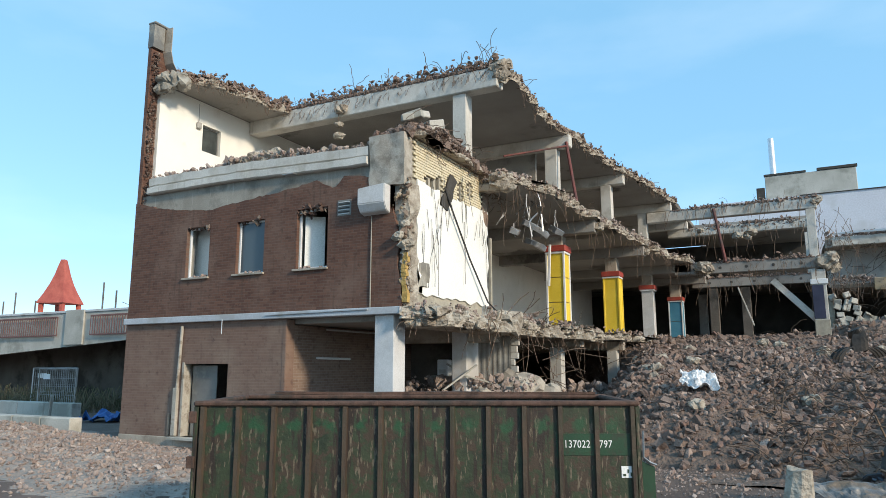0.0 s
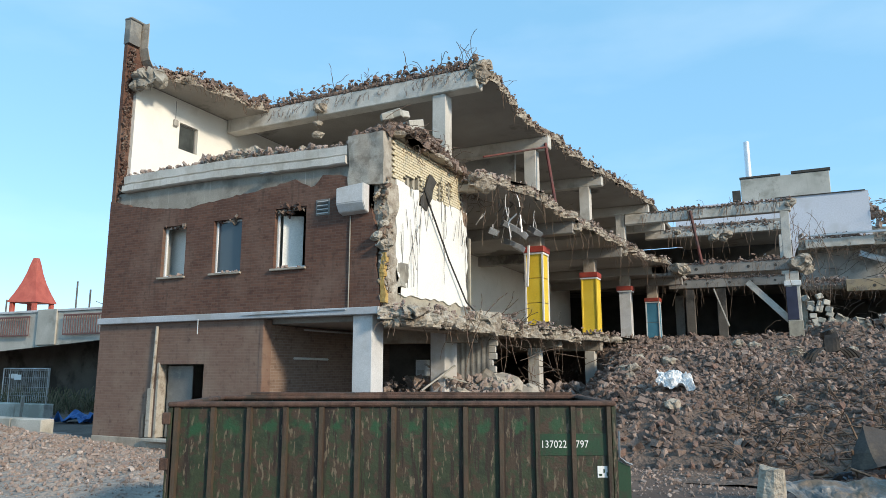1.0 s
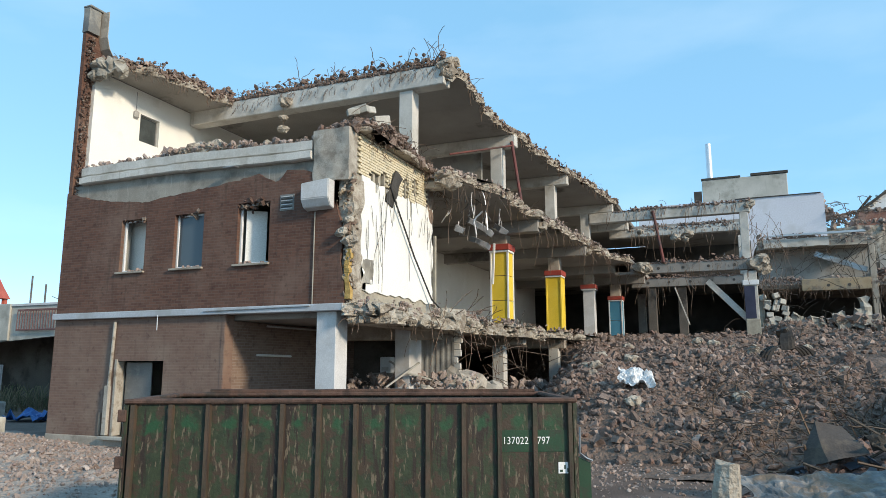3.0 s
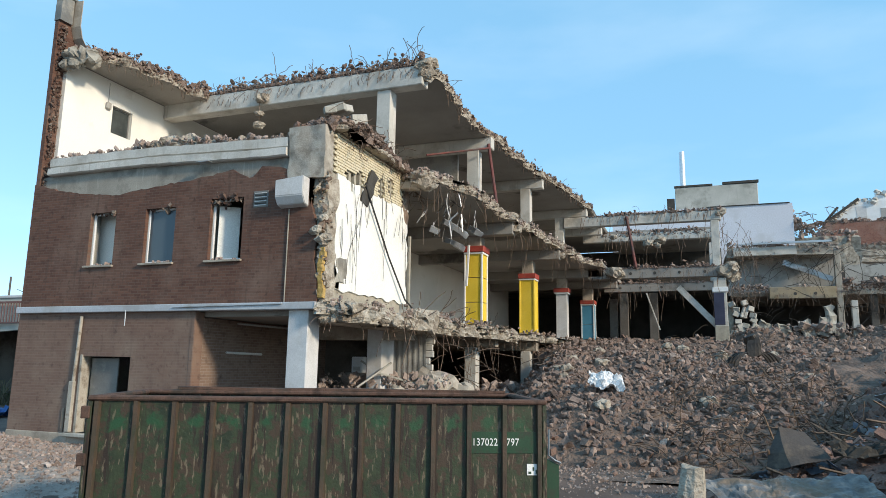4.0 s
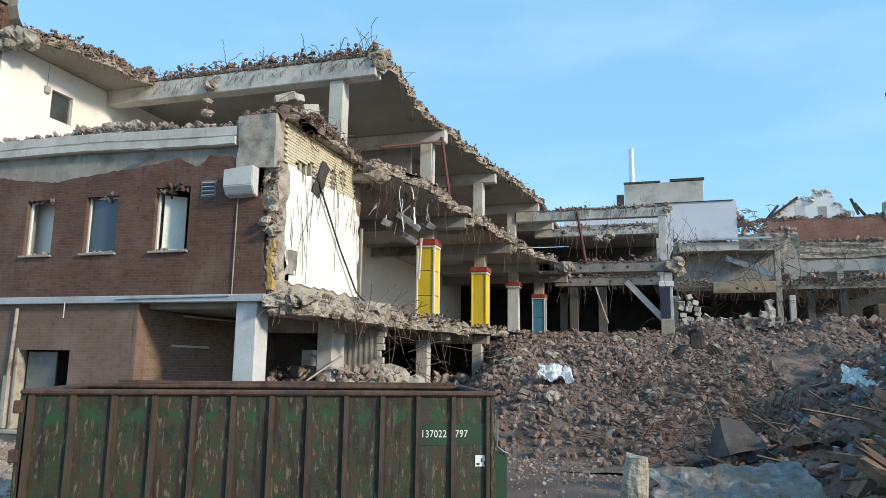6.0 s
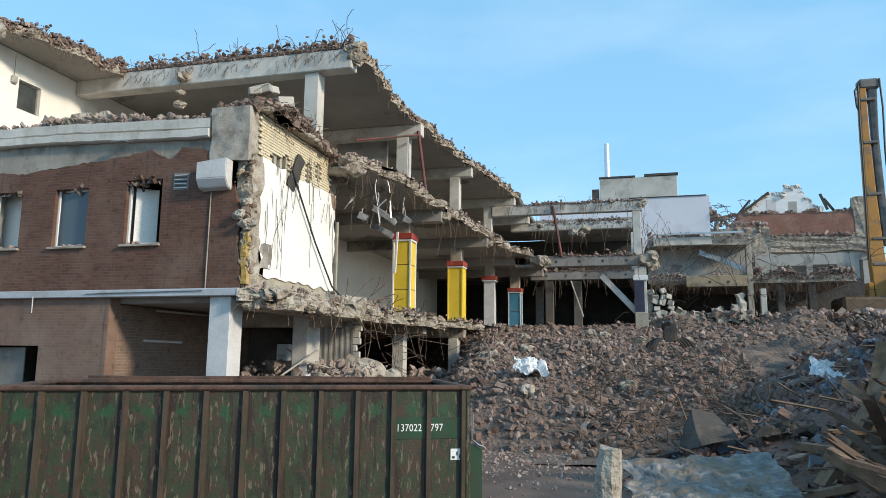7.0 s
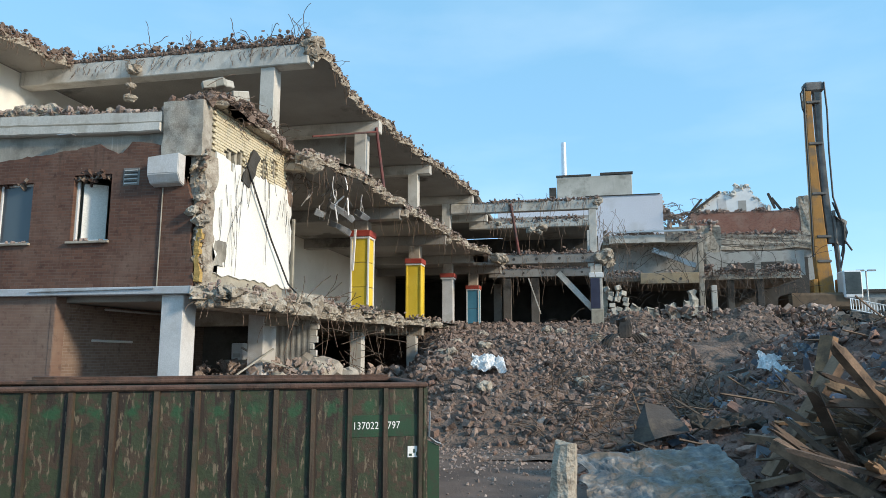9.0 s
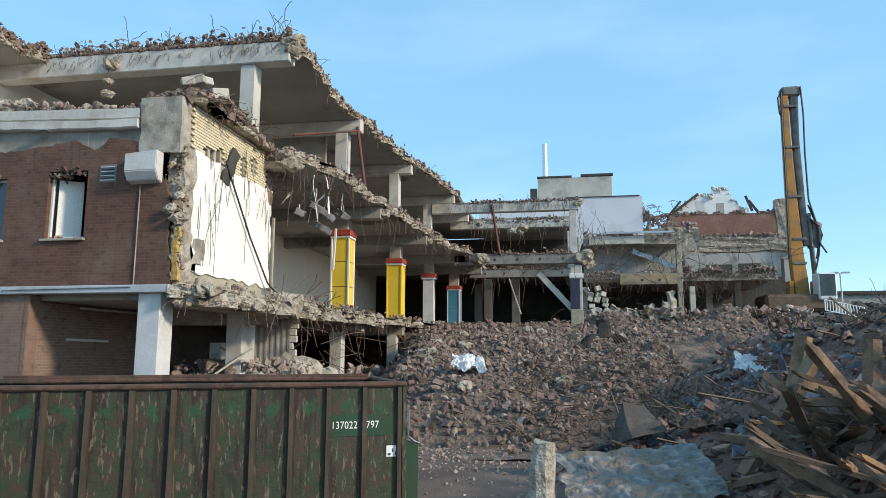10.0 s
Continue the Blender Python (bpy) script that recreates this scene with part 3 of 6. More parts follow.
def lumps(name, centres, sizes, mat, parent, seed):
    """Single broken lumps, each a piece of its own."""
    for k, (c, s) in enumerate(zip(centres, sizes)):
        bm = bmesh.new()
        bmesh.ops.create_icosphere(bm, subdivisions=3, radius=s * 0.55)
        for v in bm.verts:
            u = v.co / s
            v.co = Vector((u.x * 1.15, u.y, u.z * 0.8)) * s + Vector(noise.noise_vector(u * 2.2 + Vector((seed, k, 0)))) * s * 0.3
            v.co += Vector(noise.noise_vector(u * 7 + Vector((seed, k, 3)))) * s * 0.11 + Vector(c)
        part(name, bm, mat, parent)


def blend(points, x):
    """Piecewise linear reading of a short table."""
    return float(np.interp(x, [p[0] for p in points], [p[1] for p in points]))


def smooth(t):
    t = np.clip(t, 0, 1)
    return t * t * (3 - 2 * t)


def wobble(x, y, scale, seed=0.0):
    return noise.noise(Vector((x / scale + seed, y / scale - seed, seed * 1.7)))


# ---- ground and rubble ----
bm = bmesh.new()
bmesh.ops.create_grid(bm, x_segments=60, y_segments=60, size=1500)
ground = tagged(part("ground", bm, GROUND), "dusty grey asphalt yard with dirt stains", "ground", kind="structure")


def heap_height(x, y):
    """The great rubble heap: it climbs from the yard to the torn floors behind."""
    rise = np.interp(y, [1.0, 3.0, 7.0, 12.0, 18.0, 28.0, 40.0, 60.0], [-0.3, 0.55, 1.75, 2.65, 3.1, 4.0, 4.5, 5.0])
    left = np.interp(y, [0.0, 6.0, 12.0, 20.0, 28.0], [4.6, 3.2, 2.4, 1.2, -6.0])
    rise = rise * smooth((x - left + 1.2) / 3.6)
    far = 4.4 * smooth((x - 14.0) / 12.0) * smooth((y - 12.0) / 22.0)
    mound = 1.3 * math.exp(-(((x - 21.4) / 2.0) ** 2 + ((y - 33.0) / 3.0) ** 2)) + 0.9 * math.exp(-(((x - 13.6) / 1.6) ** 2 + ((y - 30.5) / 1.8) ** 2))
    h = max(rise, far) + mound - 1.35 * math.exp(-(((x - 25.6) / 3.2) ** 2 + ((y - 30.0) / 8.5) ** 2))
    if h < -0.05:
        return -0.3
    bumps = 0.34 * wobble(x, y, 2.3, 1.3) + 0.2 * wobble(x, y, 0.9, 5.1) + 0.09 * wobble(x, y, 0.35, 2.2)
    return h + bumps * min(1.0, 0.25 + h)


def pile_height(x, y):
    """The darker debris pile at the yard's side, with timber and sheet metal."""
    h = 3.4 * smooth((x - 10.1) / 8.6) * smooth((y + 12.0) / 10.5) * smooth((17.0 - y) / 9.0) - 0.1
    h += 0.62 * math.exp(-(((x - 11.9) / 1.7) ** 2 + ((y + 1.5) / 1.7) ** 2)) + 0.55 * math.exp(-(((x - 14.7) / 1.7) ** 2 + ((y + 5.6) / 1.9) ** 2))
    if h < -0.05:
        return -0.3
    bumps = 0.3 * wobble(x, y, 1.7, 4.3) + 0.16 * wobble(x, y, 0.7, 6.1) + 0.08 * wobble(x, y, 0.3, 3.2)
    return h + bumps * min(1.0, 0.2 + h)


def bank_height(x, y):
    """The low pale bank along the foot of the facade."""
    t = np.clip(((x + 16) * 14 + (y + 0.5) * -4.5) / (14 ** 2 + 4.5 ** 2), 0, 1)
    cx, cy = -16 + 14 * t, -0.5 - 4.5 * t
    d = math.hypot(x - cx, y - cy)
    h = (0.5 - 0.2 * t) * math.exp(-(d / 2.3) ** 2) * smooth((1.05 - t) / 0.12 + 0.2)
    return h * (1 + 0.5 * wobble(x, y, 0.9, 3.0)) + 0.05 * wobble(x, y, 0.3, 8.0) - 0.1


def terrain(name, x0, x1, y0, y1, step, height, mat, parent):
    xs, ys = np.arange(x0, x1 + step, step), np.arange(y0, y1 + step, step)
    verts = [(x + 0.3 * step * wobble(x, y, 0.2, 9.0), y, height(x, y)) for y in ys for x in xs]
    n = len(xs)
    faces = [(j * n + i, j * n + i + 1, (j + 1) * n + i + 1, (j + 1) * n + i) for j in range(len(ys) - 1) for i in range(n - 1)]
    faces = [f for f in faces if max(verts[k][2] for k in f) > -0.09]
    return raw(name, verts, faces, mat, parent)


heap = thing("rubble_heap", "large heap of grey-brown concrete and brick rubble", "rubble", kind="stuff")
terrain("heap_body", -6, 40, 0, 46, 0.3, heap_height, SOIL, heap)["kind"] = "stuff"


def scatter(height, n, x0, x1, y0, y1, low, high, gen, keep=lambda x, y, h: h > 0.02, power=2.6):
    cs, ss = [], []
    while len(cs) < n:
        x, y = gen.uniform(x0, x1), gen.uniform(y0, y1)
        h = height(x, y)
        if keep(x, y, h):
            s = low + (high - low) * gen.random() ** power
            cs.append((x, y, h + s * gen.uniform(-0.1, 0.3)))
            ss.append(s)
    return cs, ss


gen = np.random.default_rng(11)
cs, ss = scatter(heap_height, 46000, 0.5, 14.0, 0.8, 19, 0.018, 0.25, gen, keep=lambda x, y, h: h > 0.02 and (h > 1.3 or gen.random() < 0.3 + 0.5 * h), power=6.5)
chunks("rubble_lumps", cs, ss, RUBBLE, heap, seed=21)["kind"] = "stuff"
cs, ss = scatter(heap_height, 120, 2.0, 14.0, 3, 22, 0.2, 0.5, gen, power=2.4)
for c, size in zip(cs, ss):
    lumps("concrete_lump", [c], [size], RUBBLE if size < 0.36 else CONCRETE_RAW, heap, c[0])
cs, ss = scatter(heap_height, 24000, -4, 30, 14, 42, 0.04, 0.34, gen, power=5.5)
chunks("rubble_lumps", cs, ss, RUBBLE, heap, seed=22, blocky=0.12)["kind"] = "stuff"
pile = thing("debris_pile", "dark debris pile of dust, splinters and torn sheet", "rubble", kind="stuff")
terrain("pile_body", 9, 30, -11, 22, 0.25, pile_height, SOIL_DARK, pile)["kind"] = "stuff"
cs, ss = scatter(pile_height, 15000, 9.6, 22, -9, 14, 0.02, 0.3, gen, power=5.0)
chunks("dark_debris", cs, ss, RUBBLE_DARK, pile, seed=23, flat=0.6)["kind"] = "stuff"
cs, ss = scatter(pile_height, 700, 10.5, 20, -6, 8, 0.06, 0.34, gen, power=2.6)
chunks("torn_sheet_scraps", [(x, y, z + 0.06) for x, y, z in cs], ss, SCRAPS, pile, seed=26, flat=0.12)["kind"] = "stuff"
cs, ss = scatter(pile_height, 240, 10.5, 18, -8, 4, 0.2, 0.7, gen, power=1.5)
splinters = [wriggle((x, y, z), (gen.normal(), gen.normal(), gen.uniform(-0.2, 0.6)), s * 1.6, gen, 0.0, 0.02, 2) for (x, y, z), s in zip(cs, ss)]
rods("wood_splinters", splinters, 0.022, WOOD, pile)["kind"] = "stuff"
cs, ss = scatter(lambda x, y: 0.0, 2600, 5.5, 10.2, -5, 2.5, 0.015, 0.09, gen, keep=lambda x, y, h: gen.random() < (0.08 + 0.9 * smooth((y + 2.5) / 4.5)), power=3)
chunks("scattered_stones", cs, ss, RUBBLE_PALE, heap, seed=24)["kind"] = "stuff"
bars = []
for _ in range(700):
    x, y = gen.uniform(8.8, 13.5), gen.uniform(-1, 8)
    h = max(heap_height(x, y), pile_height(x, y))
    if h > 0.15:
        bars.append(wriggle((x, y, h), (gen.normal(), gen.normal(), gen.uniform(-0.3, 0.9)), gen.uniform(0.4, 1.5), gen, 0.12, 0.4))
for _ in range(420):
    x, y = gen.uniform(1, 28), gen.uniform(8, 32)
    bars.append(wriggle((x, y, heap_height(x, y)), (gen.normal(), gen.normal(), gen.uniform(-0.2, 1.0)), gen.uniform(0.5, 2.0), gen, 0.12, 0.35))
rods("tangled_rebar", bars, 0.014, REBAR, heap)["kind"] = "stuff"

bank = thing("rubble_bank", "low bank of pale beige rubble and dust", "rubble", kind="stuff")
terrain("bank_body", -20, 2, -9, 2.0, 0.2, bank_height, SOIL_PALE, bank)["kind"] = "stuff"
cs, ss = scatter(bank_height, 17000, -19, 1.5, -8.5, -0.05, 0.012, 0.12, gen, keep=lambda x, y, h: gen.random() < 0.04 + 1.3 * max(0, h + 0.05), power=4.0)
chunks("bank_lumps", cs, ss, RUBBLE_PALE, bank, seed=25)["kind"] = "stuff"

# ---- the torn building ----
house = thing("demolished_building", "half-demolished brown brick building with torn concrete floors", "building")

# outer brick skin of the front, with its torn top and torn side
BRICK_TOP = [(-10.44, 8.1), (-9.0, 7.75), (-7.0, 7.5), (-5.5, 7.66), (-3.9, 7.78), (-2.6, 7.95), (-1.95, 7.62), (-1.6, 8.0), (-0.7, 7.82), (0.3, 7.5)]
BRICK_SIDE_X = [(3.9, 0.36), (4.6, 0.34), (5.2, 0.22), (5.8, 0.26), (6.4, 0.18), (6.9, -0.02), (7.5, -0.1)]
OPEN = {"w1": (-7.88, -6.85, 5.31, 6.98), "w2": (-5.69, -4.56, 5.31, 6.98), "w3": (-3.3, -2.16, 5.31, 7.12)}
DOOR = (-7.69, -5.79, 0.3, 2.55)


def front_place(u, v, w):
    if v > 7.3:
        v = blend(BRICK_TOP, u) + 0.07 * wobble(u, 0, 0.17, 4.0)
    if u > 0.15:
        u = blend(BRICK_SIDE_X, v) + 0.05 * wobble(v, 0, 0.12, 6.0)
    return (u, w - 0.006, v)


bm = bmesh.new()
wall_with_holes(bm, -10.47, 0.3, 4.06, 7.4, [*OPEN.values()], front_place, 0.12,
                more_u=np.arange(-10.3, 0.2, 0.14).tolist(), more_v=np.arange(4.2, 7.3, 0.1).tolist())
part("front_brick_skin", bm, BRICK, house, "brown brick facade with a torn top edge")
bm = bmesh.new()
wall_with_holes(bm, -10.47, -3.55, 0.28, 3.86, [DOOR], lambda u, v, w: (u, w - 0.006, v), 0.12)
part("front_brick_skin", bm, BRICK_LOWER, house, "washed-out brown brick of the ground floor")
bm = bmesh.new()
wall_with_holes(bm, -10.3, 0.18, 4.06, 8.36, [*OPEN.values()], lambda u, v, w: (u, 0.122 + w, v), 0.26)
part("front_backing_wall", bm, RENDERED, house, "bare grey rendered concrete behind the brick")
bm = bmesh.new()
wall_with_holes(bm, -10.3, -3.56, 0.0, 3.86, [DOOR], lambda u, v, w: (u, 0.122 + w, v), 0.26)
part("front_backing_wall", bm, RENDERED, house)
box("plinth", -10.46, -3.55, -0.05, 0.3, -0.1, 0.278, CONCRETE, house, "grey concrete plinth with faded paint marks", bevel=0.015)
box("ledge_band", -10.47, 0.42, -0.16, 0.13, 3.862, 4.058, BAND, house, "pale grey sheet band round the facade", bevel=0.015)
box("bent_flashing", -4.2, -0.55, -0.2, -0.162, 4.0, 4.03, ZINC, house, "loose bent metal strip", m=Matrix.Rotation(radians(-0.7), 4, "Y"))
box("hanging_strip", -5.99, -5.96, -0.17, -0.155, 3.45, 3.9, WHITE_METAL, house)

# white edge strips of the balcony slab and the balcony itself
for z0, z1, y0 in ((8.362, 8.6, -0.03), (8.64, 8.93, 0.04)):
    bm = bmesh.new()
    n = 60
    rows = []
    for k in range(n + 1):
        x = -9.9 + 9.1 * k / n
        sag = -0.16 * smooth((k / n - 0.35) / 0.65) + 0.02 * wobble(x, z0, 0.4)
        rows.append([bm.verts.new((x, y + 0.012 * wobble(x, z, 0.4, 3.0), z + sag + 0.014 * wobble(x, z, 0.35, 8.0))) for y, z in ((y0, z0), (y0 - 0.05, z0 + 0.03), (y0 - 0.05, z1), (0.45, z1 + 0.02), (0.45, z0))])
    for a, b in zip(rows, rows[1:]):
        for i in range(5):
            bm.faces.new((a[i], a[(i + 1) % 5], b[(i + 1) % 5], b[i]))
    bm.faces.new(rows[0]), bm.faces.new(rows[-1])
    part("balcony_edge", bm, PAINTED, house, "chipped white edge of the balcony slab")
box("balcony_slab", -10.12, 0.3, 0.45, 5.0, 8.1, 8.72, CONCRETE, house, bevel=0.02)
box("torn_flashing", -3.75, -3.3, -0.25, -0.06, 8.2, 8.23, ZINC, house, m=None)

# concrete corner block and the torn end of the front wall
box("corner_block", -0.74, 0.42, -0.02, 0.44, 7.5, 9.02, CORNER, house, "bare mottled concrete corner block", cuts=20, rough=0.035)
box("torn_wall_core", 0.05, 0.5, 0.125, 0.62, 4.06, 7.52, CONCRETE_RAW, house, "broken inner masonry of the torn wall", cuts=22, rough=0.13)
gen = np.random.default_rng(29)
cs, ss = [], []
for _ in range(420):
    z = gen.uniform(4.0, 7.75)
    cs.append((gen.uniform(blend(BRICK_SIDE_X, z) - 0.03, 0.52), gen.uniform(0.02, 0.42), z))
    ss.append(0.03 + 0.12 * gen.random() ** 2.5)
chunks("torn_wall_end", cs, ss, MASONRY, house, "torn end of the brick wall", blocky=0.6)["kind"] = "stuff"
bm = bmesh.new()
for k in range(12):
    z = 4.2 + 0.11 * k
    add_box(bm, 0.37, 0.47 + 0.07 * random.random(), 0.0, 0.13, z, z + 0.13, cuts=1, rough=0.05)
part("insulation_strip", bm, INSULATION, house, "yellow mineral wool in the torn wall")["kind"] = "stuff"
lumps("hanging_lump", [(0.3, -0.1, 6.0), (0.5, -0.02, 5.75), (0.4, 0.0, 6.35), (0.42, 0.1, 5.5)], [0.26, 0.34, 0.18, 0.2], CONCRETE_RAW, house, 31)

# gable wall with its fin, plaster inside, and the window in it
GABLE_TOP = [(0.0, 14.9), (0.55, 14.8), (0.7, 13.9), (1.0, 13.3), (3.0, 13.1), (46, 13.1)]


def gable(x0, thick, holes):
    bm = bmesh.new()
    wall_with_holes(bm, 0.0, 46.0, 0.0, 13.0, holes, lambda u, v, w: (x0 + w, u, blend(GABLE_TOP, u) + 0.05 * wobble(u, 0, 0.2) if v > 12.9 else v), thick,
                    more_u=(0.15, 0.3, 0.45, 0.55, 0.7, 0.85, 1.0, 1.5, 2, 3, 6), more_v=(8, 11, 12.5))
    return bm


HOLE = (2.46, 3.4, 10.7, 11.75)
part("gable_wall", gable(-10.44, 0.16, [HOLE]), BRICK, house, "brown brick gable wall with a standing fin")
bm = bmesh.new()
wall_with_holes(bm, 0.4, 46.0, 0.0, 12.64, [HOLE], lambda u, v, w: (-10.276 + w, u, v), 0.16)
part("gable_plaster", bm, PLASTER, house, "white plastered inner face of the gable")
box("fin_cap", -10.49, -10.12, -0.04, 0.6, 14.85, 14.93, DOOR_GREY, house, bevel=0.02)
box("fin_block", -10.465, -10.17, -0.02, 0.45, 13.95, 14.848, DOOR_GREY, house, "grey concrete head of the fin", cuts=3, rough=0.03)
bm = bmesh.new()
prof = [(0.5, 14.85), (0.5, 13.9), (0.62, 13.5), (0.95, 13.1), (1.5, 12.98)]
for (ya, za), (yb, zb) in zip(prof, prof[1:]):
    vs = [bm.verts.new((x, y, z)) for x in (-10.27, -9.85) for y, z in ((ya, za), (yb, zb), (yb + 0.03, zb), (ya + 0.03, za))]
    for q in ((0, 1, 2, 3), (4, 5, 6, 7), (0, 1, 5, 4), (2, 3, 7, 6), (1, 2, 6, 5), (0, 3, 7, 4)):
        bm.faces.new([vs[i] for i in q])
part("fin_flashing", bm, CONCRETE, house, "curved zinc flashing on the fin")
cs = [(-10.22 + 0.07 * gen.random(), gen.uniform(0.02, 0.3), gen.uniform(8.1, 13.8)) for _ in range(420)]
chunks("torn_gable_edge", cs, [0.02 + 0.07 * gen.random() ** 2 for _ in cs], MASONRY_DARK, house, "torn brown masonry edge of the gable", blocky=0.8)["kind"] = "stuff"


def window(name, u0, u1, v0, v1, place, parent, panes=(), frame_mat=WHITE_METAL, w=0.06, sill=True, label="", glass=GLASS):
    """A window in its opening: frame bars, panes, sill. place(u, v, d) sets it; d is depth into the wall."""
    def bar(nm, a, b, c, d, e, f, mat, par, lab=""):
        p, q = Vector(place(a, c, e)), Vector(place(b, d, f))
        return box(nm, min(p.x, q.x), max(p.x, q.x), min(p.y, q.y), max(p.y, q.y), min(p.z, q.z), max(p.z, q.z), mat, par, lab, bevel=0.006)
    base = bar(name, u0, u0 + w, v0, v1, 0.13, 0.2, frame_mat, parent, label)
    bar("window_frame", u1 - w, u1, v0, v1, 0.13, 0.2, frame_mat, base)
    bar("window_frame", u0 + w, u1 - w, v0, v0 + w, 0.13, 0.2, frame_mat, base)
    bar("window_frame", u0 + w, u1 - w, v1 - w, v1, 0.13, 0.2, frame_mat, base)
    for a, b in panes:
        pane = bar("pane", a, b, v0 + w, v1 - w, 0.16, 0.17, glass, base)
        pane.visible_shadow = False
    if sill:
        bar("sill", u0 - 0.08, u1 + 0.05, v0 - 0.06, v0 - 0.002, -0.09, 0.13, CONCRETE, base, "worn stone sill")
    return base


on_front = lambda u, v, d: (u, d, v)
w1, w2, w3 = OPEN["w1"], OPEN["w2"], OPEN["w3"]
window("window_1", *w1, on_front, house, [], label="window opening with no glass left")
window("window_2", *w2, on_front, house, [(w2[0] + 0.06, w2[1] - 0.06)], label="window with a dull blue-grey pane")
window("window_3", *w3, on_front, house, [], label="window with a torn head and part of its glass")
window("gable_window", 2.46, 3.4, 10.7, 11.75, lambda u, v, d: (-10.1 - d, u, v), house, [(2.52, 3.34)], frame_mat=DOOR_GREY, sill=False, glass=GLASS_OPAQUE, label="small window in the white gable wall")
for o in (w1, w2, w3):
    for k in range(7):
        chunks("sill_rubble", [(random.uniform(o[0] + 0.15, o[1] - 0.1), 0.05, o[2] + 0.03)], [random.uniform(0.05, 0.13)], RUBBLE_PALE, house, seed=int(o[1] * -10) + k)
    n = 60 if o is w3 else 26
    cs = [(gen.uniform(o[0], o[1]), gen.uniform(0.0, 0.15), o[3] + gen.normal() * (0.09 if o is w3 else 0.045)) for _ in range(n)]
    chunks("torn_lintel", cs, [gen.uniform(0.04, 0.13) for _ in cs], MASONRY_DARK, house, blocky=0.9, seed=int(-10 * o[0]))["kind"] = "stuff"
box("room_partition", -9.6, -6.3, 0.6, 0.65, 4.1, 7.6, PLASTER, house, "pale partition behind the empty window")
# added board, turned sunward, in place of the bright white interior
box("sun_catch_board", -0.3, 0.3, -0.02, 0.02, 5.2, 6.95, PLASTER, house, "white board added inside the open window, turned to the sun", m=pose(-2.92, 0.4, 0, 0, 0, 38))

# louvre, outdoor box, door, lamp pipe on the front
vent = box("air_vent", -1.82, -1.34, -0.02, 0.02, 6.77, 7.24, DOOR_GREY, house, "grey louvred vent grille", bevel=0.008)
# every second slat is dark: the shade of the louvre gaps as colour
for k in range(7):
    box("slat", -1.77, -1.39, -0.045, -0.012, 6.81 + 0.058 * k, 6.835 + 0.058 * k, DEEP_SHADE if k % 2 else GREY_PAINT, vent, m=None, bevel=0.004)
bm = bmesh.new()
ring = [(-0.0, 7.46), (-0.36, 7.46), (-0.36, 7.0), (-0.22, 6.78), (-0.0, 6.72)]
side_a = [bm.verts.new((-0.9, y, z - 0.05)) for y, z in ring]
side_b = [bm.verts.new((-0.02, y * 0.95, z - 0.04 + 0.07 * (z > 7.3))) for y, z in ring]
bm.faces.new(side_a), bm.faces.new(side_b)
for i in range(5):
    bm.faces.new((side_a[i], side_a[(i + 1) % 5], side_b[(i + 1) % 5], side_b[i]))
bmesh.ops.bevel(bm, geom=bm.edges[:], offset=0.02, segments=2, affect="EDGES")
part("sheet_metal_box", bm, GREY_PAINT, house, "dented pale sheet-metal housing on the facade")
rods("facade_pipe", [[(-0.62, -0.03, 6.65), (-0.63, -0.03, 4.06)]], 0.02, RENDERED, house)
leaf = box("door_leaf", -7.6, -6.55, 0.32, 0.37, 0.3, 2.5, DOOR_GREY, house, "grey steel door leaf standing ajar", bevel=0.01)
box("door_handle", -7.42, -7.36, 0.28, 0.32, 1.3, 1.36, WHITE_METAL, leaf)
box("door_frame", -7.72, -7.62, -0.03, 0.25, 0.3, 2.6, JAMB, house, "pale door jamb", bevel=0.01)
box("door_sill", -8.0, -5.7, -0.22, 0.3, 0.2, 0.3, PALE_CONCRETE, house, bevel=0.015)
rods("downpipe", [[(-7.78, -0.06, 3.75), (-7.82, -0.06, 2.5), (-7.86, -0.06, 1.7)]], 0.05, JAMB, house, "pale downpipe beside the door", sides=8)
box("pipe_casing", -7.98, -7.8, -0.12, -0.0, 0.32, 1.8, JAMB, house, bevel=0.015)
box("old_board", -8.22, -8.12, -0.05, 0.0, 0.3, 1.0, MASONRY, house)
box("pilaster", -3.7, -3.549, -0.015, 0.385, 0.0, 3.86, BRICK_LOWER, house, "pale worn edge of the passage opening", bevel=0.02)

# ground-floor passage
box("passage_wall", -3.75, -3.552, 0.38, 7.4, 0.0, 3.7, BRICK_SIDE, house, "brown brick wall of the open passage")
rods("wall_tube", [[(-3.5, 1.4, 2.72), (-3.5, 3.2, 2.7)]], 0.035, WHITE_METAL, house)
rods("ceiling_tube", [[(-3.3, 1.6, 3.6), (-3.3, 5.0, 3.6)]], 0.03, GREY_PAINT, house)
# back wall in the darkened concrete: the passage's shade is in its colour
box("passage_back", -10.1, 0.0, 7.4, 7.6, 0.0, 3.7, STAINED_SHADE, house, "grey back wall of the ground floor, darkened as if in shade")
box("shop_shelf", -1.6, 0.1, 6.4, 7.2, 1.0, 1.08, INTERIOR, house, "bare shelf in the ground floor")
cabinet_base = box("cabinet_stand", -2.15, -1.21, 6.35, 6.95, 0.0, 2.13, RENDERED, house, "grey stand in the ground floor", bevel=0.02)
unit = box("air_conditioner", -1.90, -1.46, 6.4, 6.75, 2.13, 2.70, WHITE_METAL, house, "white wall unit left standing", bevel=0.03)
box("grille", -1.82, -1.54, 6.385, 6.398, 2.21, 2.35, GREY_PAINT, unit, bevel=0.004)


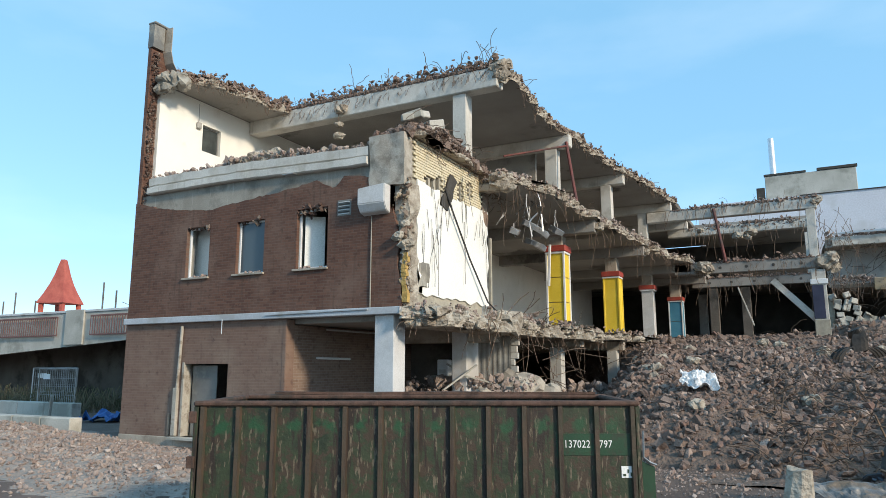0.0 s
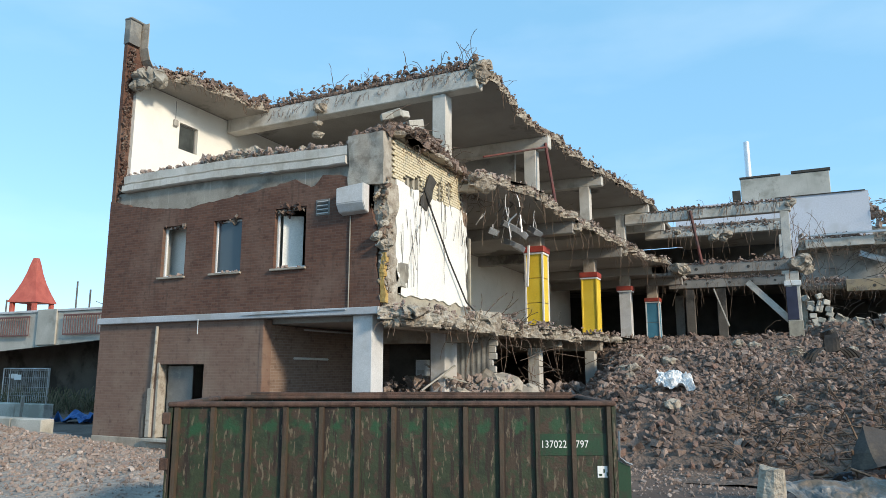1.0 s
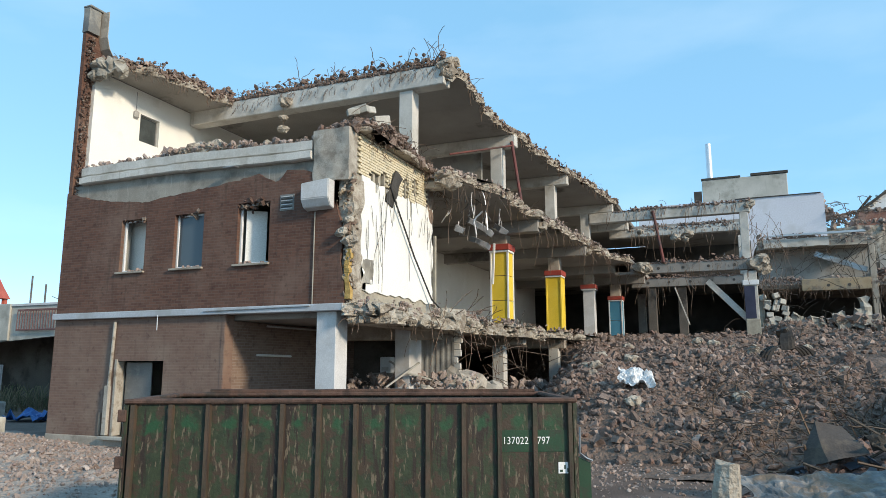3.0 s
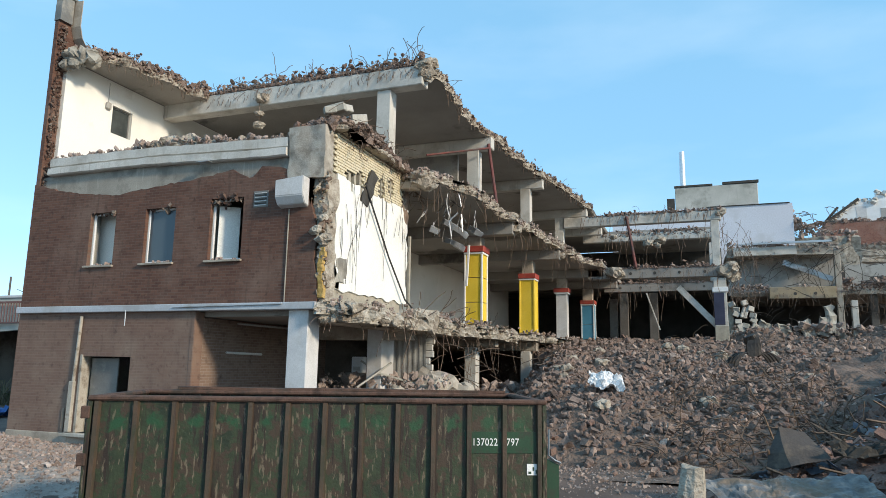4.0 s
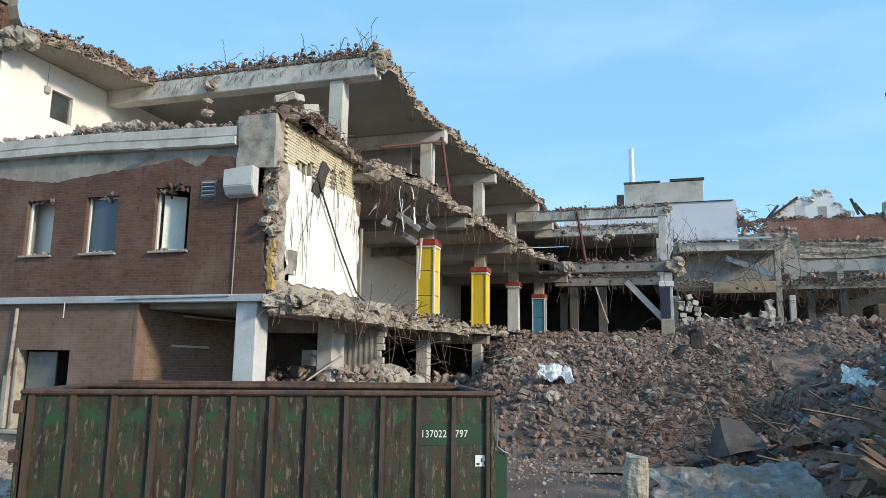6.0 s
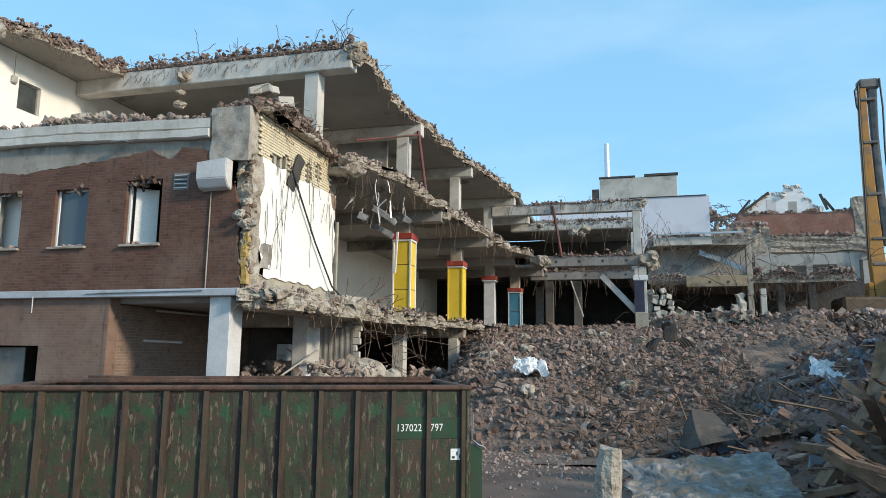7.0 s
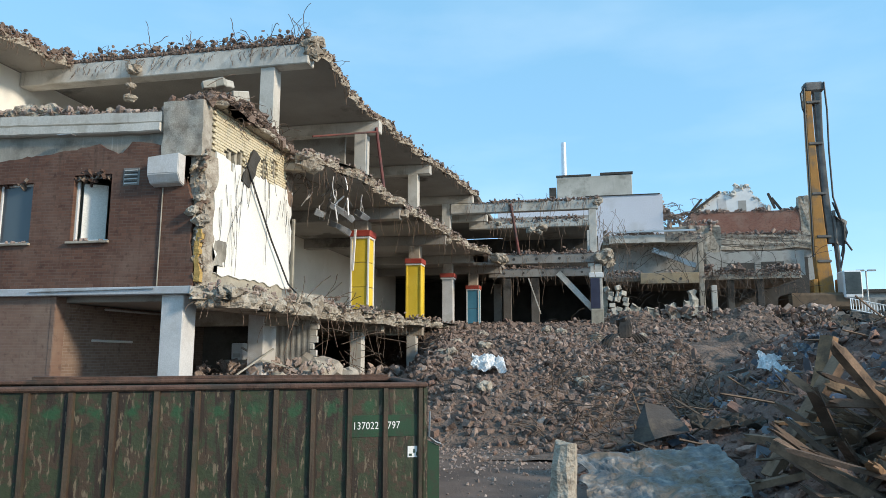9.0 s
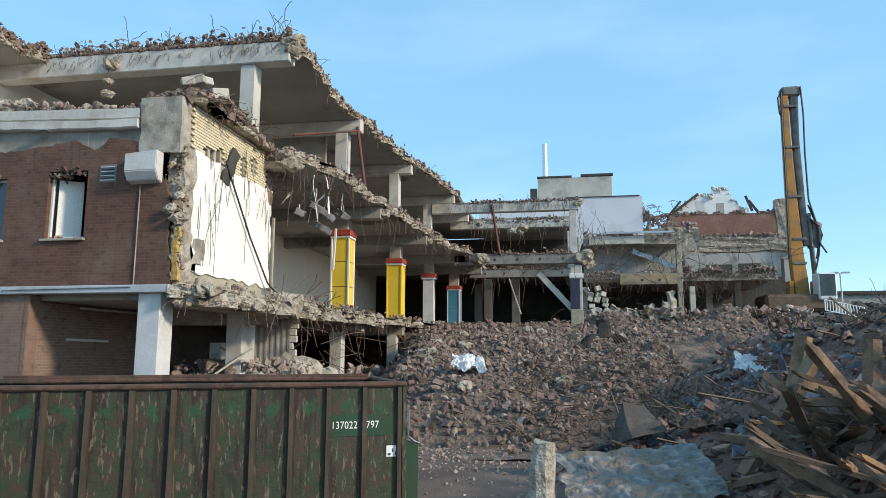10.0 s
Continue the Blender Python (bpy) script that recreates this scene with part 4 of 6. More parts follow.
def column(x, y, z0, z1, size, mat, label="", name="column"):
    return box(name, x, x + size, y, y + size, z0, z1, mat, house, label, bevel=0.02)


column(-0.5, 0.02, 0.0, 3.86, 0.62, GREY_PAINT, "white-grey painted corner column")
box("column", -0.6, -0.05, 5.0, 5.98, 0.0, 3.72, GREY_PAINT, house, "grey-white painted concrete column", bevel=0.02)
ROWS_Y = [(5.0, -0.62), (12.5, 0.28), (20.0, 0.9), (28.0, 1.25), (34.5, 1.9)]
for y, x in ROWS_Y[1:]:
    column(x + 0.06, y, 0.0, 3.24, 0.52, PAINTED, "chipped white concrete column")
column(-0.56, 5.05, 8.6, 12.1, 0.53, PAINTED, "white concrete column under the roof beam")
for y, x in ROWS_Y[1:4]:
    column(x + 0.05, y + 0.1, 8.6, 12.1, 0.55, PAINTED, "white concrete column under the roof slab")


def clad_column(x, y, panel, w, trim, z1=7.0, joints=2, label="", bare=False):
    """A shop column in coloured panels, with corner trims and a red collar."""
    core = box("column", x + 0.12, x + w - 0.12, y + 0.12, y + w - 0.12, 4.06, 8.1, CONCRETE, house, label, bevel=0.02)
    if bare:
        box("panel", x + 0.08, x + w - 0.08, y + 0.08, y + w - 0.08, 4.06, z1 - 0.25, panel, core, bevel=0.01)
    else:
        step = (z1 - 0.3 - 4.1) / (joints + 1)
        for k in range(joints + 1):
            box("panel", x + 0.04, x + w - 0.04, y + 0.04, y + w - 0.04, 4.1 + k * step, 4.1 + (k + 1) * step - 0.03, panel, core, bevel=0.01)
        for a, b in ((0, 0), (1, 0), (0, 1), (1, 1)):
            box("trim", x + a * (w - 0.08), x + 0.08 + a * (w - 0.08), y + b * (w - 0.08), y + 0.08 + b * (w - 0.08), 4.06, z1 - 0.28, trim, core, bevel=0.008)
    box("trim", x - 0.02, x + w + 0.02, y - 0.02, y + w + 0.02, z1 - 0.36, z1 - 0.27, WHITE_METAL, core, bevel=0.01)
    box("collar", x - 0.06, x + w + 0.06, y - 0.06, y + w + 0.06, z1 - 0.268, z1, RED_PAINT, core, "red collar", bevel=0.02)
    return core


clad_column(0.28, 12.5, YELLOW, 0.85, WHITE_METAL, 7.65, 2, "shop column clad in yellow panels")
clad_column(0.9, 20.0, YELLOW, 0.85, YELLOW, 7.38, 0, "shop column clad in yellow panels")
clad_column(1.25, 28.0, GREY_PAINT, 0.85, WHITE_METAL, 7.45, 0, "shop column clad in white panels", bare=True)
clad_column(1.9, 34.5, BLUE, 0.95, WHITE_METAL, 7.25, 1, "shop column clad in blue panels")

# first floor slab with the torn edge
FIRST = [(0.42, -0.02), (1.3, -0.05), (1.3, 1.3), (1.05, 4.5), (1.3, 8.0), (1.9, 11.0), (2.0, 13.6), (1.5, 17.0), (2.2, 20.6), (1.9, 24.0), (2.7, 29.0)]
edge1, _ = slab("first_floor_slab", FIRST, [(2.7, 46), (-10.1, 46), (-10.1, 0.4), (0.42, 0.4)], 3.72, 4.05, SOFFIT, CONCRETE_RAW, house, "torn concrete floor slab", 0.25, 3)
torn_edge(edge1, 3.6, 4.08, house, 150, 900, 41, lump=(0.02, 0.2), inward=0.3, length=(0.2, 0.9))
slab("torn_crust", [(0.5, 0.0), (1.22, 0.02), (1.36, 1.2), (1.2, 2.6), (1.22, 4.4), (1.5, 6.2), (1.45, 8.2), (2.0, 11.2), (2.05, 13.4), (1.62, 17.0)], [(0.6, 17.0), (0.2, 8.0), (0.2, 0.5)], 3.52, 3.9, CONCRETE_RAW, CONCRETE_RAW, house, "crust of broken concrete hanging at the torn edge", 0.26, 17, 0.08)
for y, x in ROWS_Y:
    box("floor_beam", -10.1, blend([(5, 0.9), (12.5, 1.7), (20, 1.8), (28, 2.4), (34.5, 3)], y), y + 0.1, y + 0.6, 3.25, 3.72, CONCRETE, house, bevel=0.02)

# torn lumps hanging off the first floor at the corner
lumps("hanging_lump", [(1.35, 1.96, 3.7), (1.38, 2.86, 3.73), (1.45, 5.09, 3.87), (1.3, 0.33, 3.91), (1.5, 5.9, 3.9)],
       [0.38, 0.5, 0.85, 0.42, 0.5], CONCRETE_RAW, house, 33)

# second floor slab
SECOND = [(0.45, 4.95), (1.35, 4.9), (1.55, 5.3), (2.1, 6.8), (2.25, 8.2), (2.5, 13.5), (2.85, 17.0), (3.2, 20.5), (3.6, 25.5), (4.6, 28.0)]
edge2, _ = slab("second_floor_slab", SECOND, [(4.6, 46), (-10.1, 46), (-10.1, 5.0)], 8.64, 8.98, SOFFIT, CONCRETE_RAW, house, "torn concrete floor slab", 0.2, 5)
torn_edge(edge2, 8.62, 8.99, house, 130, 1700, 42, lump=(0.03, 0.17), inward=0.3, length=(0.3, 1.4), up=0.2)
for y, x in ROWS_Y:
    end = blend([(5, 1.1), (12.5, 2.5), (20, 3.1), (28, 4.4), (34.5, 4.5)], y)
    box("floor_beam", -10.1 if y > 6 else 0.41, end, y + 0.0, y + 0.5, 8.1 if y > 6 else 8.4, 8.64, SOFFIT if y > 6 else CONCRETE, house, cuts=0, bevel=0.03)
lumps("torn_beam_end", [(1.25, 5.15, 8.65), (1.4, 5.25, 8.5), (1.15, 5.05, 8.8), (2.55, 12.8, 8.35), (3.15, 20.3, 8.35)], [0.6, 0.45, 0.45, 0.42, 0.4], CONCRETE_RAW, house, 35)

# roof slab, its front beam and the remnant by the gable
ROOF = [(1.25, 5.0), (1.3, 6.7), (1.2, 9.2), (1.4, 12.3), (1.65, 15.2), (2.05, 19.2), (2.65, 22.0), (3.6, 28.9)]
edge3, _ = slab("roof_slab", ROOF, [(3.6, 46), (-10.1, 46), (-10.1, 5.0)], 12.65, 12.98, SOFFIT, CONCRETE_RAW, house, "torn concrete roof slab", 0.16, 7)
torn_edge(edge3, 12.65, 12.98, house, 170, 2000, 43, lump=(0.03, 0.16), inward=0.25, length=(0.2, 0.8), mat=RUBBLE)
box("roof_beam", -10.1, 1.22, 4.95, 5.5, 12.1, 12.82, PAINTED, house, "long white concrete roof beam", bevel=0.03)
torn_edge([(-8.0, 4.98), (1.3, 4.98)], 12.8, 12.9, house, 330, 3600, 44, lump=(0.03, 0.17), inward=0.35, hang=0.66, length=(0.2, 0.8), mat=RUBBLE, up=0.6)
lumps("torn_beam_end", [(1.2, 5.1, 12.85), (1.3, 5.2, 12.55), (1.35, 5.4, 13.0)], [0.5, 0.55, 0.5], CONCRETE_RAW, house, 36)
edge4, _ = slab("roof_remnant", [(-10.1, 0.45), (-9.2, 0.6), (-8.5, 1.8), (-8.15, 3.4), (-8.0, 5.0)], [(-10.1, 5.0)], 12.65, 12.95, SOFFIT, CONCRETE_RAW, house, "triangular remnant of the roof slab", 0.16, 9)
torn_edge(edge4, 12.62, 13.0, house, 120, 900, 45, lump=(0.03, 0.17), inward=0.3, length=(0.2, 0.6), mat=RUBBLE)
lumps("torn_beam_end", [(-9.75, 0.35, 12.66), (-9.3, 0.5, 12.62), (-9.98, 0.25, 12.35), (-9.65, 0.3, 12.38)], [0.62, 0.66, 0.42, 0.36], RENDERED, house, 37)
for y, x in ROWS_Y[1:]:
    end = blend([(5, 1.0), (12.5, 1.5), (20, 2.2), (28, 3.4), (34.5, 3.5)], y)
    box("roof_beam", -10.1, end, y + 0.1, y + 0.55, 12.1, 12.65, PAINTED, house, bevel=0.03)

# side room: yellow brick over white plaster
POCKETS = [(1.16, 1.42, 7.66, 7.98), (1.56, 1.76, 7.72, 8.02), (1.9, 2.12, 7.6, 8.16), (2.7, 2.9, 8.0, 8.3), (3.42, 3.62, 7.75, 8.35), (4.12, 4.34, 7.95, 8.5)]
bm = bmesh.new()
wall_with_holes(bm, 0.45, 5.3, 4.05, 9.0, POCKETS, lambda u, v, w: (0.2 + w, u, v), 0.2)
part("side_wall_backing", bm, MORTAR, house)


def side_place(u, v, w):
    """The plaster's outline is torn at its top, foot and ends."""
    if v > 7.7:
        v = 7.78 + 0.16 * wobble(u, 0, 0.45, 1.0) + 0.06 * wobble(u, 0, 0.11, 2.0)
    if v < 4.6:
        v = 4.5 + 0.14 * wobble(u, 0, 0.5, 7.0)
    if u < 0.65:
        u = 0.7 + 0.14 * wobble(v, 0, 0.5, 3.0) + max(0.0, 5.4 - v) * 0.35
    if u > 5.7:
        u = 5.7 + 0.16 * wobble(v, 0, 0.35, 5.0)
    return (0.402 + w, u, v)


bm = bmesh.new()
wall_with_holes(bm, 0.62, 5.75, 4.5, 7.75, [(1.5, 1.62, 7.45, 7.75), (2.1, 2.3, 7.3, 7.75), (3.9, 4.02, 7.2, 7.75), (5.3, 5.4, 6.6, 6.9)], side_place, 0.05,
                more_u=np.arange(0.75, 5.7, 0.12).tolist(), more_v=np.arange(4.65, 7.7, 0.13).tolist())
part("side_plaster", bm, PLASTER, house, "bright white plastered wall, cracked and stained")
box("torn_side_top", 0.2, 0.45, 5.3, 5.78, 7.2, 8.62, MASONRY, house, "torn brick stub at the side wall", cuts=8, rough=0.09)
# slabs, rubble on the balcony and over the corner
gen = np.random.default_rng(17)
cs, ss = [], []
for _ in range(1700):
    x = gen.uniform(-10, -0.6)
    s = 0.03 + 0.16 * gen.random() ** 5
    cs.append((x, abs(gen.normal()) * 0.5 + 0.05, 8.93 - 0.16 * smooth(((x + 9.15) / 8.35 - 0.35) / 0.65) + s * 0.3 + gen.random() * (0.22 if -6.6 < x < -3 else 0.1)))
    ss.append(s)
for x, y, s in ((-5.3, 0.4, 0.62), (-4.55, 0.35, 0.5), (-4.95, 0.25, 0.4), (-6.1, 0.4, 0.34), (-3.7, 0.4, 0.22), (-5.75, 0.3, 0.4), (-4.2, 0.3, 0.3), (-6.8, 0.3, 0.25), (-2.6, 0.3, 0.2), (-5.5, 0.2, 0.3)):
    lumps("fallen_lump", [(x, y, 8.93 + s * 0.3)], [s], CONCRETE_RAW, house, x)
chunks("balcony_rubble", cs, ss, RUBBLE_PALE, house, seed=38)["kind"] = "stuff"
cs, ss = [], []
for _ in range(2400):
    t = gen.random()
    y = 0.1 + 5.6 * t
    x = 0.35 + gen.normal() * 0.28 - 0.3 * (t < 0.3)
    top = 9.05 + blend([(0, 0.05), (0.18, 0.62), (0.35, 0.72), (0.6, 0.5), (0.8, 0.3), (1, -0.1)], t) - 0.5 * max(0, x - 0.45)
    s = 0.035 + 0.2 * gen.random() ** 4
    cs.append((min(x, 0.72), y, gen.uniform(9.02, max(top, 9.1)))), ss.append(s)
chunks("corner_rubble", cs, ss, RUBBLE, house, seed=39)["kind"] = "stuff"
for x, y, z, sx, sy, sz, a in ((0.15, 1.0, 9.85, 0.55, 0.3, 0.25, 10), (0.2, 1.5, 10.0, 0.3, 0.3, 0.22, -20), (0.1, 0.7, 9.7, 0.35, 0.3, 0.2, 35), (0.35, 1.9, 9.78, 0.5, 0.5, 0.3, 50)):
    box("loose_block", -sx / 2, sx / 2, -sy / 2, sy / 2, -sz / 2, sz / 2, PALE_CONCRETE, house, m=pose(x, y, z, 8, -12, a), bevel=0.02)
bars = []
for _ in range(170):
    y = gen.uniform(0.1, 7.0)
    bars.append(wriggle((gen.uniform(0.2, 0.6), y, gen.uniform(8.8, 9.6) - max(0, (y - 4)) * 0.25), (gen.uniform(-0.3, 1), gen.normal() * 0.7, gen.uniform(-0.4, 0.8)), gen.uniform(0.3, 1.1), gen, 0.12, 0.45))
rods("corner_rebar", bars, 0.009, REBAR, house)["kind"] = "stuff"

slab("torn_floor_lip", [(0.35, 0.35), (0.72, 0.5), (0.66, 1.6), (0.78, 2.8), (0.7, 4.0), (0.85, 5.2)], [(-1.0, 5.2), (-1.0, 0.35)], 8.98, 9.1, CONCRETE, CONCRETE_RAW, house, "torn lip of the floor over the side wall", 0.12, 13, 0.12)

# closing walls of the inside; the grey ones are added to darken rooms
for z0, z1, mat in ((4.05, 8.63, INTERIOR), (8.72, 12.64, INTERIOR)):
    box("inner_wall", -10.1, 0.2 if z0 < 5 else -0.6, 4.75 if z0 < 5 else 14.0, 4.95 if z0 < 5 else 14.2, z0, z1, mat, house, "grey inner wall added to darken the rooms")
# the rear wall's colour carries the darkness of the deep interior
box("rear_wall", -10.4, 12.0, 46.0, 46.3, 0, 12.6, DEEP_SHADE, house, "rear wall coloured dark for the deep shade inside")
box("inner_wall", -5.2, -5.0, 15.0, 40.0, 4.05, 8.63, PLASTER, house, "pale plastered inner wall of the sales floor")

# ---- the torn wing across the yard's end ----
wing = thing("demolished_wing", "torn concrete frame of a stripped store wing", "building")
for y in (28.0, 36.0):
    beam = box("floor_beam", 3.4, 11.75, y, y + 0.5, 7.95, 8.58, SOFFIT, wing, "concrete beam with round holes", bevel=0.03)
    # flat dark discs paint the shaded depth of the round holes
    for k in range(5):
        bm = bmesh.new()
        bmesh.ops.create_cone(bm, cap_ends=True, segments=12, radius1=0.09, radius2=0.09, depth=0.02, matrix=pose(4.6 + 1.45 * k, y - 0.008, 8.26, 90, 0, 0))
        part("hole_shade_disc", bm, DEEP_SHADE, beam)
    torn_edge([(3.4, y), (11.8, y)], 8.56, 8.6, wing, 60, 900, 50 + int(y), lump=(0.05, 0.24), mat=RUBBLE, inward=0.25, length=(0.3, 1.2))
    box("roof_beam", 1.9, 11.45, y, y + 0.5, 11.4 if y < 30 else 11.75, 12.05 if y < 30 else 12.35, PAINTED, wing, "white concrete roof beam", bevel=0.03)
    torn_edge([(3.4, y), (11.5, y)], 12.0, 12.06 if y < 30 else 12.36, wing, 90, 900, 60 + int(y), lump=(0.05, 0.22), mat=RUBBLE, inward=0.3, length=(0.2, 0.8))
    box("column", 10.85, 11.32, y + 0.02, y + 0.48, 8.5, 11.4, PAINTED, wing, bevel=0.02)
col = box("column", 10.84, 11.56, 28.02, 28.7, 3.0, 7.85, PAINTED, wing, "column with a navy panel and pale base", bevel=0.02)
box("panel", 10.82, 11.4, 27.98, 28.018, 5.05, 6.95, NAVY, col)
box("collar", 10.76, 11.64, 27.94, 28.76, 7.0, 7.3, WHITE_METAL, col, bevel=0.02)
box("base_panel", 10.82, 11.58, 27.97, 28.72, 3.0, 5.0, MORTAR, col, bevel=0.02)
# the y = 36 columns are coloured dark for the shade inside the wing
for x, y in ((4.5, 36.0), (6.6, 36.0), (11.0, 36.0), (3.3, 40.0)):
    box("column", x, x + 0.6, y + 0.03, y + 0.6, 3.0, 7.85, INTERIOR if y > 37 else STAINED_SHADE, wing, bevel=0.02)
box("second_floor_slab", 3.4, 11.6, 36.52, 45.9, 8.2, 8.5, SOFFIT, wing, bevel=0.02)
box("roof_slab", 3.65, 11.5, 36.52, 45.9, 12.36, 12.66, SOFFIT, wing, bevel=0.02)
box("lower_ceiling", 2.7, 11.6, 29.0, 45.9, 3.7, 4.0, FLOORING, wing, bevel=0.02)
box("tilted_panel", -0.18, 0.18, -0.12, 0.12, -1.6, 1.6, PAINTED, wing, "fallen pale beam leaning by the column", m=pose(9.9, 28.5, 6.2, 0, -42, 0))
box("tilted_panel", -0.04, 0.04, -0.06, 0.06, -1.3, 1.3, PAINTED, wing, m=pose(7.1, 32.0, 6.2, 0, -18, 0))
rubble_wall = box("torn_block_wall", 11.75, 12.1, 34.0, 34.2, 4.4, 6.9, MORTAR, wing, "stub of a torn pale block wall", cuts=6, rough=0.1)
gen = np.random.default_rng(70)
for k in range(26):
    row = k // 4
    x = 11.85 + 0.46 * (k % 4) + 0.23 * (row % 2) + gen.uniform(-0.03, 0.03)
    if x > 13.5 - 0.12 * abs(row - 2) or gen.random() < 0.14:
        continue
    box("block", -0.21, 0.21, -0.1, 0.1, -0.17, 0.17, PALE_CONCRETE, rubble_wall, m=pose(x + 0.12 * row * gen.random(), 33.9, 4.55 + 0.37 * row + gen.uniform(-0.08, 0.08), gen.uniform(-20, 20), gen.uniform(-28, 28), gen.uniform(-25, 25)), bevel=0.03)
gen = np.random.default_rng(71)
bars = [wriggle((gen.uniform(11.3, 13.2), gen.uniform(28, 29), gen.uniform(7, 12)), (gen.normal() * 0.5, -0.3, -0.6), gen.uniform(0.5, 2.0), gen, 0.2, 0.3) for _ in range(70)]
rods("torn_rebar", bars, 0.012, REBAR, wing)["kind"] = "stuff"
lumps("torn_beam_end", [(11.7, 28.2, 8.3), (12.0, 28.4, 8.0), (11.9, 28.2, 8.6), (11.45, 28.2, 11.9), (5.2, 27.8, 8.3)], [0.9, 0.7, 0.6, 0.6, 0.8], CONCRETE_RAW, wing, 72)

wires = []
for _ in range(90):
    y = (27.95, 35.95)[int(gen.integers(0, 2))]
    z = (8.05, 12.0)[int(gen.integers(0, 2))]
    wires.append(wriggle((gen.uniform(3.0, 11.6), y, z), (gen.normal() * 0.25, -0.15, -1), gen.uniform(0.4, 2.2) * gen.random() + 0.3, gen, 0.15, 0.2, 7))
rods("hanging_wire", wires, 0.014, REBAR, wing)["kind"] = "stuff"
lumps("dangling_lump", [(5.1, 27.9, 10.6), (7.9, 27.9, 10.3), (7.7, 27.9, 10.0), (6.7, 35.9, 11.5)], [0.35, 0.5, 0.4, 0.6], CONCRETE_RAW, wing, 79)

# ---- middle block with the torn slab ----
mid = thing("stripped_block", "stripped grey block with a torn slab and dark openings", "building")
box("upper_slab", 12.0, 18.95, 35.0, 45.0, 10.1, 10.75, CONCRETE, mid, cuts=4, rough=0.12)
torn_edge([(12.0, 35.0), (18.9, 35.0)], 10.0, 10.8, mid, 110, 900, 73, lump=(0.05, 0.28), inward=0.4, length=(0.3, 1.4))
for k in range(4):
    box("steel_joist", 12.5 + 0.4 * k, 18.4, 34.6 + 0.25 * k, 34.7 + 0.25 * k, 10.86 + 0.06 * k, 10.95 + 0.06 * k, ZINC, mid, "thin steel joist", bevel=0.01)
box("rear_wall", 12.0, 18.9, 36.5, 36.8, 7.6, 10.1, INTERIOR, mid, "grey plastered wall under the slab")
ochre = box("yellow_beam", 14.5, 18.48, 34.9, 35.39, 7.18, 7.95, OCHRE, mid, "ochre concrete beam with round holes", bevel=0.02)
# thin dark discs on the beam face stand for the holes' inner shade
for x in (16.05, 17.25):
    bm = bmesh.new()
    bmesh.ops.create_cone(bm, cap_ends=True, segments=14, radius1=0.1, radius2=0.1, depth=0.02, matrix=pose(x, 34.892, 7.5, 90, 0, 0))
    part("hole_shade_disc", bm, DEEP_SHADE, ochre)
box("pale_edge_beam", 12.4, 16.3, 34.85, 34.99, 10.15, 10.7, PAINTED, mid, "chipped pale edge of the upper slab", cuts=7, rough=0.05)
bm = bmesh.new()
wall_with_holes(bm, 19.6, 26.4, 7.9, 9.75, [(21.1, 23.0, 8.05, 8.9), (23.4, 25.0, 8.0, 8.95)], lambda u, v, w: (u, 38.0 + w, v + (0.12 * wobble(u, 0, 0.5) if v > 9.7 else 0)), 0.25, more_u=np.arange(19.8, 26.3, 0.3).tolist())
part("upper_wall", bm, INTERIOR, mid, "pale wall with broken window openings")
box("floor_slab", 12.2, 19.0, 35.4, 45, 7.4, 7.7, CONCRETE, mid, bevel=0.02)
torn_edge([(12.2, 35.0), (19.0, 35.0)], 7.4, 7.9, mid, 110, 600, 74, lump=(0.05, 0.28), inward=0.3, length=(0.3, 1.4))
for x in (18.5, 19.3):
    box("column", x, x + 0.36, 35.0, 35.4, 3.5, 10.1 if x < 19 else 7.0, CONCRETE if x < 19 else PAINTED, mid, "bare concrete column", bevel=0.02)
# dark backing sheet that paints the shade behind the openings
box("shade_back", 11.8, 28.5, 44.0, 44.3, 2.0, 10, DEEP_SHADE, mid)
box("side_slab", 19.0, 25.5, 36.0, 44, 7.5, 7.9, CONCRETE, mid, cuts=3, rough=0.12)
torn_edge([(19.0, 36.0), (25.5, 36.0)], 7.4, 8.2, mid, 200, 1500, 75, lump=(0.06, 0.4), mat=RUBBLE, inward=0.6, length=(0.4, 2.0))
# columns under the side slab, their shade put into dark colours
for x in (20.6, 22.6):
    box("column", x, x + 0.45, 36.2, 36.7, 3.5, 7.5, DEEP_SHADE if x > 22 else STAINED_SHADE, mid, bevel=0.02)
gen = np.random.default_rng(83)
rods("tangled_bar", [wriggle((gen.uniform(12.5, 26), gen.uniform(33.5, 36), gen.uniform(5, 10.2)), (gen.normal(), gen.normal() * 0.3, gen.normal()), gen.uniform(0.6, 2.4), gen, 0.06, 0.22) for _ in range(150)], 0.017, GRAB, mid)["kind"] = "stuff"
cs = [(gen.uniform(12, 27), gen.uniform(33.6, 36.5), 4.2 + 1.2 * gen.random()) for _ in range(900)]
chunks("fallen_rubble", cs, [0.08 + 0.4 * gen.random() ** 3 for _ in cs], RUBBLE_PALE, mid, seed=84)["kind"] = "stuff"
for x, z, w, h, a in ((15.2, 5.0, 0.5, 0.4, 12), (16.6, 5.2, 0.35, 0.55, -20), (17.6, 5.3, 0.3, 0.6, 8), (18.0, 6.0, 0.25, 0.7, -10), (18.2, 5.1, 0.5, 0.3, 20), (14.0, 5.1, 0.4, 0.5, 30)):
    box("broken_panel", -w, w, -0.15, 0.15, -h, h, PALE_CONCRETE, mid, "pale broken concrete panel", m=pose(x, 34.6, z, 10, a, 15), cuts=3, rough=0.2)
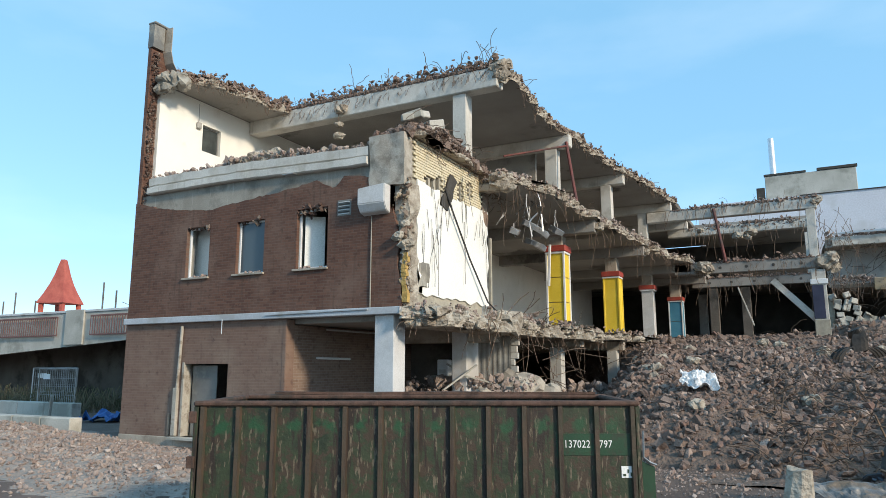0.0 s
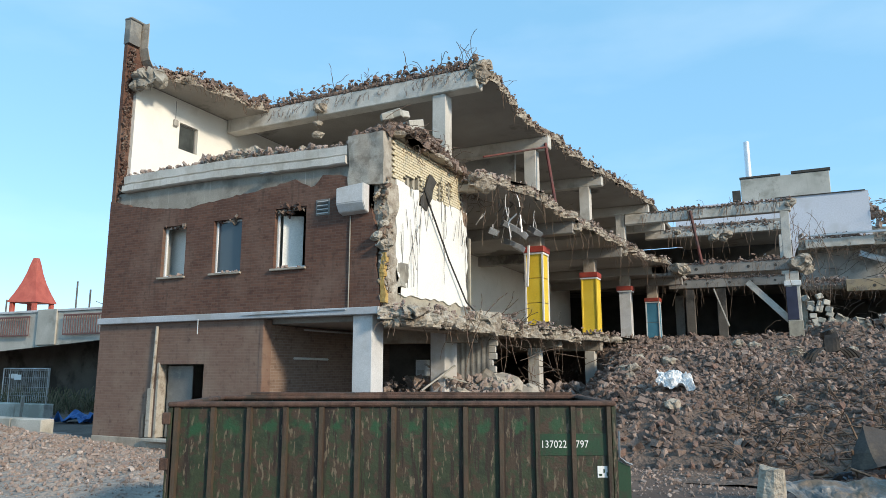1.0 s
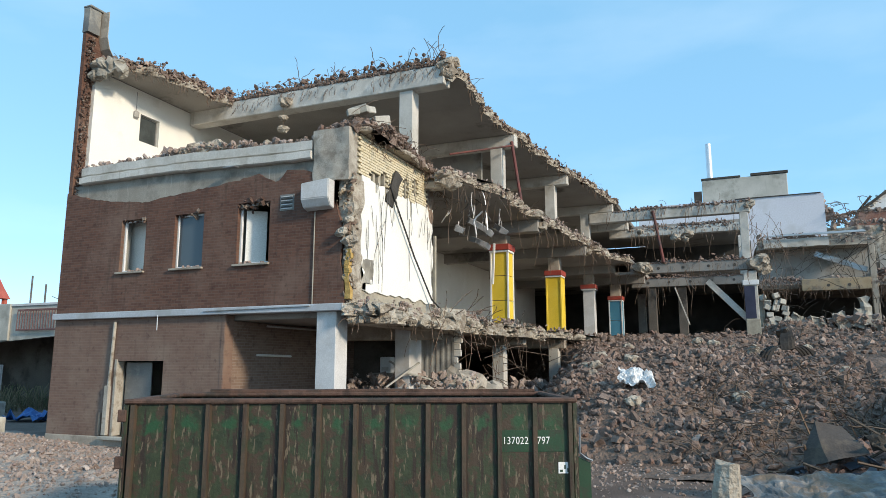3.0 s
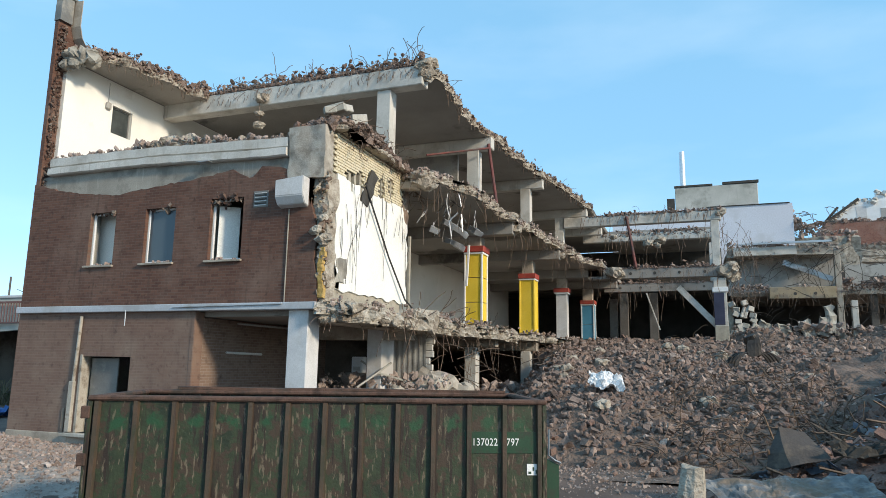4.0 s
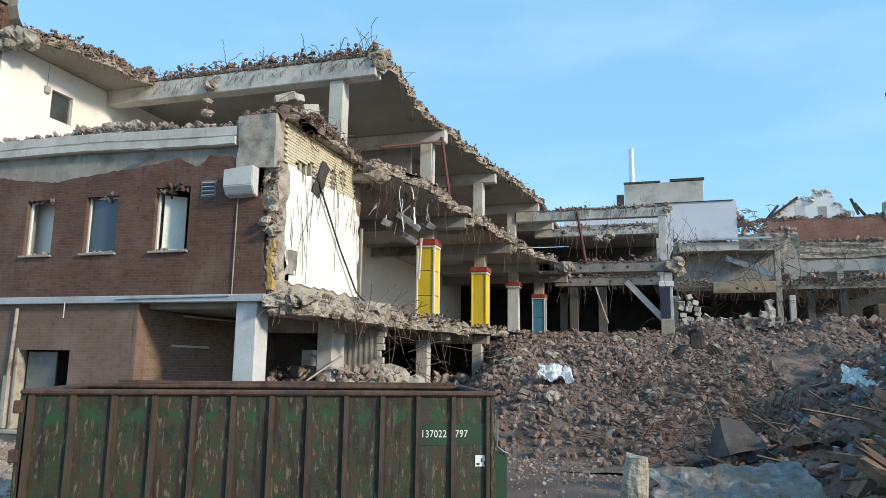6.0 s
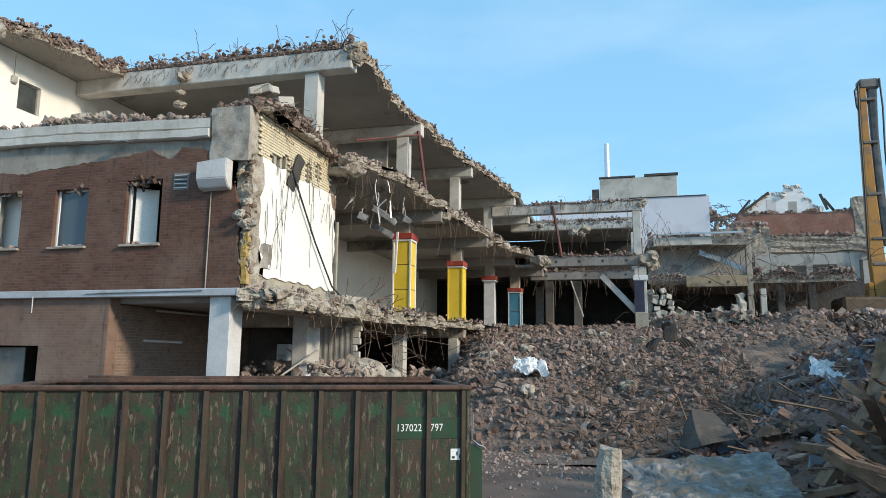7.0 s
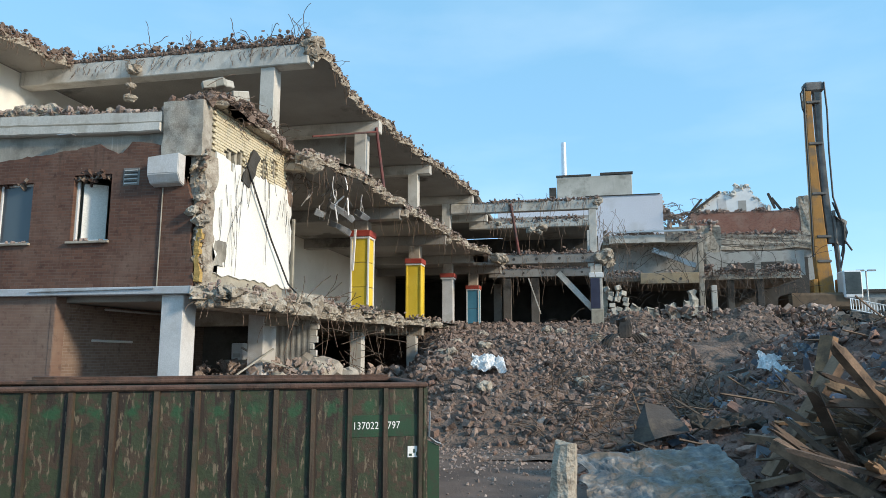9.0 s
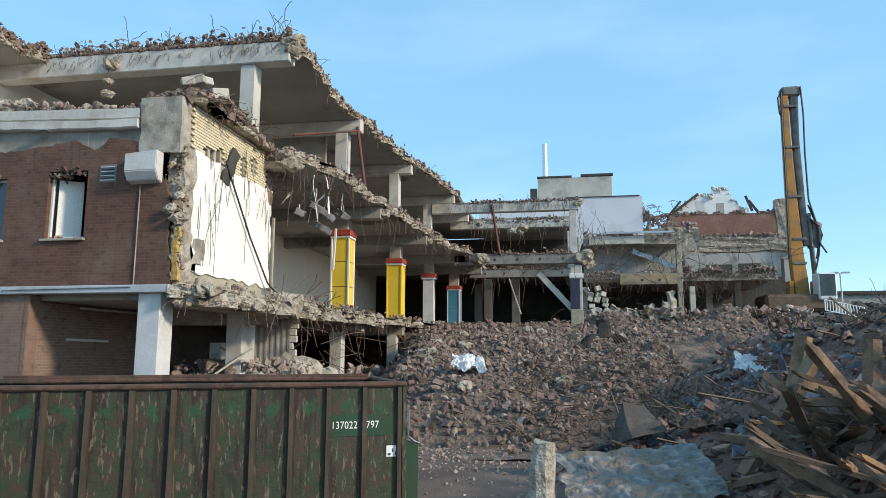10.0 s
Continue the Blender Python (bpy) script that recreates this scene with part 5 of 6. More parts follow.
box("leaning_plate", -1.6, 1.6, -0.12, 0.12, -0.17, 0.17, ZINC, mid, "bent grey duct under the slab", m=pose(16.95, 35.6, 9.1, 0, 23, 0), cuts=5, rough=0.06)

# ---- white hall with plant room and flue ----
hall = thing("white_hall", "pale clad hall with a concrete plant room on its roof", "building")
bm = bmesh.new()
add_box(bm, 3.0, 17.7, 46.4, 66.0, 0.0, 16.25)
part("wall", bm, LILAC, hall, "pale lilac-white cladding")
gen = np.random.default_rng(76)
cs, ss = [], []
for _ in range(420):
    t = gen.random()
    x = 17.55 + 4.6 * t ** 1.6 + gen.normal() * 0.12
    top = blend([(17.5, 16.2), (18.0, 15.0), (18.8, 14.3), (20.0, 13.9), (22.5, 13.6)], x)
    cs.append((x, 46.5 + gen.random(), top - 2.6 * gen.random() ** 2)), ss.append(0.08 + 0.4 * gen.random() ** 3)
chunks("torn_corner", cs, ss, RUBBLE_PALE, hall, "torn rubble edge of the pale hall", seed=77)["kind"] = "stuff"
box("torn_corner_core", 17.5, 22.4, 46.6, 49.0, 0.0, 13.3, CONCRETE_RAW, hall, cuts=5, rough=0.3)
rods("torn_rebar", [wriggle((gen.uniform(17.6, 21), 46.4, gen.uniform(13.6, 15.5)), (gen.normal(), -0.2, gen.uniform(-0.3, 1)), gen.uniform(0.5, 1.6), gen, 0.1, 0.3) for _ in range(26)], 0.025, REBAR, hall)["kind"] = "stuff"
box("roof_edge", 11.0, 17.5, 46.3, 46.45, 16.25, 16.32, SHEET_DARK, hall)
plant = box("plant_room", 8.46, 15.2, 47.0, 53.0, 16.26, 18.35, PALE_CONCRETE, hall, "grey concrete plant room", bevel=0.04)
box("coping", 8.4, 11.6, 46.94, 47.3, 18.36, 18.52, SHEET_DARK, plant)
box("coping", 12.4, 15.3, 46.94, 47.3, 18.38, 18.6, SHEET_DARK, plant)
box("roof_unit", 7.75, 8.4, 47.0, 47.6, 16.3, 17.4, SHEET_DARK, hall, "dark unit beside the plant room")
bm = bmesh.new()
bmesh.ops.create_cone(bm, cap_ends=True, segments=20, radius1=0.26, radius2=0.24, depth=4.6, matrix=Matrix.Translation((9.15, 47.6, 19.5)))
part("flue", bm, STEEL, hall, "bright steel flue pipe")
for x in (13.6, 14.3, 14.9):
    rods("roof_hook", [[(x, 38.0, 10.8), (x + 0.05, 38.0, 11.5), (x + 0.25, 38.0, 11.6)]], 0.05, SHEET_DARK, mid)

# ---- far brick block ----
far = thing("far_brick_block", "distant torn brick block with a rubble-strewn top", "building")
box("brick_wall", 22.2, 33.6, 60.0, 72.0, 14.6, 17.0, BRICK_FAR, far, "reddish brick parapet")
box("ledge", 21.0, 34.6, 59.2, 72.0, 12.9, 14.4, CONCRETE_RAW, far, cuts=5, rough=0.35)
bm = bmesh.new()
wall_with_holes(bm, 19.0, 34.0, 0.0, 12.9, [(26.5, 28.0, 11.4, 12.3), (28.3, 29.6, 11.4, 12.3), (30.0, 31.0, 11.0, 12.3), (31.5, 33.0, 8.5, 10.5), (22.0, 24.5, 8.0, 10.4)], lambda u, v, w: (u, 59.8 + w, v), 0.4)
part("lower_wall", bm, INTERIOR, far, "grey wall with empty window openings")
# dark sheet behind the windows, coloured as the shade in the rooms
box("shade_back", 19, 34, 66, 66.3, 4, 13, DEEP_SHADE, far)
gable_w = bmesh.new()
pts = [(22.3, 17.0), (25.4, 19.3), (27.0, 19.3), (27.0, 20.0), (28.4, 20.0), (28.9, 18.8), (30.6, 17.0)]
a = [gable_w.verts.new((x, 61.0, z)) for x, z in pts]
b = [gable_w.verts.new((x, 61.5, z)) for x, z in pts]
gable_w.faces.new(a), gable_w.faces.new(b)
for i in range(len(pts)):
    j = (i + 1) % len(pts)
    gable_w.faces.new((a[i], a[j], b[j], b[i]))
part("white_gable", gable_w, WHITE_METAL, far, "white torn gable above the parapet")
cs = [(gen.uniform(22.4, 30.5), 60.9, 17.0) for _ in range(160)]
cs = [(x, y + 0.5 * gen.random(), blend(pts, x) + gen.uniform(-0.25, 0.12)) for x, y, _ in cs]
chunks("torn_crown", cs, [0.12 + 0.4 * gen.random() ** 2 for _ in cs], PAINTED, far, seed=80)["kind"] = "stuff"
for x, z, a in ((30.6, 18.2, 20), (31.1, 17.8, 34), (23.0, 18.0, -40)):
    box("roof_spar", -0.12, 0.12, -0.1, 0.1, -0.9, 0.9, SHEET_DARK, far, "dark broken roof spar", m=pose(x, 60.8, z, 0, -a, 0), bevel=0.02)
# flat grey panel on the gable, coloured as the shade in an opening
box("opening_shade_panel", 25.2, 26.1, 60.98, 61.0, 17.2, 18.7, GREY_PAINT, far, bevel=0.002)
box("roof_slope", -2.0, 2.0, -0.3, 0.3, -0.12, 0.12, SHEET_DARK, far, "dark torn roof edge", m=pose(23.8, 60.8, 18.2, 0, -37, 0))
# second panel that paints an opening's shade on the uncut gable
box("opening_shade_panel", 27.3, 28.1, 60.98, 61.0, 17.2, 18.4, INTERIOR, far, bevel=0.002)
torn_edge([(21.5, 60.0), (33.8, 60.0)], 16.8, 17.0, far, 60, 900, 77, lump=(0.1, 0.45), mat=RUBBLE, inward=0.8, length=(0.4, 1.8))
torn_edge([(20.0, 59.2), (35.0, 59.2)], 12.5, 14.4, far, 60, 1500, 78, lump=(0.1, 0.45), mat=RUBBLE, inward=0.6, length=(0.4, 1.8))
box("end_stub", 33.0, 34.0, 59.9, 60.8, 14.4, 18.4, CONCRETE_RAW, far, cuts=3, rough=0.2)

# ---- roll-off container ----
skip = thing("roll_off_container", "worn green roll-off container with rusty rim and ribs", "container", at=pose(2.32, -8.89, 0.0, 0, 0, 26.0))
LEN, WID, TALL = 6.1, 2.3, 2.05
box("floor_plate", 0.05, LEN - 0.05, 0.05, WID - 0.05, 0.18, 0.26, RUST, skip)
for name, x0, x1, y0, y1 in (("front_panel", 0.04, LEN - 0.04, 0.06, 0.1), ("rear_panel", 0.04, LEN - 0.04, WID - 0.1, WID - 0.06), ("end_panel", 0.04, 0.08, 0.1, WID - 0.1), ("end_panel", LEN - 0.08, LEN - 0.04, 0.1, WID - 0.1)):
    box(name, x0, x1, y0, y1, 0.2, TALL - 0.12, GREEN_PANEL if name == "front_panel" else GREEN, skip, "scratched dark green sheet" if name == "front_panel" else "", bevel=0.004)
NR = 12
for k in range(NR + 1):
    x = 0.06 + (LEN - 0.18) * k / NR
    for y0, y1 in ((0.0, 0.058), (WID - 0.058, WID)):
        bm = bmesh.new()
        vs = [bm.verts.new((x + dx, y, z)) for z in (0.1, TALL - 0.125) for dx, y in (((0.005, y1), (0.015, y0), (0.07, y0), (0.085, y1)) if y0 == 0 else ((0.0, y0), (0.02, y1), (0.06, y1), (0.08, y0)))]
        for q in ((0, 1, 2, 3), (4, 5, 6, 7), (0, 1, 5, 4), (1, 2, 6, 5), (2, 3, 7, 6), (3, 0, 4, 7)):
            bm.faces.new([vs[i] for i in q])
        part("rib", bm, GREEN_RIB, skip)
for y in (0.02, WID - 0.16):
    bm = bmesh.new()
    add_box(bm, -0.03, LEN + 0.03, y - 0.02, y + 0.16, TALL - 0.12, TALL - 0.05, bevel=0.025)
    part("top_rim", bm, RUST, skip, "rusty tubular top rim")
for x in (-0.02, LEN - 0.12):
    box("top_rim", x, x + 0.14, 0.182, WID - 0.182, TALL - 0.12, TALL - 0.054, RUST, skip, bevel=0.03)
box("bent_lip", 0.55, LEN - 0.15, WID - 0.16, WID - 0.04, TALL - 0.046, TALL - 0.005, RUST, skip, "bent rusty lip on the far rim", cuts=6, rough=0.03)
box("bottom_rail", -0.02, LEN + 0.02, 0.0, 0.14, 0.02, 0.18, GREEN, skip)
box("bottom_rail", -0.02, LEN + 0.02, WID - 0.14, WID, 0.02, 0.18, GREEN, skip)
box("end_post", LEN - 0.04, LEN + 0.03, 0.03, 0.15, 0.1, TALL - 0.12, GREEN, skip, bevel=0.012)
box("end_post", -0.03, 0.04, 0.03, 0.15, 0.1, TALL - 0.12, GREEN, skip, bevel=0.012)
bm = bmesh.new()
ring = [(LEN + 0.03, 0.0), (LEN + 0.2, 0.0), (LEN + 0.2, 1.12), (LEN + 0.03, 1.2)]
a = [bm.verts.new((x, 0.05, z)) for x, z in ring]
b = [bm.verts.new((x, 0.6, z)) for x, z in ring]
bm.faces.new(a), bm.faces.new(b)
for i in range(4):
    bm.faces.new((a[i], a[(i + 1) % 4], b[(i + 1) % 4], b[i]))
part("end_bracket", bm, GREEN_FRESH, skip, "green end bracket")
rods("hinge_rod", [[(LEN + 0.06, 0.02, 1.6), (LEN + 0.05, 0.02, 1.25), (LEN + 0.14, 0.02, 1.18), (LEN + 0.22, 0.02, 1.15)]], 0.014, ZINC, skip)
for z in (1.7, 1.1, 0.5):
    box("hinge", -0.09, 0.02, 0.0, 0.08, z, z + 0.16, RUST, skip)
box("number_panel", 4.98, LEN - 0.06, 0.052, 0.0595, 1.27, 1.56, GREEN_FRESH, skip, "fresh green field behind the number", bevel=0.001)
for text, x, size in (("137022", 5.08, 0.14), ("797", 5.56, 0.14)):
    cu = bpy.data.curves.new("number", "FONT")
    cu.body, cu.size, cu.extrude = text, size, 0.001
    cu.space_character = 1.06
    tmp = new("number_text", cu)
    me = bpy.data.meshes.new_from_object(tmp.evaluated_get(bpy.context.evaluated_depsgraph_get()))
    bpy.data.objects.remove(tmp)
    ob = finish(new("number", me), INK, skip, "white painted number")
    ob.matrix_basis = pose(x, 0.047, 1.375, 90, 0, 0) @ Matrix.Diagonal((0.82, 1, 1, 1))
box("sticker", LEN - 0.25, LEN - 0.07, 0.05, 0.0595, 0.98, 1.13, INK, skip, "small white sticker", bevel=0.001)
bm = bmesh.new()
for dx, dz, w, h in ((0.02, 0.02, 0.04, 0.03), (0.08, 0.06, 0.02, 0.05), (0.12, 0.02, 0.03, 0.05)):
    add_box(bm, LEN - 0.25 + dx, LEN - 0.25 + dx + w, 0.046, 0.0495, 0.98 + dz, 0.98 + dz + h)
part("sticker_mark", bm, GREEN_FRESH, skip)
# ---- things on the heap and in the yard ----
def drape(name, nx, ny, sx, sy, mat, m, lumpy, seed, label, category, thick=0.012):
    """A crumpled sheet with thickness."""
    bm = bmesh.new()
    bmesh.ops.create_grid(bm, x_segments=nx, y_segments=ny, size=0.5)
    for v in bm.verts:
        x, y = v.co.x, v.co.y
        ridge = abs(noise.noise(Vector((x * 3 + seed, y * 3, seed)))) * 1.6 + 0.9 * abs(noise.noise(Vector((x * 8, y * 8 + seed, 2)))) + 0.35 * noise.noise(Vector((x * 19, y * 19, seed)))
        edge = 1 + 0.22 * noise.noise(Vector((math.atan2(y, x) * 2, seed, 0)))
        v.co = Vector((x * sx * edge, y * sy * edge, lumpy * ridge))
    got = bmesh.ops.solidify(bm, geom=bm.faces[:], thickness=thick)
    for v in bm.verts:
        v.co = m @ v.co
    return tagged(part(name, bm, mat), label, category)


drape("white_plastic_sheet", 26, 20, 1.05, 0.75, BAG, pose(7.0, 7.0, heap_height(7.0, 7.0) + 0.22, 38, 6, 10), 0.2, 3.3, "crumpled white plastic sheet lying on the rubble", "plastic sheet")
drape("blue_grey_foil", 46, 36, 2.3, 1.5, FOIL, pose(11.05, -5.0, 0.6, 19, -3, 14), 0.085, 7.1, "crumpled blue-grey sheet metal with dirt", "sheet")


def folded_sheet(name, ridge, feet, mat, seed, label):
    """A stiff sheet folded over a ridge: one fan of panels down to its feet, with dents and thickness."""
    bm = bmesh.new()
    a, b = (bm.verts.new(p) for p in ridge)
    f = [bm.verts.new(p) for p in feet]
    bm.faces.new((a, f[0], f[1]))
    bm.faces.new((a, f[1], f[2], b))
    bm.faces.new((a, b, f[3], f[0]))
    bmesh.ops.subdivide_edges(bm, edges=bm.edges[:], cuts=7, use_grid_fill=True)
    bmesh.ops.triangulate(bm, faces=[q for q in bm.faces if len(q.verts) > 4])
    for v in bm.verts:
        v.co += Vector(noise.noise_vector(v.co * 2.6 + Vector((seed, 0, 0)))) * 0.06
    bmesh.ops.solidify(bm, geom=bm.faces[:], thickness=0.015)
    return tagged(part(name, bm, mat), label, "roof sheet")


folded_sheet("roofing_felt", [(11.1, -2.1, 1.5), (11.58, -1.9, 1.36)], [(10.85, -2.3, 0.75), (11.2, -2.5, 0.85), (11.88, -2.35, 0.98), (11.9, -1.4, 0.75)], FELT_GREY, 2.0, "stiff grey roofing sheet folded like a tent")
for x, y, sx, sy, rx, rz, mat, seed, label in (
        (10.95, -2.7, 0.8, 0.35, 25, 20, SHEET_DARK, 8.2, "torn black roofing felt lying in the rubble"),
        (12.6, -2.1, 1.4, 0.4, 20, 8, SHEET_DARK, 4.2, "torn black roofing felt lying in the rubble"),
        (17.6, 3.6, 1.6, 0.8, 20, 10, SHEET_DARK, 5.1, "torn black roofing felt on the debris pile"),
        (18.6, 4.2, 1.5, 0.9, 25, -10, SHEET_DARK, 6.4, "torn black roofing felt on the debris pile"),
        (16.6, 2.6, 1.2, 0.7, 30, 25, SHEET_DARK, 9.3, "torn black roofing felt on the debris pile"),
        (19.5, 5.0, 2.0, 1.2, 15, 5, MACHINE_GREY, 3.7, "dented grey sheet on the debris pile"),
        (15.2, 4.5, 0.9, 0.6, 35, -20, BAG, 2.2, "dirty white plastic film on the debris pile"),
        (14.9, 2.6, 0.8, 0.4, 30, 15, BAG, 7.7, "dirty white plastic film on the debris pile"),
        (15.6, 2.9, 0.9, 0.6, 35, 40, FILM_BLUE, 1.2, "blue-grey plastic film on the debris pile"),
        (14.6, 1.4, 0.7, 0.5, 30, -30, FILM_BLUE, 4.9, "blue-grey plastic film on the debris pile"),
        (16.3, 4.6, 0.7, 0.4, 20, 70, FILM_BLUE, 5.8, "blue-grey plastic film on the debris pile")):
    drape("roofing_felt" if "felt" in label else "plastic_film" if "film" in label else "metal_sheet", 22, 16, sx, sy, mat, pose(x, y, max(pile_height(x, y), heap_height(x, y)) + 0.06, rx, 4, rz), 0.17, seed, label, "roof sheet" if "felt" in label else "sheet")
for x, y, z, sx, sy, sz, rz, mat, label in ((12.00, -4.34, 0.32, 0.42, 0.3, 0.22, 20, CREAM, "dirty cream plastic casing among the timbers"), (11.55, -4.64, 0.3, 0.9, 0.07, 0.06, 24, PAINTED, "chipped white batten beside the sheet metal"), (11.75, -4.49, 0.36, 0.8, 0.06, 0.05, 32, PAINTED, "chipped white batten beside the sheet metal")):
    bm = bmesh.new()
    add_box(bm, -sx / 2, sx / 2, -sy / 2, sy / 2, -sz / 2, sz / 2, pose(x, y, z, 8, -14, rz), bevel=0.02)
    tagged(part("plastic_casing" if mat is CREAM else "batten", bm, mat), label, "casing" if mat is CREAM else "batten")
grid = thing("white_grid_panel", "white bent grating panel leaning on the debris pile", "grating", at=pose(17.5, 4.0, 3.55, 40, 14, -8) @ Matrix.Scale(0.62, 4))
box("rim", -0.75, 0.75, -0.42, -0.38, -0.02, 0.02, WHITE_METAL, grid, bevel=0.006)
box("rim", -0.75, 0.75, 0.38, 0.42, -0.02, 0.02, WHITE_METAL, grid, bevel=0.006)
box("rim", -0.79, -0.752, -0.42, 0.42, -0.02, 0.02, WHITE_METAL, grid, bevel=0.006)
box("rim", 0.752, 0.79, -0.42, 0.42, -0.02, 0.02, WHITE_METAL, grid, bevel=0.006)
for k in range(13):
    box("bar", -0.7 + 0.115 * k, -0.675 + 0.115 * k, -0.378, 0.378, -0.012, 0.012, WHITE_METAL, grid, bevel=0.004)
rods("support", [[(0.0, 0.0, 0.0), (-0.15, 0.1, -0.9)], [(0.5, 0.1, 0.0), (0.55, 0.2, -0.8)]], 0.03, WHITE_METAL, grid, sides=6)

bm = bmesh.new()
bmesh.ops.create_cone(bm, cap_ends=True, segments=9, radius1=0.27, radius2=0.14, depth=1.25)
bmesh.ops.subdivide_edges(bm, edges=bm.edges[:], cuts=3, use_grid_fill=True)
for v in bm.verts:
    v.co += Vector(noise.noise_vector(v.co * 3.1)) * 0.07
    v.co = pose(9.66, -5.9, 0.55, 2, 4, 0) @ v.co
tagged(part("concrete_stump", bm, CONCRETE_RAW), "rough broken pale concrete post stump", "post")

gen = np.random.default_rng(91)
for k in range(130):
    x, y = gen.uniform(12.9, 16.2), gen.uniform(-7.6, -4.6)
    ln, w, t = 0.6 + 2.2 * gen.random() ** 1.4, gen.uniform(0.06, 0.22), gen.uniform(0.025, 0.14)
    z = max(pile_height(x, y), 0.1) + gen.uniform(-0.15, 0.25)
    m = pose(x, y, z, gen.uniform(-12, 12), gen.uniform(-50, 50), gen.uniform(-90, 90))
    bm = bmesh.new()
    add_box(bm, -ln / 2, ln / 2, -w / 2, w / 2, -t / 2, t / 2, cuts=2, rough=0.02)
    for v in bm.verts:
        if abs(v.co.x) > ln * 0.45:
            v.co.x += gen.uniform(-0.12, 0.12)
        v.co = m @ v.co
    tagged(part("timber_beam", bm, (WOOD, WOOD_DARK, WOOD, WOOD_DARK, WOOD, WOOD_FRESH)[k % 6]), ("weathered brown roof timber on the debris pile", "dark rotten timber on the debris pile", "weathered brown roof timber on the debris pile", "dark rotten timber on the debris pile", "weathered brown roof timber on the debris pile", "freshly split orange-brown timber on the debris pile")[k % 6], "timber", "timbers on the debris pile")
for x, y, z, ln, ry, rz, mat in ((14.2, -5.2, 1.6, 2.0, -84, 10, WOOD), (14.0, -4.9, 1.25, 2.4, -8, -14, WOOD_FRESH), (13.2, -4.6, 1.5, 2.2, -52, 20, WOOD), (13.6, -4.0, 1.9, 1.6, -70, 30, WOOD_FRESH), (13.3, -6.6, 0.75, 2.4, 26, -25, WOOD)):
    bm = bmesh.new()
    add_box(bm, -ln / 2, ln / 2, -0.11, 0.11, -0.07, 0.07, pose(x, y, z, 5, ry, rz), cuts=2, rough=0.02)
    tagged(part("timber_beam", bm, mat), "heavy squared roof timber standing out of the pile", "timber", "timbers on the debris pile")

# sorting grab lying on the heap
grab = thing("sorting_grab", "dark steel sorting grab lying on the rubble", "grab", at=pose(11.75, 12.5, heap_height(11.75, 12.5) - 0.12, 0, 0, 15) @ Matrix.Scale(1.15, 4))
box("grab_head", -0.2, 0.2, -0.2, 0.2, 0.55, 1.2, GRAB, grab, cuts=3, rough=0.16)
for s in (-1, 1):
    for k in range(4):
        bm = bmesh.new()
        ring = []
        for j in range(8):
            a = radians(15 + 17 * j)
            ring.append((s * (0.15 + 0.62 * math.sin(a)), 0.62 * math.cos(a) * 0.9 + 0.1))
        w = 0.05
        y = -0.45 + 0.3 * k
        rows = [[bm.verts.new((x * f, y + dy, z)) for f, dy in ((1, -w), (1, w), (0.84, w), (0.84, -w))] for x, z in ring]
        for a, b in zip(rows, rows[1:]):
            for i in range(4):
                bm.faces.new((a[i], a[(i + 1) % 4], b[(i + 1) % 4], b[i]))
        bm.faces.new(rows[0]), bm.faces.new(rows[-1])
        part("tine", bm, GRAB, grab)

# ---- high-reach demolition machine ----
digger = thing("demolition_excavator", "yellow high-reach demolition excavator with raised boom", "excavator", at=pose(27.65, 38.0, 4.15, 0, 0, 0))


def tapered(name, path, widths, depth, mat, parent, label=""):
    bm = bmesh.new()
    rows = []
    for (x, z), w in zip(path, widths):
        rows.append([bm.verts.new((x + dx, dy, z)) for dx, dy in ((-w / 2, -depth / 2), (w / 2, -depth / 2), (w / 2, depth / 2), (-w / 2, depth / 2))])
    for a, b in zip(rows, rows[1:]):
        for i in range(4):
            bm.faces.new((a[i], a[(i + 1) % 4], b[(i + 1) % 4], b[i]))
    bm.faces.new(rows[0]), bm.faces.new(rows[-1])
    bmesh.ops.bevel(bm, geom=bm.edges[:], offset=0.04, segments=1, affect="EDGES")
    return part(name, bm, mat, parent, label)


boom = tapered("boom", [(0.1, 1.2), (-0.05, 3.6), (-0.18, 5.6), (-0.22, 9.8), (-0.24, 14.0), (-0.2, 17.6)], [0.95, 1.0, 0.92, 0.66, 0.5, 0.42], 0.7, MACHINE, digger, "long orange-yellow boom")
for x in (-0.75, 0.95):
    tapered("boom_lug", [(x, 1.2), (x, 3.4)], [0.45, 0.3], 0.9, MACHINE, digger)
stick = tapered("stick", [(0.5, 18.0), (0.45, 16.0), (0.42, 14.0), (0.45, 9.8), (0.6, 6.0)], [0.6, 0.5, 0.42, 0.5, 0.45], 0.5, MACHINE_GREY, digger, "grey folded stick with hoses")
for z, x in ((16.6, 0.2), (13.4, 0.15), (9.6, 0.1), (6.4, 0.2), (4.6, 0.1)):
    box("bracket", x - 0.6, x + 0.35, -0.42, 0.42, z, z + 0.2, MACHINE_GREY, boom, bevel=0.04)
rods("cylinder", [[(1.0, -0.3, 2.4), (0.85, -0.3, 8.4)], [(1.15, 0.3, 2.4), (0.95, 0.3, 7.6)]], 0.13, MACHINE_GREY, digger, sides=8)
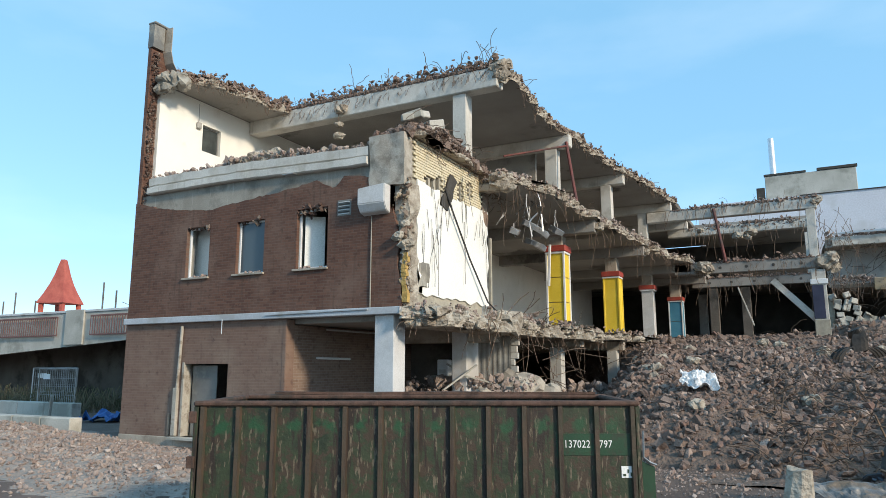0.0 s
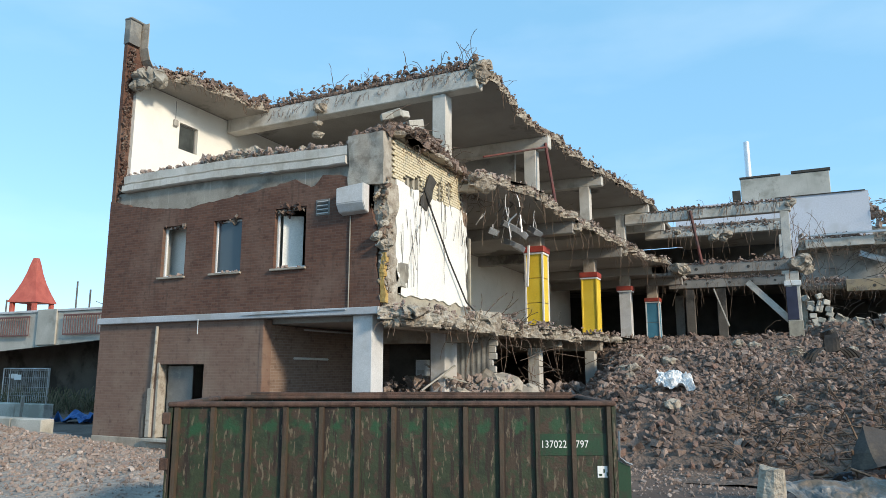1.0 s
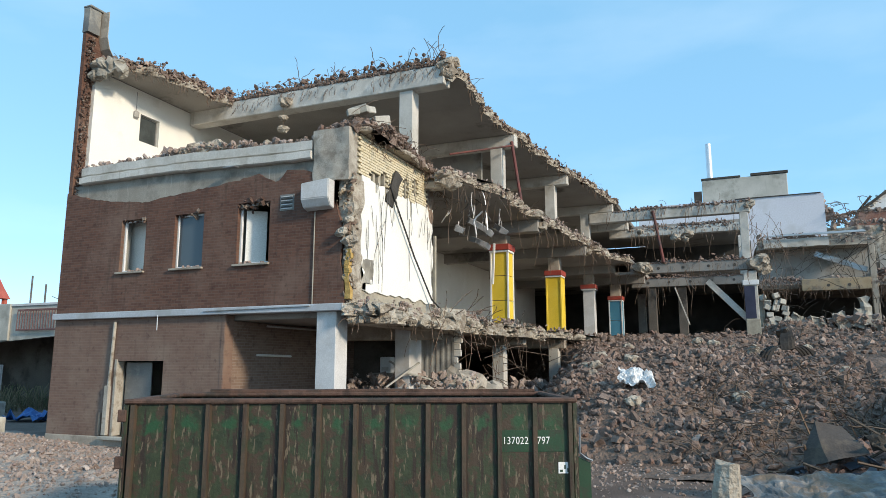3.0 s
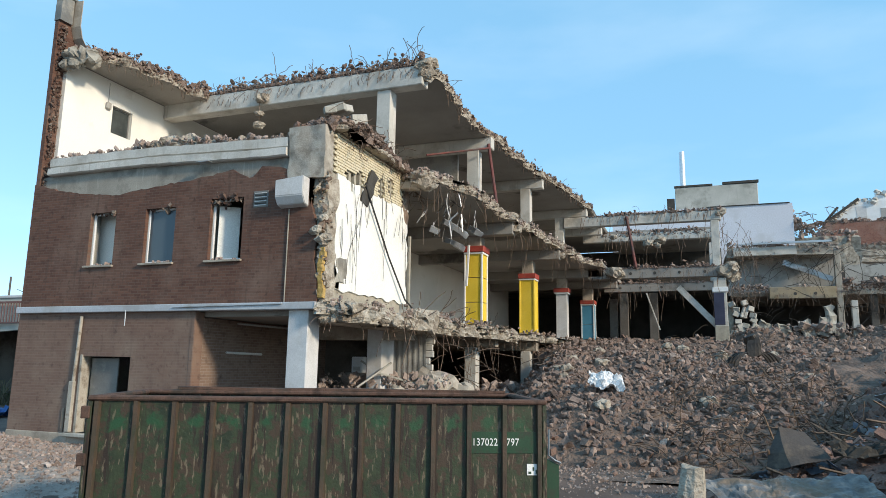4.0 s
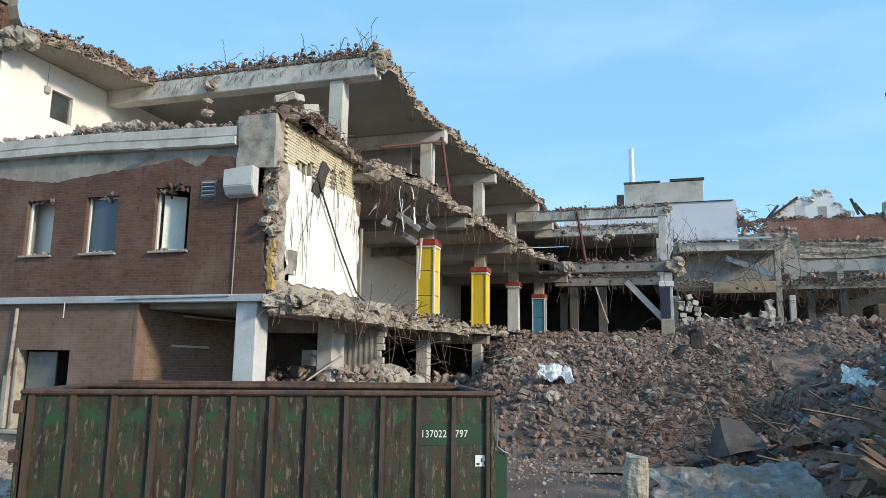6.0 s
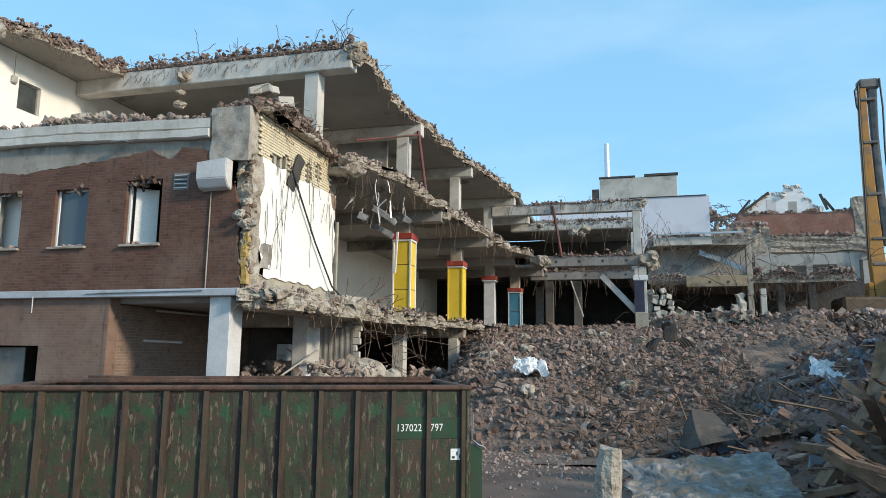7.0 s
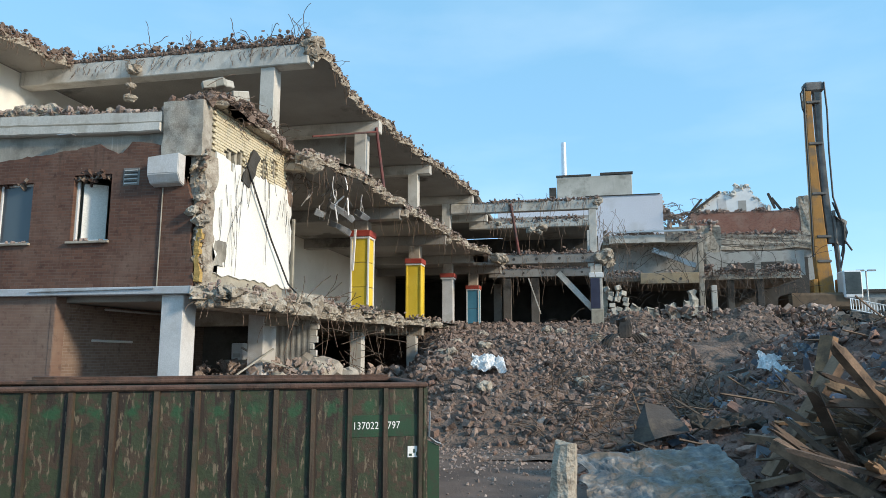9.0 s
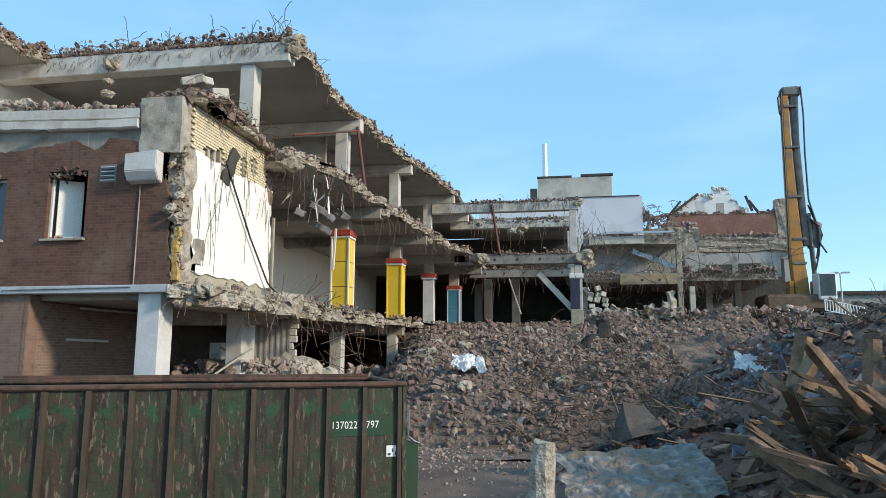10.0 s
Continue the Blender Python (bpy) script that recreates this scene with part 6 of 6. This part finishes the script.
rods("hose", [[(-0.5, -0.4, 17.8), (-0.6, -0.45, 15), (-0.62, -0.45, 12), (-0.7, -0.45, 8), (-0.75, -0.4, 5)], [(0.9, -0.4, 18.2), (0.95, -0.45, 16), (0.85, -0.45, 13), (0.85, -0.45, 9.4), (1.35, -0.5, 7.2), (1.3, -0.4, 5.4), (1.0, -0.4, 4.2)], [(-0.45, -0.4, 17.9), (-0.75, -0.4, 17.4), (-0.7, -0.4, 16.2), (-0.5, -0.4, 15.7)], [(0.8, -0.4, 9.0), (1.5, -0.4, 6.8), (1.1, -0.4, 5.0)], [(0.8, -0.5, 8.0), (1.4, -0.5, 7.4), (1.35, -0.5, 6.2), (1.8, -0.5, 5.4)]], 0.07, CABLE, digger, sides=5)
box("tool_coupler", 0.2, 0.85, -0.4, 0.4, 6.0, 7.8, MACHINE_GREY, digger, "grey tool coupler folded against the boom", m=Matrix.Rotation(radians(6), 4, "Y"), cuts=3, rough=0.2)
box("boom_head", -0.45, 0.95, -0.4, 0.4, 17.5, 18.3, MACHINE_GREY, digger, "boom head joint", bevel=0.15)
body = box("upper_body", -2.9, 1.9, -1.5, 1.5, 1.15, 2.35, MACHINE_BROWN, digger, "dusty machine body with counterweight", bevel=0.2)
cab = box("cab", 0.65, 1.85, -1.7, -0.4, 1.9, 3.85, WHITE_METAL, digger, "operator's cab", bevel=0.1)
box("cab_window", 0.74, 1.76, -1.725, -1.705, 2.2, 3.74, GLASS_OPAQUE, cab)
for y in (-1.9, 1.1):
    bm = bmesh.new()
    add_box(bm, -3.1, 2.6, y, y + 0.8, -0.35, 1.0, bevel=0.4)
    track = part("track", bm, MACHINE_GREY, digger)
    for x in (-2.5, -1.0, 0.5, 2.0):
        bm = bmesh.new()
        bmesh.ops.create_cone(bm, cap_ends=True, segments=16, radius1=0.45, radius2=0.4, depth=0.1, matrix=pose(x, y - 0.04, 0.35, 90, 0, 0))
        part("track_wheel", bm, SHEET_DARK, track)

# ---- beyond the building: raised deck, fences, little tower ----
deck = thing("raised_parking_deck", "raised concrete deck with pale parapet and railings", "bridge")
bm = bmesh.new()
ring = [(-70.0, 2.0), (-42.0, 3.3), (-28.0, 4.15), (-22.0, 4.5), (-22.0, 6.05), (-70.0, 6.05)]
a, b = ([bm.verts.new((x, y, z)) for x, z in ring] for y in (14.0, 14.35))
bm.faces.new(a), bm.faces.new(b)
for i in range(6):
    bm.faces.new((a[i], a[(i + 1) % 6], b[(i + 1) % 6], b[i]))
part("parapet", bm, PALE_CONCRETE, deck, "pale concrete parapet with a sloping lower edge")
box("deck_slab", -70.0, -22.0, 14.36, 30.0, 5.2, 5.5, CONCRETE, deck, bevel=0.03)
box("coping", -70.0, -22.0, 13.92, 14.4, 6.06, 6.22, GREY_PAINT, deck, bevel=0.02)
# stained wall, its colour also darkened for the deck's shade
box("support_wall", -70.0, -22.0, 19.0, 19.4, 0.0, 5.19, STAINED_SHADE, deck, "stained concrete wall under the deck, darkened for its shade", bevel=0.02)
box("pier", -34.3, -32.4, 13.86, 13.99, 3.9, 6.24, PALE_CONCRETE, deck, "paler concrete panel", bevel=0.02)
for x0, x1 in ((-41.6, -35.0), (-31.6, -28.0), (-27.6, -24.0)):
    fence = box("rail_frame", x0, x1, 13.78, 13.84, 5.72, 5.84, RAIL_RED, deck, "brown-red steel railing")
    box("rail", x0, x1, 13.78, 13.84, 4.5, 4.6, RAIL_RED, fence)
    n = int((x1 - x0) / 0.24)
    for k in range(n + 1):
        x = x0 + (x1 - x0 - 0.06) * k / n
        box("baluster", x, x + 0.06, 13.79, 13.83, 4.6, 5.72, RAIL_RED, fence, bevel=0.008)
for x, h in ((-40.6, 7.8), (-42.0, 7.2), (-31.0, 8.0), (-29.7, 7.4), (-38.2, 7.1)):
    rods("pole", [[(x, 14.15, 6.2), (x, 14.15, h)]], 0.06, MACHINE_GREY, deck, sides=6)

tower = thing("pointed_red_tower", "small open turret with a steep red tiled roof", "turret", at=pose(-37.6, 15.6, 5.4, 0, 0, 18))
bm = bmesh.new()
prof = [(1.55, 1.55), (1.5, 1.65), (1.12, 2.3), (0.78, 3.0), (0.52, 3.7), (0.36, 4.3), (0.2, 4.8)]
rows = [[bm.verts.new((r * math.cos(a), r * math.sin(a), z)) for a in (math.pi / 4 + math.pi / 2 * k for k in range(4))] for r, z in prof]
for a, b in zip(rows, rows[1:]):
    for i in range(4):
        bm.faces.new((a[i], a[(i + 1) % 4], b[(i + 1) % 4], b[i]))
bm.faces.new(rows[0]), bm.faces.new(rows[-1])
part("roof", bm, ROOF_RED, tower, "steep flared red roof")
for sx in (-1, 1):
    for sy in (-1, 1):
        box("leg", sx * 0.85 - 0.13, sx * 0.85 + 0.13, sy * 0.85 - 0.13, sy * 0.85 + 0.13, 0.0, 1.6, ROOF_RED, tower)

for x0, y, rz in ((-24.3, 6.0, -2.0), (-28.6, 8.4, 12.0)):
    fence = thing("site_fence_panel", "galvanised wire mesh site fence panel", "fence", at=pose(x0, y, 0, 0, 0, rz), group="site fence panels")
    rods("tube_frame", [[(0, 0, 0.05), (0, 0, 2.4)], [(3.0, 0, 0.05), (3.0, 0, 2.4)], [(0, 0, 2.38), (3.0, 0, 2.38)], [(0, 0, 0.3), (3.0, 0, 0.3)]], 0.035, ZINC, fence, sides=6)
    rods("wire_mesh", [[(0.15 * k, 0, 0.3), (0.15 * k, 0, 2.38)] for k in range(1, 20)] + [[(0, 0, 0.3 + 0.4 * k), (3.0, 0, 0.3 + 0.4 * k)] for k in range(1, 6)], 0.008, ZINC, fence, sides=3)
    box("sign_plate", 0.4, 0.95, -0.05, -0.03, 1.85, 2.1, WHITE_METAL, fence)
    box("fence_foot", -0.3, 0.3, -0.12, 0.12, 0.0, 0.13, CONCRETE, fence)
for k in range(5):
    tagged(box("concrete_block", -30.9 + 2.1 * k, -28.84 + 2.1 * k, 5.2, 5.7, -0.05, 0.78, PALE_CONCRETE, bevel=0.03), "pale concrete barrier block", "barrier block", "row of concrete blocks")
for k in range(3):
    tagged(box("concrete_block", -18.4 + 1.7 * k, -16.74 + 1.7 * k, 0.2, 0.7, -0.05, 0.66, PALE_CONCRETE, bevel=0.03), "low pale concrete edge block half buried in rubble", "barrier block", "row of concrete blocks")
drape("blue_tarpaulin", 12, 10, 2.0, 1.4, BLUE_TARP, pose(-18.4, 5.5, 0.02, 0, 0, 10), 0.35, 2.7, "crumpled blue tarpaulin on the ground", "tarpaulin")
for x, y in ((-20.6, 4.2), (-21.4, 4.8)):
    post = thing("leaning_post", "leaning pale wooden post", "post", at=pose(x, y, 0, 4, 10, 0))
    rods("stake", [[(0, 0, 0), (0, 0, 1.2)]], 0.05, PALE_CONCRETE, post, sides=6)
gen = np.random.default_rng(97)
blades = []
for _ in range(1500):
    x, y = gen.uniform(-40, -24), gen.uniform(7.0, 13.0)
    blades.append(wriggle((x, y, 0), (gen.normal() * 0.3, gen.normal() * 0.3, 1), gen.uniform(0.4, 1.5), gen, 0.03, 0.25, 4))
weeds = rods("dry_weeds", blades, 0.022, WEED, sides=3)
tagged(weeds, "tangle of dry weeds and brambles under the deck", "weeds", kind="stuff")


def bare_tree(x, y, z, height, seed, label):
    """A leafless tree: a tapered trunk, limbs and many twigs."""
    r = np.random.default_rng(seed)
    tree = thing("bare_tree", label, "tree", at=pose(x, y, z))
    trunk, limbs, twigs = [], [], []
    trunk.append(wriggle((0, 0, 0), (0, 0, 1), height * 0.5, r, -0.02, 0.06, 6))
    for _ in range(9):
        p = trunk[0][int(r.integers(2, 7))]
        limb = wriggle(p, (r.normal(), r.normal(), 1.1), height * r.uniform(0.3, 0.5), r, -0.03, 0.16, 7)
        limbs.append(limb)
        for _ in range(14):
            q = limb[int(r.integers(2, 8))]
            twigs.append(wriggle(q, (r.normal(), r.normal(), 0.8), height * r.uniform(0.1, 0.25), r, -0.02, 0.2, 5))
    rods("trunk", trunk, height * 0.018, BARK, tree, sides=7)
    rods("limb", limbs, height * 0.007, BARK, tree, sides=5)
    rods("twigs", twigs, height * 0.0025, BARK, tree, sides=3)["kind"] = "stuff"


bare_tree(-34, 24, 0, 10.5, 5, "leafless tree behind the raised deck")
for k in range(9):
    bare_tree(60 + 9 * k, 96 + 5 * (k % 3), 0, 15 + 3 * (k % 2), 20 + k, "leafless tree beyond the site")
for x0, x1, h in ((56, 90, 12.0), (95, 150, 10.5)):
    shed = thing("distant_shed", "low grey building beyond the site", "building")
    box("wall", x0, x1, 110, 125, 0, h, INTERIOR, shed)
    box("roof", x0 - 0.5, x1 + 0.5, 109.5, 125.5, h, h + 0.6, SHEET_DARK, shed)
lamp = thing("street_lamp", "double-armed street lamp on a thin mast", "street lamp", at=pose(42.6, 70.0, 0))
rods("mast", [[(0, 0, 0), (0, 0, 11.5)]], 0.09, ZINC, lamp, sides=8)
for s in (-1, 1):
    box("lamp_head", s * 0.6 - 0.45, s * 0.6 + 0.45, -0.15, 0.15, 11.45, 11.65, ZINC, lamp, bevel=0.05)

# ---- hanging pieces, pipes and cables ----
for x, z, s in ((-5.4, 11.72, 0.3), (-5.38, 11.28, 0.36), (-5.3, 12.35, 0.42)):
    lumps("dangling_lump", [(x, 4.85, z)], [s], CONCRETE_RAW, house, x + z)
rods("dangling_bar", [[(-5.45, 4.86, 12.6), (-5.4, 4.84, 11.9), (-5.37, 4.85, 11.3)]], 0.012, REBAR, house)
gen = np.random.default_rng(111)
rods("long_rebar", [wriggle((gen.uniform(-7, 1.3), 5.05, 13.0), (gen.normal() * 0.6, -0.2, 1), gen.uniform(0.5, 1.25), gen, 0.16, 0.42, 10) for _ in range(30)] + [wriggle((gen.uniform(0.6, 1.3), 5.1, 13.1), (gen.normal() * 0.6, -0.2, 1.2), gen.uniform(0.7, 1.3), gen, 0.12, 0.35, 10) for _ in range(7)], 0.012, REBAR, house)["kind"] = "stuff"
rods("wall_cable", [[(-10.08, 2.2, 12.5), (-10.08, 2.21, 11.75)]], 0.008, CABLE, house)
box("junction_box", -10.11, -10.0, 2.1, 2.32, 11.5, 11.76, INTERIOR, house, "small grey box hanging on the white wall", bevel=0.03)
rods("red_prop", [[(1.35, 12.6, 12.3), (1.9, 12.3, 8.9)]], 0.07, RED_OXIDE, house, "red oxide steel prop", sides=8)
rods("red_pipe", [[(-0.6, 10.0, 11.2), (1.4, 12.4, 12.05)]], 0.045, RED_OXIDE, house, "red oxide pipe", sides=8)
rods("red_prop", [[(5.9, 27.9, 11.9), (6.4, 27.9, 8.6)]], 0.09, RED_OXIDE, wing, "red oxide steel prop", sides=8)
rods("hanging_cable", [[(0.52, 2.3, 7.9), (0.56, 2.7, 7.3), (0.56, 4.0, 5.9), (0.62, 5.3, 4.6), (0.8, 5.9, 4.2)]], 0.03, CABLE, house, "black cable down the white wall", sides=5)
gen = np.random.default_rng(101)
wires = []
for _ in range(26):
    y = gen.uniform(0.7, 5.6)
    wires.append(wriggle((0.5, y, gen.uniform(6.2, 8.6)), (0.02, gen.normal() * 0.3, -1), gen.uniform(0.6, 2.6), gen, 0.15, 0.09, 9))
rods("thin_wire", wires, 0.008, CABLE, house)["kind"] = "stuff"
box("hanging_duct", -0.2, 0.2, -0.03, 0.03, -0.55, 0.55, SHEET_DARK, house, "torn dark sheet hanging on the wall", m=pose(0.53, 2.6, 7.8, 4, 24, 82), cuts=8, rough=0.09)
box("bare_patch", -0.03, 0.02, 0.8, 1.35, 4.7, 5.4, RENDERED, house, "patch of bare concrete where plaster fell off", m=pose(0.45, 0, 0, 0, 0, 0), cuts=14, rough=0.1)
box("torn_frame", 0.42, 0.52, 5.85, 5.95, 4.3, 6.9, MORTAR, house)
for k in range(26):
    x, y, z = gen.uniform(0.5, 2.2), gen.uniform(5.8, 9.6), gen.uniform(7.3, 8.5)
    ln = gen.uniform(0.3, 1.1)
    rods("hanging_rail", [wriggle((x, y, z + ln / 2), (gen.normal() * 0.35, gen.normal() * 0.35, -1), ln, gen, 0.05, 0.22, 4)], gen.uniform(0.014, 0.03), (ZINC, GREY_PAINT, MACHINE_GREY)[k % 3], house, "torn ceiling rail hanging down")
for x, y, z, a in ((0.9, 7.2, 7.35, 12), (1.5, 7.8, 7.5, -28), (1.9, 9.0, 7.6, 20), (1.2, 8.6, 7.05, -8)):
    bm = bmesh.new()
    add_box(bm, -0.16, 0.16, -0.55, 0.55, -0.09, 0.09, pose(x, y, z, a, 25, a * 2), cuts=3, rough=0.08)
    part("crushed_duct", bm, ZINC, house, "crushed galvanised duct hanging from the ceiling")
box("hanging_light", -0.05, 0.05, -0.04, 0.04, -0.9, 0.9, WHITE_METAL, house, "loose fluorescent batten hanging by the yellow column", m=pose(0.55, 12.2, 6.75, 0, 3, 0))
wires = []
for _ in range(26):
    p, o = along(edge2, gen)
    wires.append(wriggle((p[0] - 0.6 * gen.random(), p[1], 8.64), (gen.normal() * 0.2, gen.normal() * 0.2, -1), gen.uniform(0.4, 2.4), gen, 0.2, 0.14, 8))
for _ in range(20):
    p, o = along(edge1, gen)
    wires.append(wriggle((p[0], p[1], 3.7), (gen.normal() * 0.2, gen.normal() * 0.2, -1), gen.uniform(0.4, 2.0), gen, 0.2, 0.14, 8))
rods("hanging_wire", wires, 0.008, REBAR, house)["kind"] = "stuff"
# ground-floor clutter behind the container
gen = np.random.default_rng(103)
cs, ss = [], []
for _ in range(2200):
    x, y = gen.uniform(-2.6, 2.2), gen.uniform(2.5, 7.2)
    s = 0.04 + 0.3 * gen.random() ** 4
    cs.append((x, y, 0.15 + 1.95 * gen.random() * smooth((y - 2.0) / 3.5))), ss.append(s)
for _ in range(700):
    x, y = gen.uniform(-1.5, 3), gen.uniform(7.5, 20)
    s = 0.08 + 0.4 * gen.random() ** 3
    cs.append((x, y, gen.uniform(0.2, 1.6))), ss.append(s)
tagged(chunks("indoor_rubble", cs, ss, RUBBLE_PALE, seed=104), "pale rubble filling the open ground floor", "rubble", kind="stuff")
lumps("fallen_slab_piece", [(1.35, 5.9, 1.75), (2.0, 6.8, 1.5), (0.9, 4.2, 1.55)], [1.15, 0.8, 0.5], CONCRETE, house, 57)
for x, y, z, a in ((-0.6, 5.9, 2.2, 30), (-0.1, 4.6, 2.1, -35), (0.4, 5.2, 2.0, 15)):
    box("loose_plank", -0.7, 0.7, -0.05, 0.05, -0.03, 0.03, PALE_CONCRETE, house, "pale loose plank in the ground floor", m=pose(x, y, z, 0, a, 40))
bm = bmesh.new()
rows = []
for k in range(40):
    x = -1.3 + 0.052 * k
    y = 7.0 if k // 2 % 2 else 7.014
    rows.append([bm.verts.new(p) for p in ((x, y, 0.0), (x, y, 3.7), (x, y + 0.1, 3.7), (x, y + 0.1, 0.0))])
for a, b in zip(rows, rows[1:]):
    for i in range(4):
        bm.faces.new((a[i], a[(i + 1) % 4], b[(i + 1) % 4], b[i]))
bm.faces.new(rows[0]), bm.faces.new(rows[-1])
partition = part("corrugated_wall", bm, INTERIOR, house, "grey corrugated partition")
for k in range(13):
    w = 0.1 + 0.26 * gen.random()
    box("block", 0.73, 0.75 + w, 7.0, 7.12, 0.6 + 0.235 * k, 0.82 + 0.235 * k, PAINTED, partition, bevel=0.015)
bars = [wriggle((gen.uniform(0.5, 2.2), gen.uniform(6.5, 12), gen.uniform(1.2, 3.2)), (gen.normal(), gen.normal(), gen.normal() * 0.4), gen.uniform(0.6, 2.0), gen, 0.03, 0.1) for _ in range(30)]
bars += [wriggle((gen.uniform(1.3, 1.7), gen.uniform(2.5, 11), gen.uniform(3.6, 4.3)), (gen.normal() * 0.3, gen.normal() * 0.3, -1.0), gen.uniform(0.5, 1.7), gen, 0.03, 0.12) for _ in range(14)]
bars += [wriggle((gen.uniform(1.2, 1.8), gen.uniform(4.5, 9), gen.uniform(3.8, 4.2)), (0.6, gen.normal() * 0.5, gen.uniform(0.1, 1.0)), gen.uniform(0.5, 1.4), gen, 0.03, 0.25) for _ in range(14)]
rods("tangled_bar", bars, 0.012, REBAR, house)["kind"] = "stuff"

# yellow bricks of the side wall, each its own piece
me = bpy.data.meshes.new("yellow_brick")
bm = bmesh.new()
add_box(bm, 0.0, 0.06, 0.0, 0.235, 0.0, 0.072, bevel=0.006)
bm.to_mesh(me)
bm.free()
me.materials.append(YELLOW_BRICK)
gen = np.random.default_rng(5)
for r in range(17):
    for c in range(21):
        y = 0.46 + 0.247 * c + (0.12 if r % 2 else 0)
        z = 7.62 + 0.084 * r
        low = 7.72 + 0.14 * wobble(y, 0, 0.5, 1.0)
        top = 8.99
        if z < low or z + 0.07 > top or y > 5.1 or any(a - 0.2 < y < b - 0.03 and c - 0.05 < z < d for a, b, c, d in POCKETS):
            continue
        ob = new("brick", me)
        ob.parent = house
        ob.matrix_basis = pose(0.402 + gen.uniform(0, 0.012), y, z)
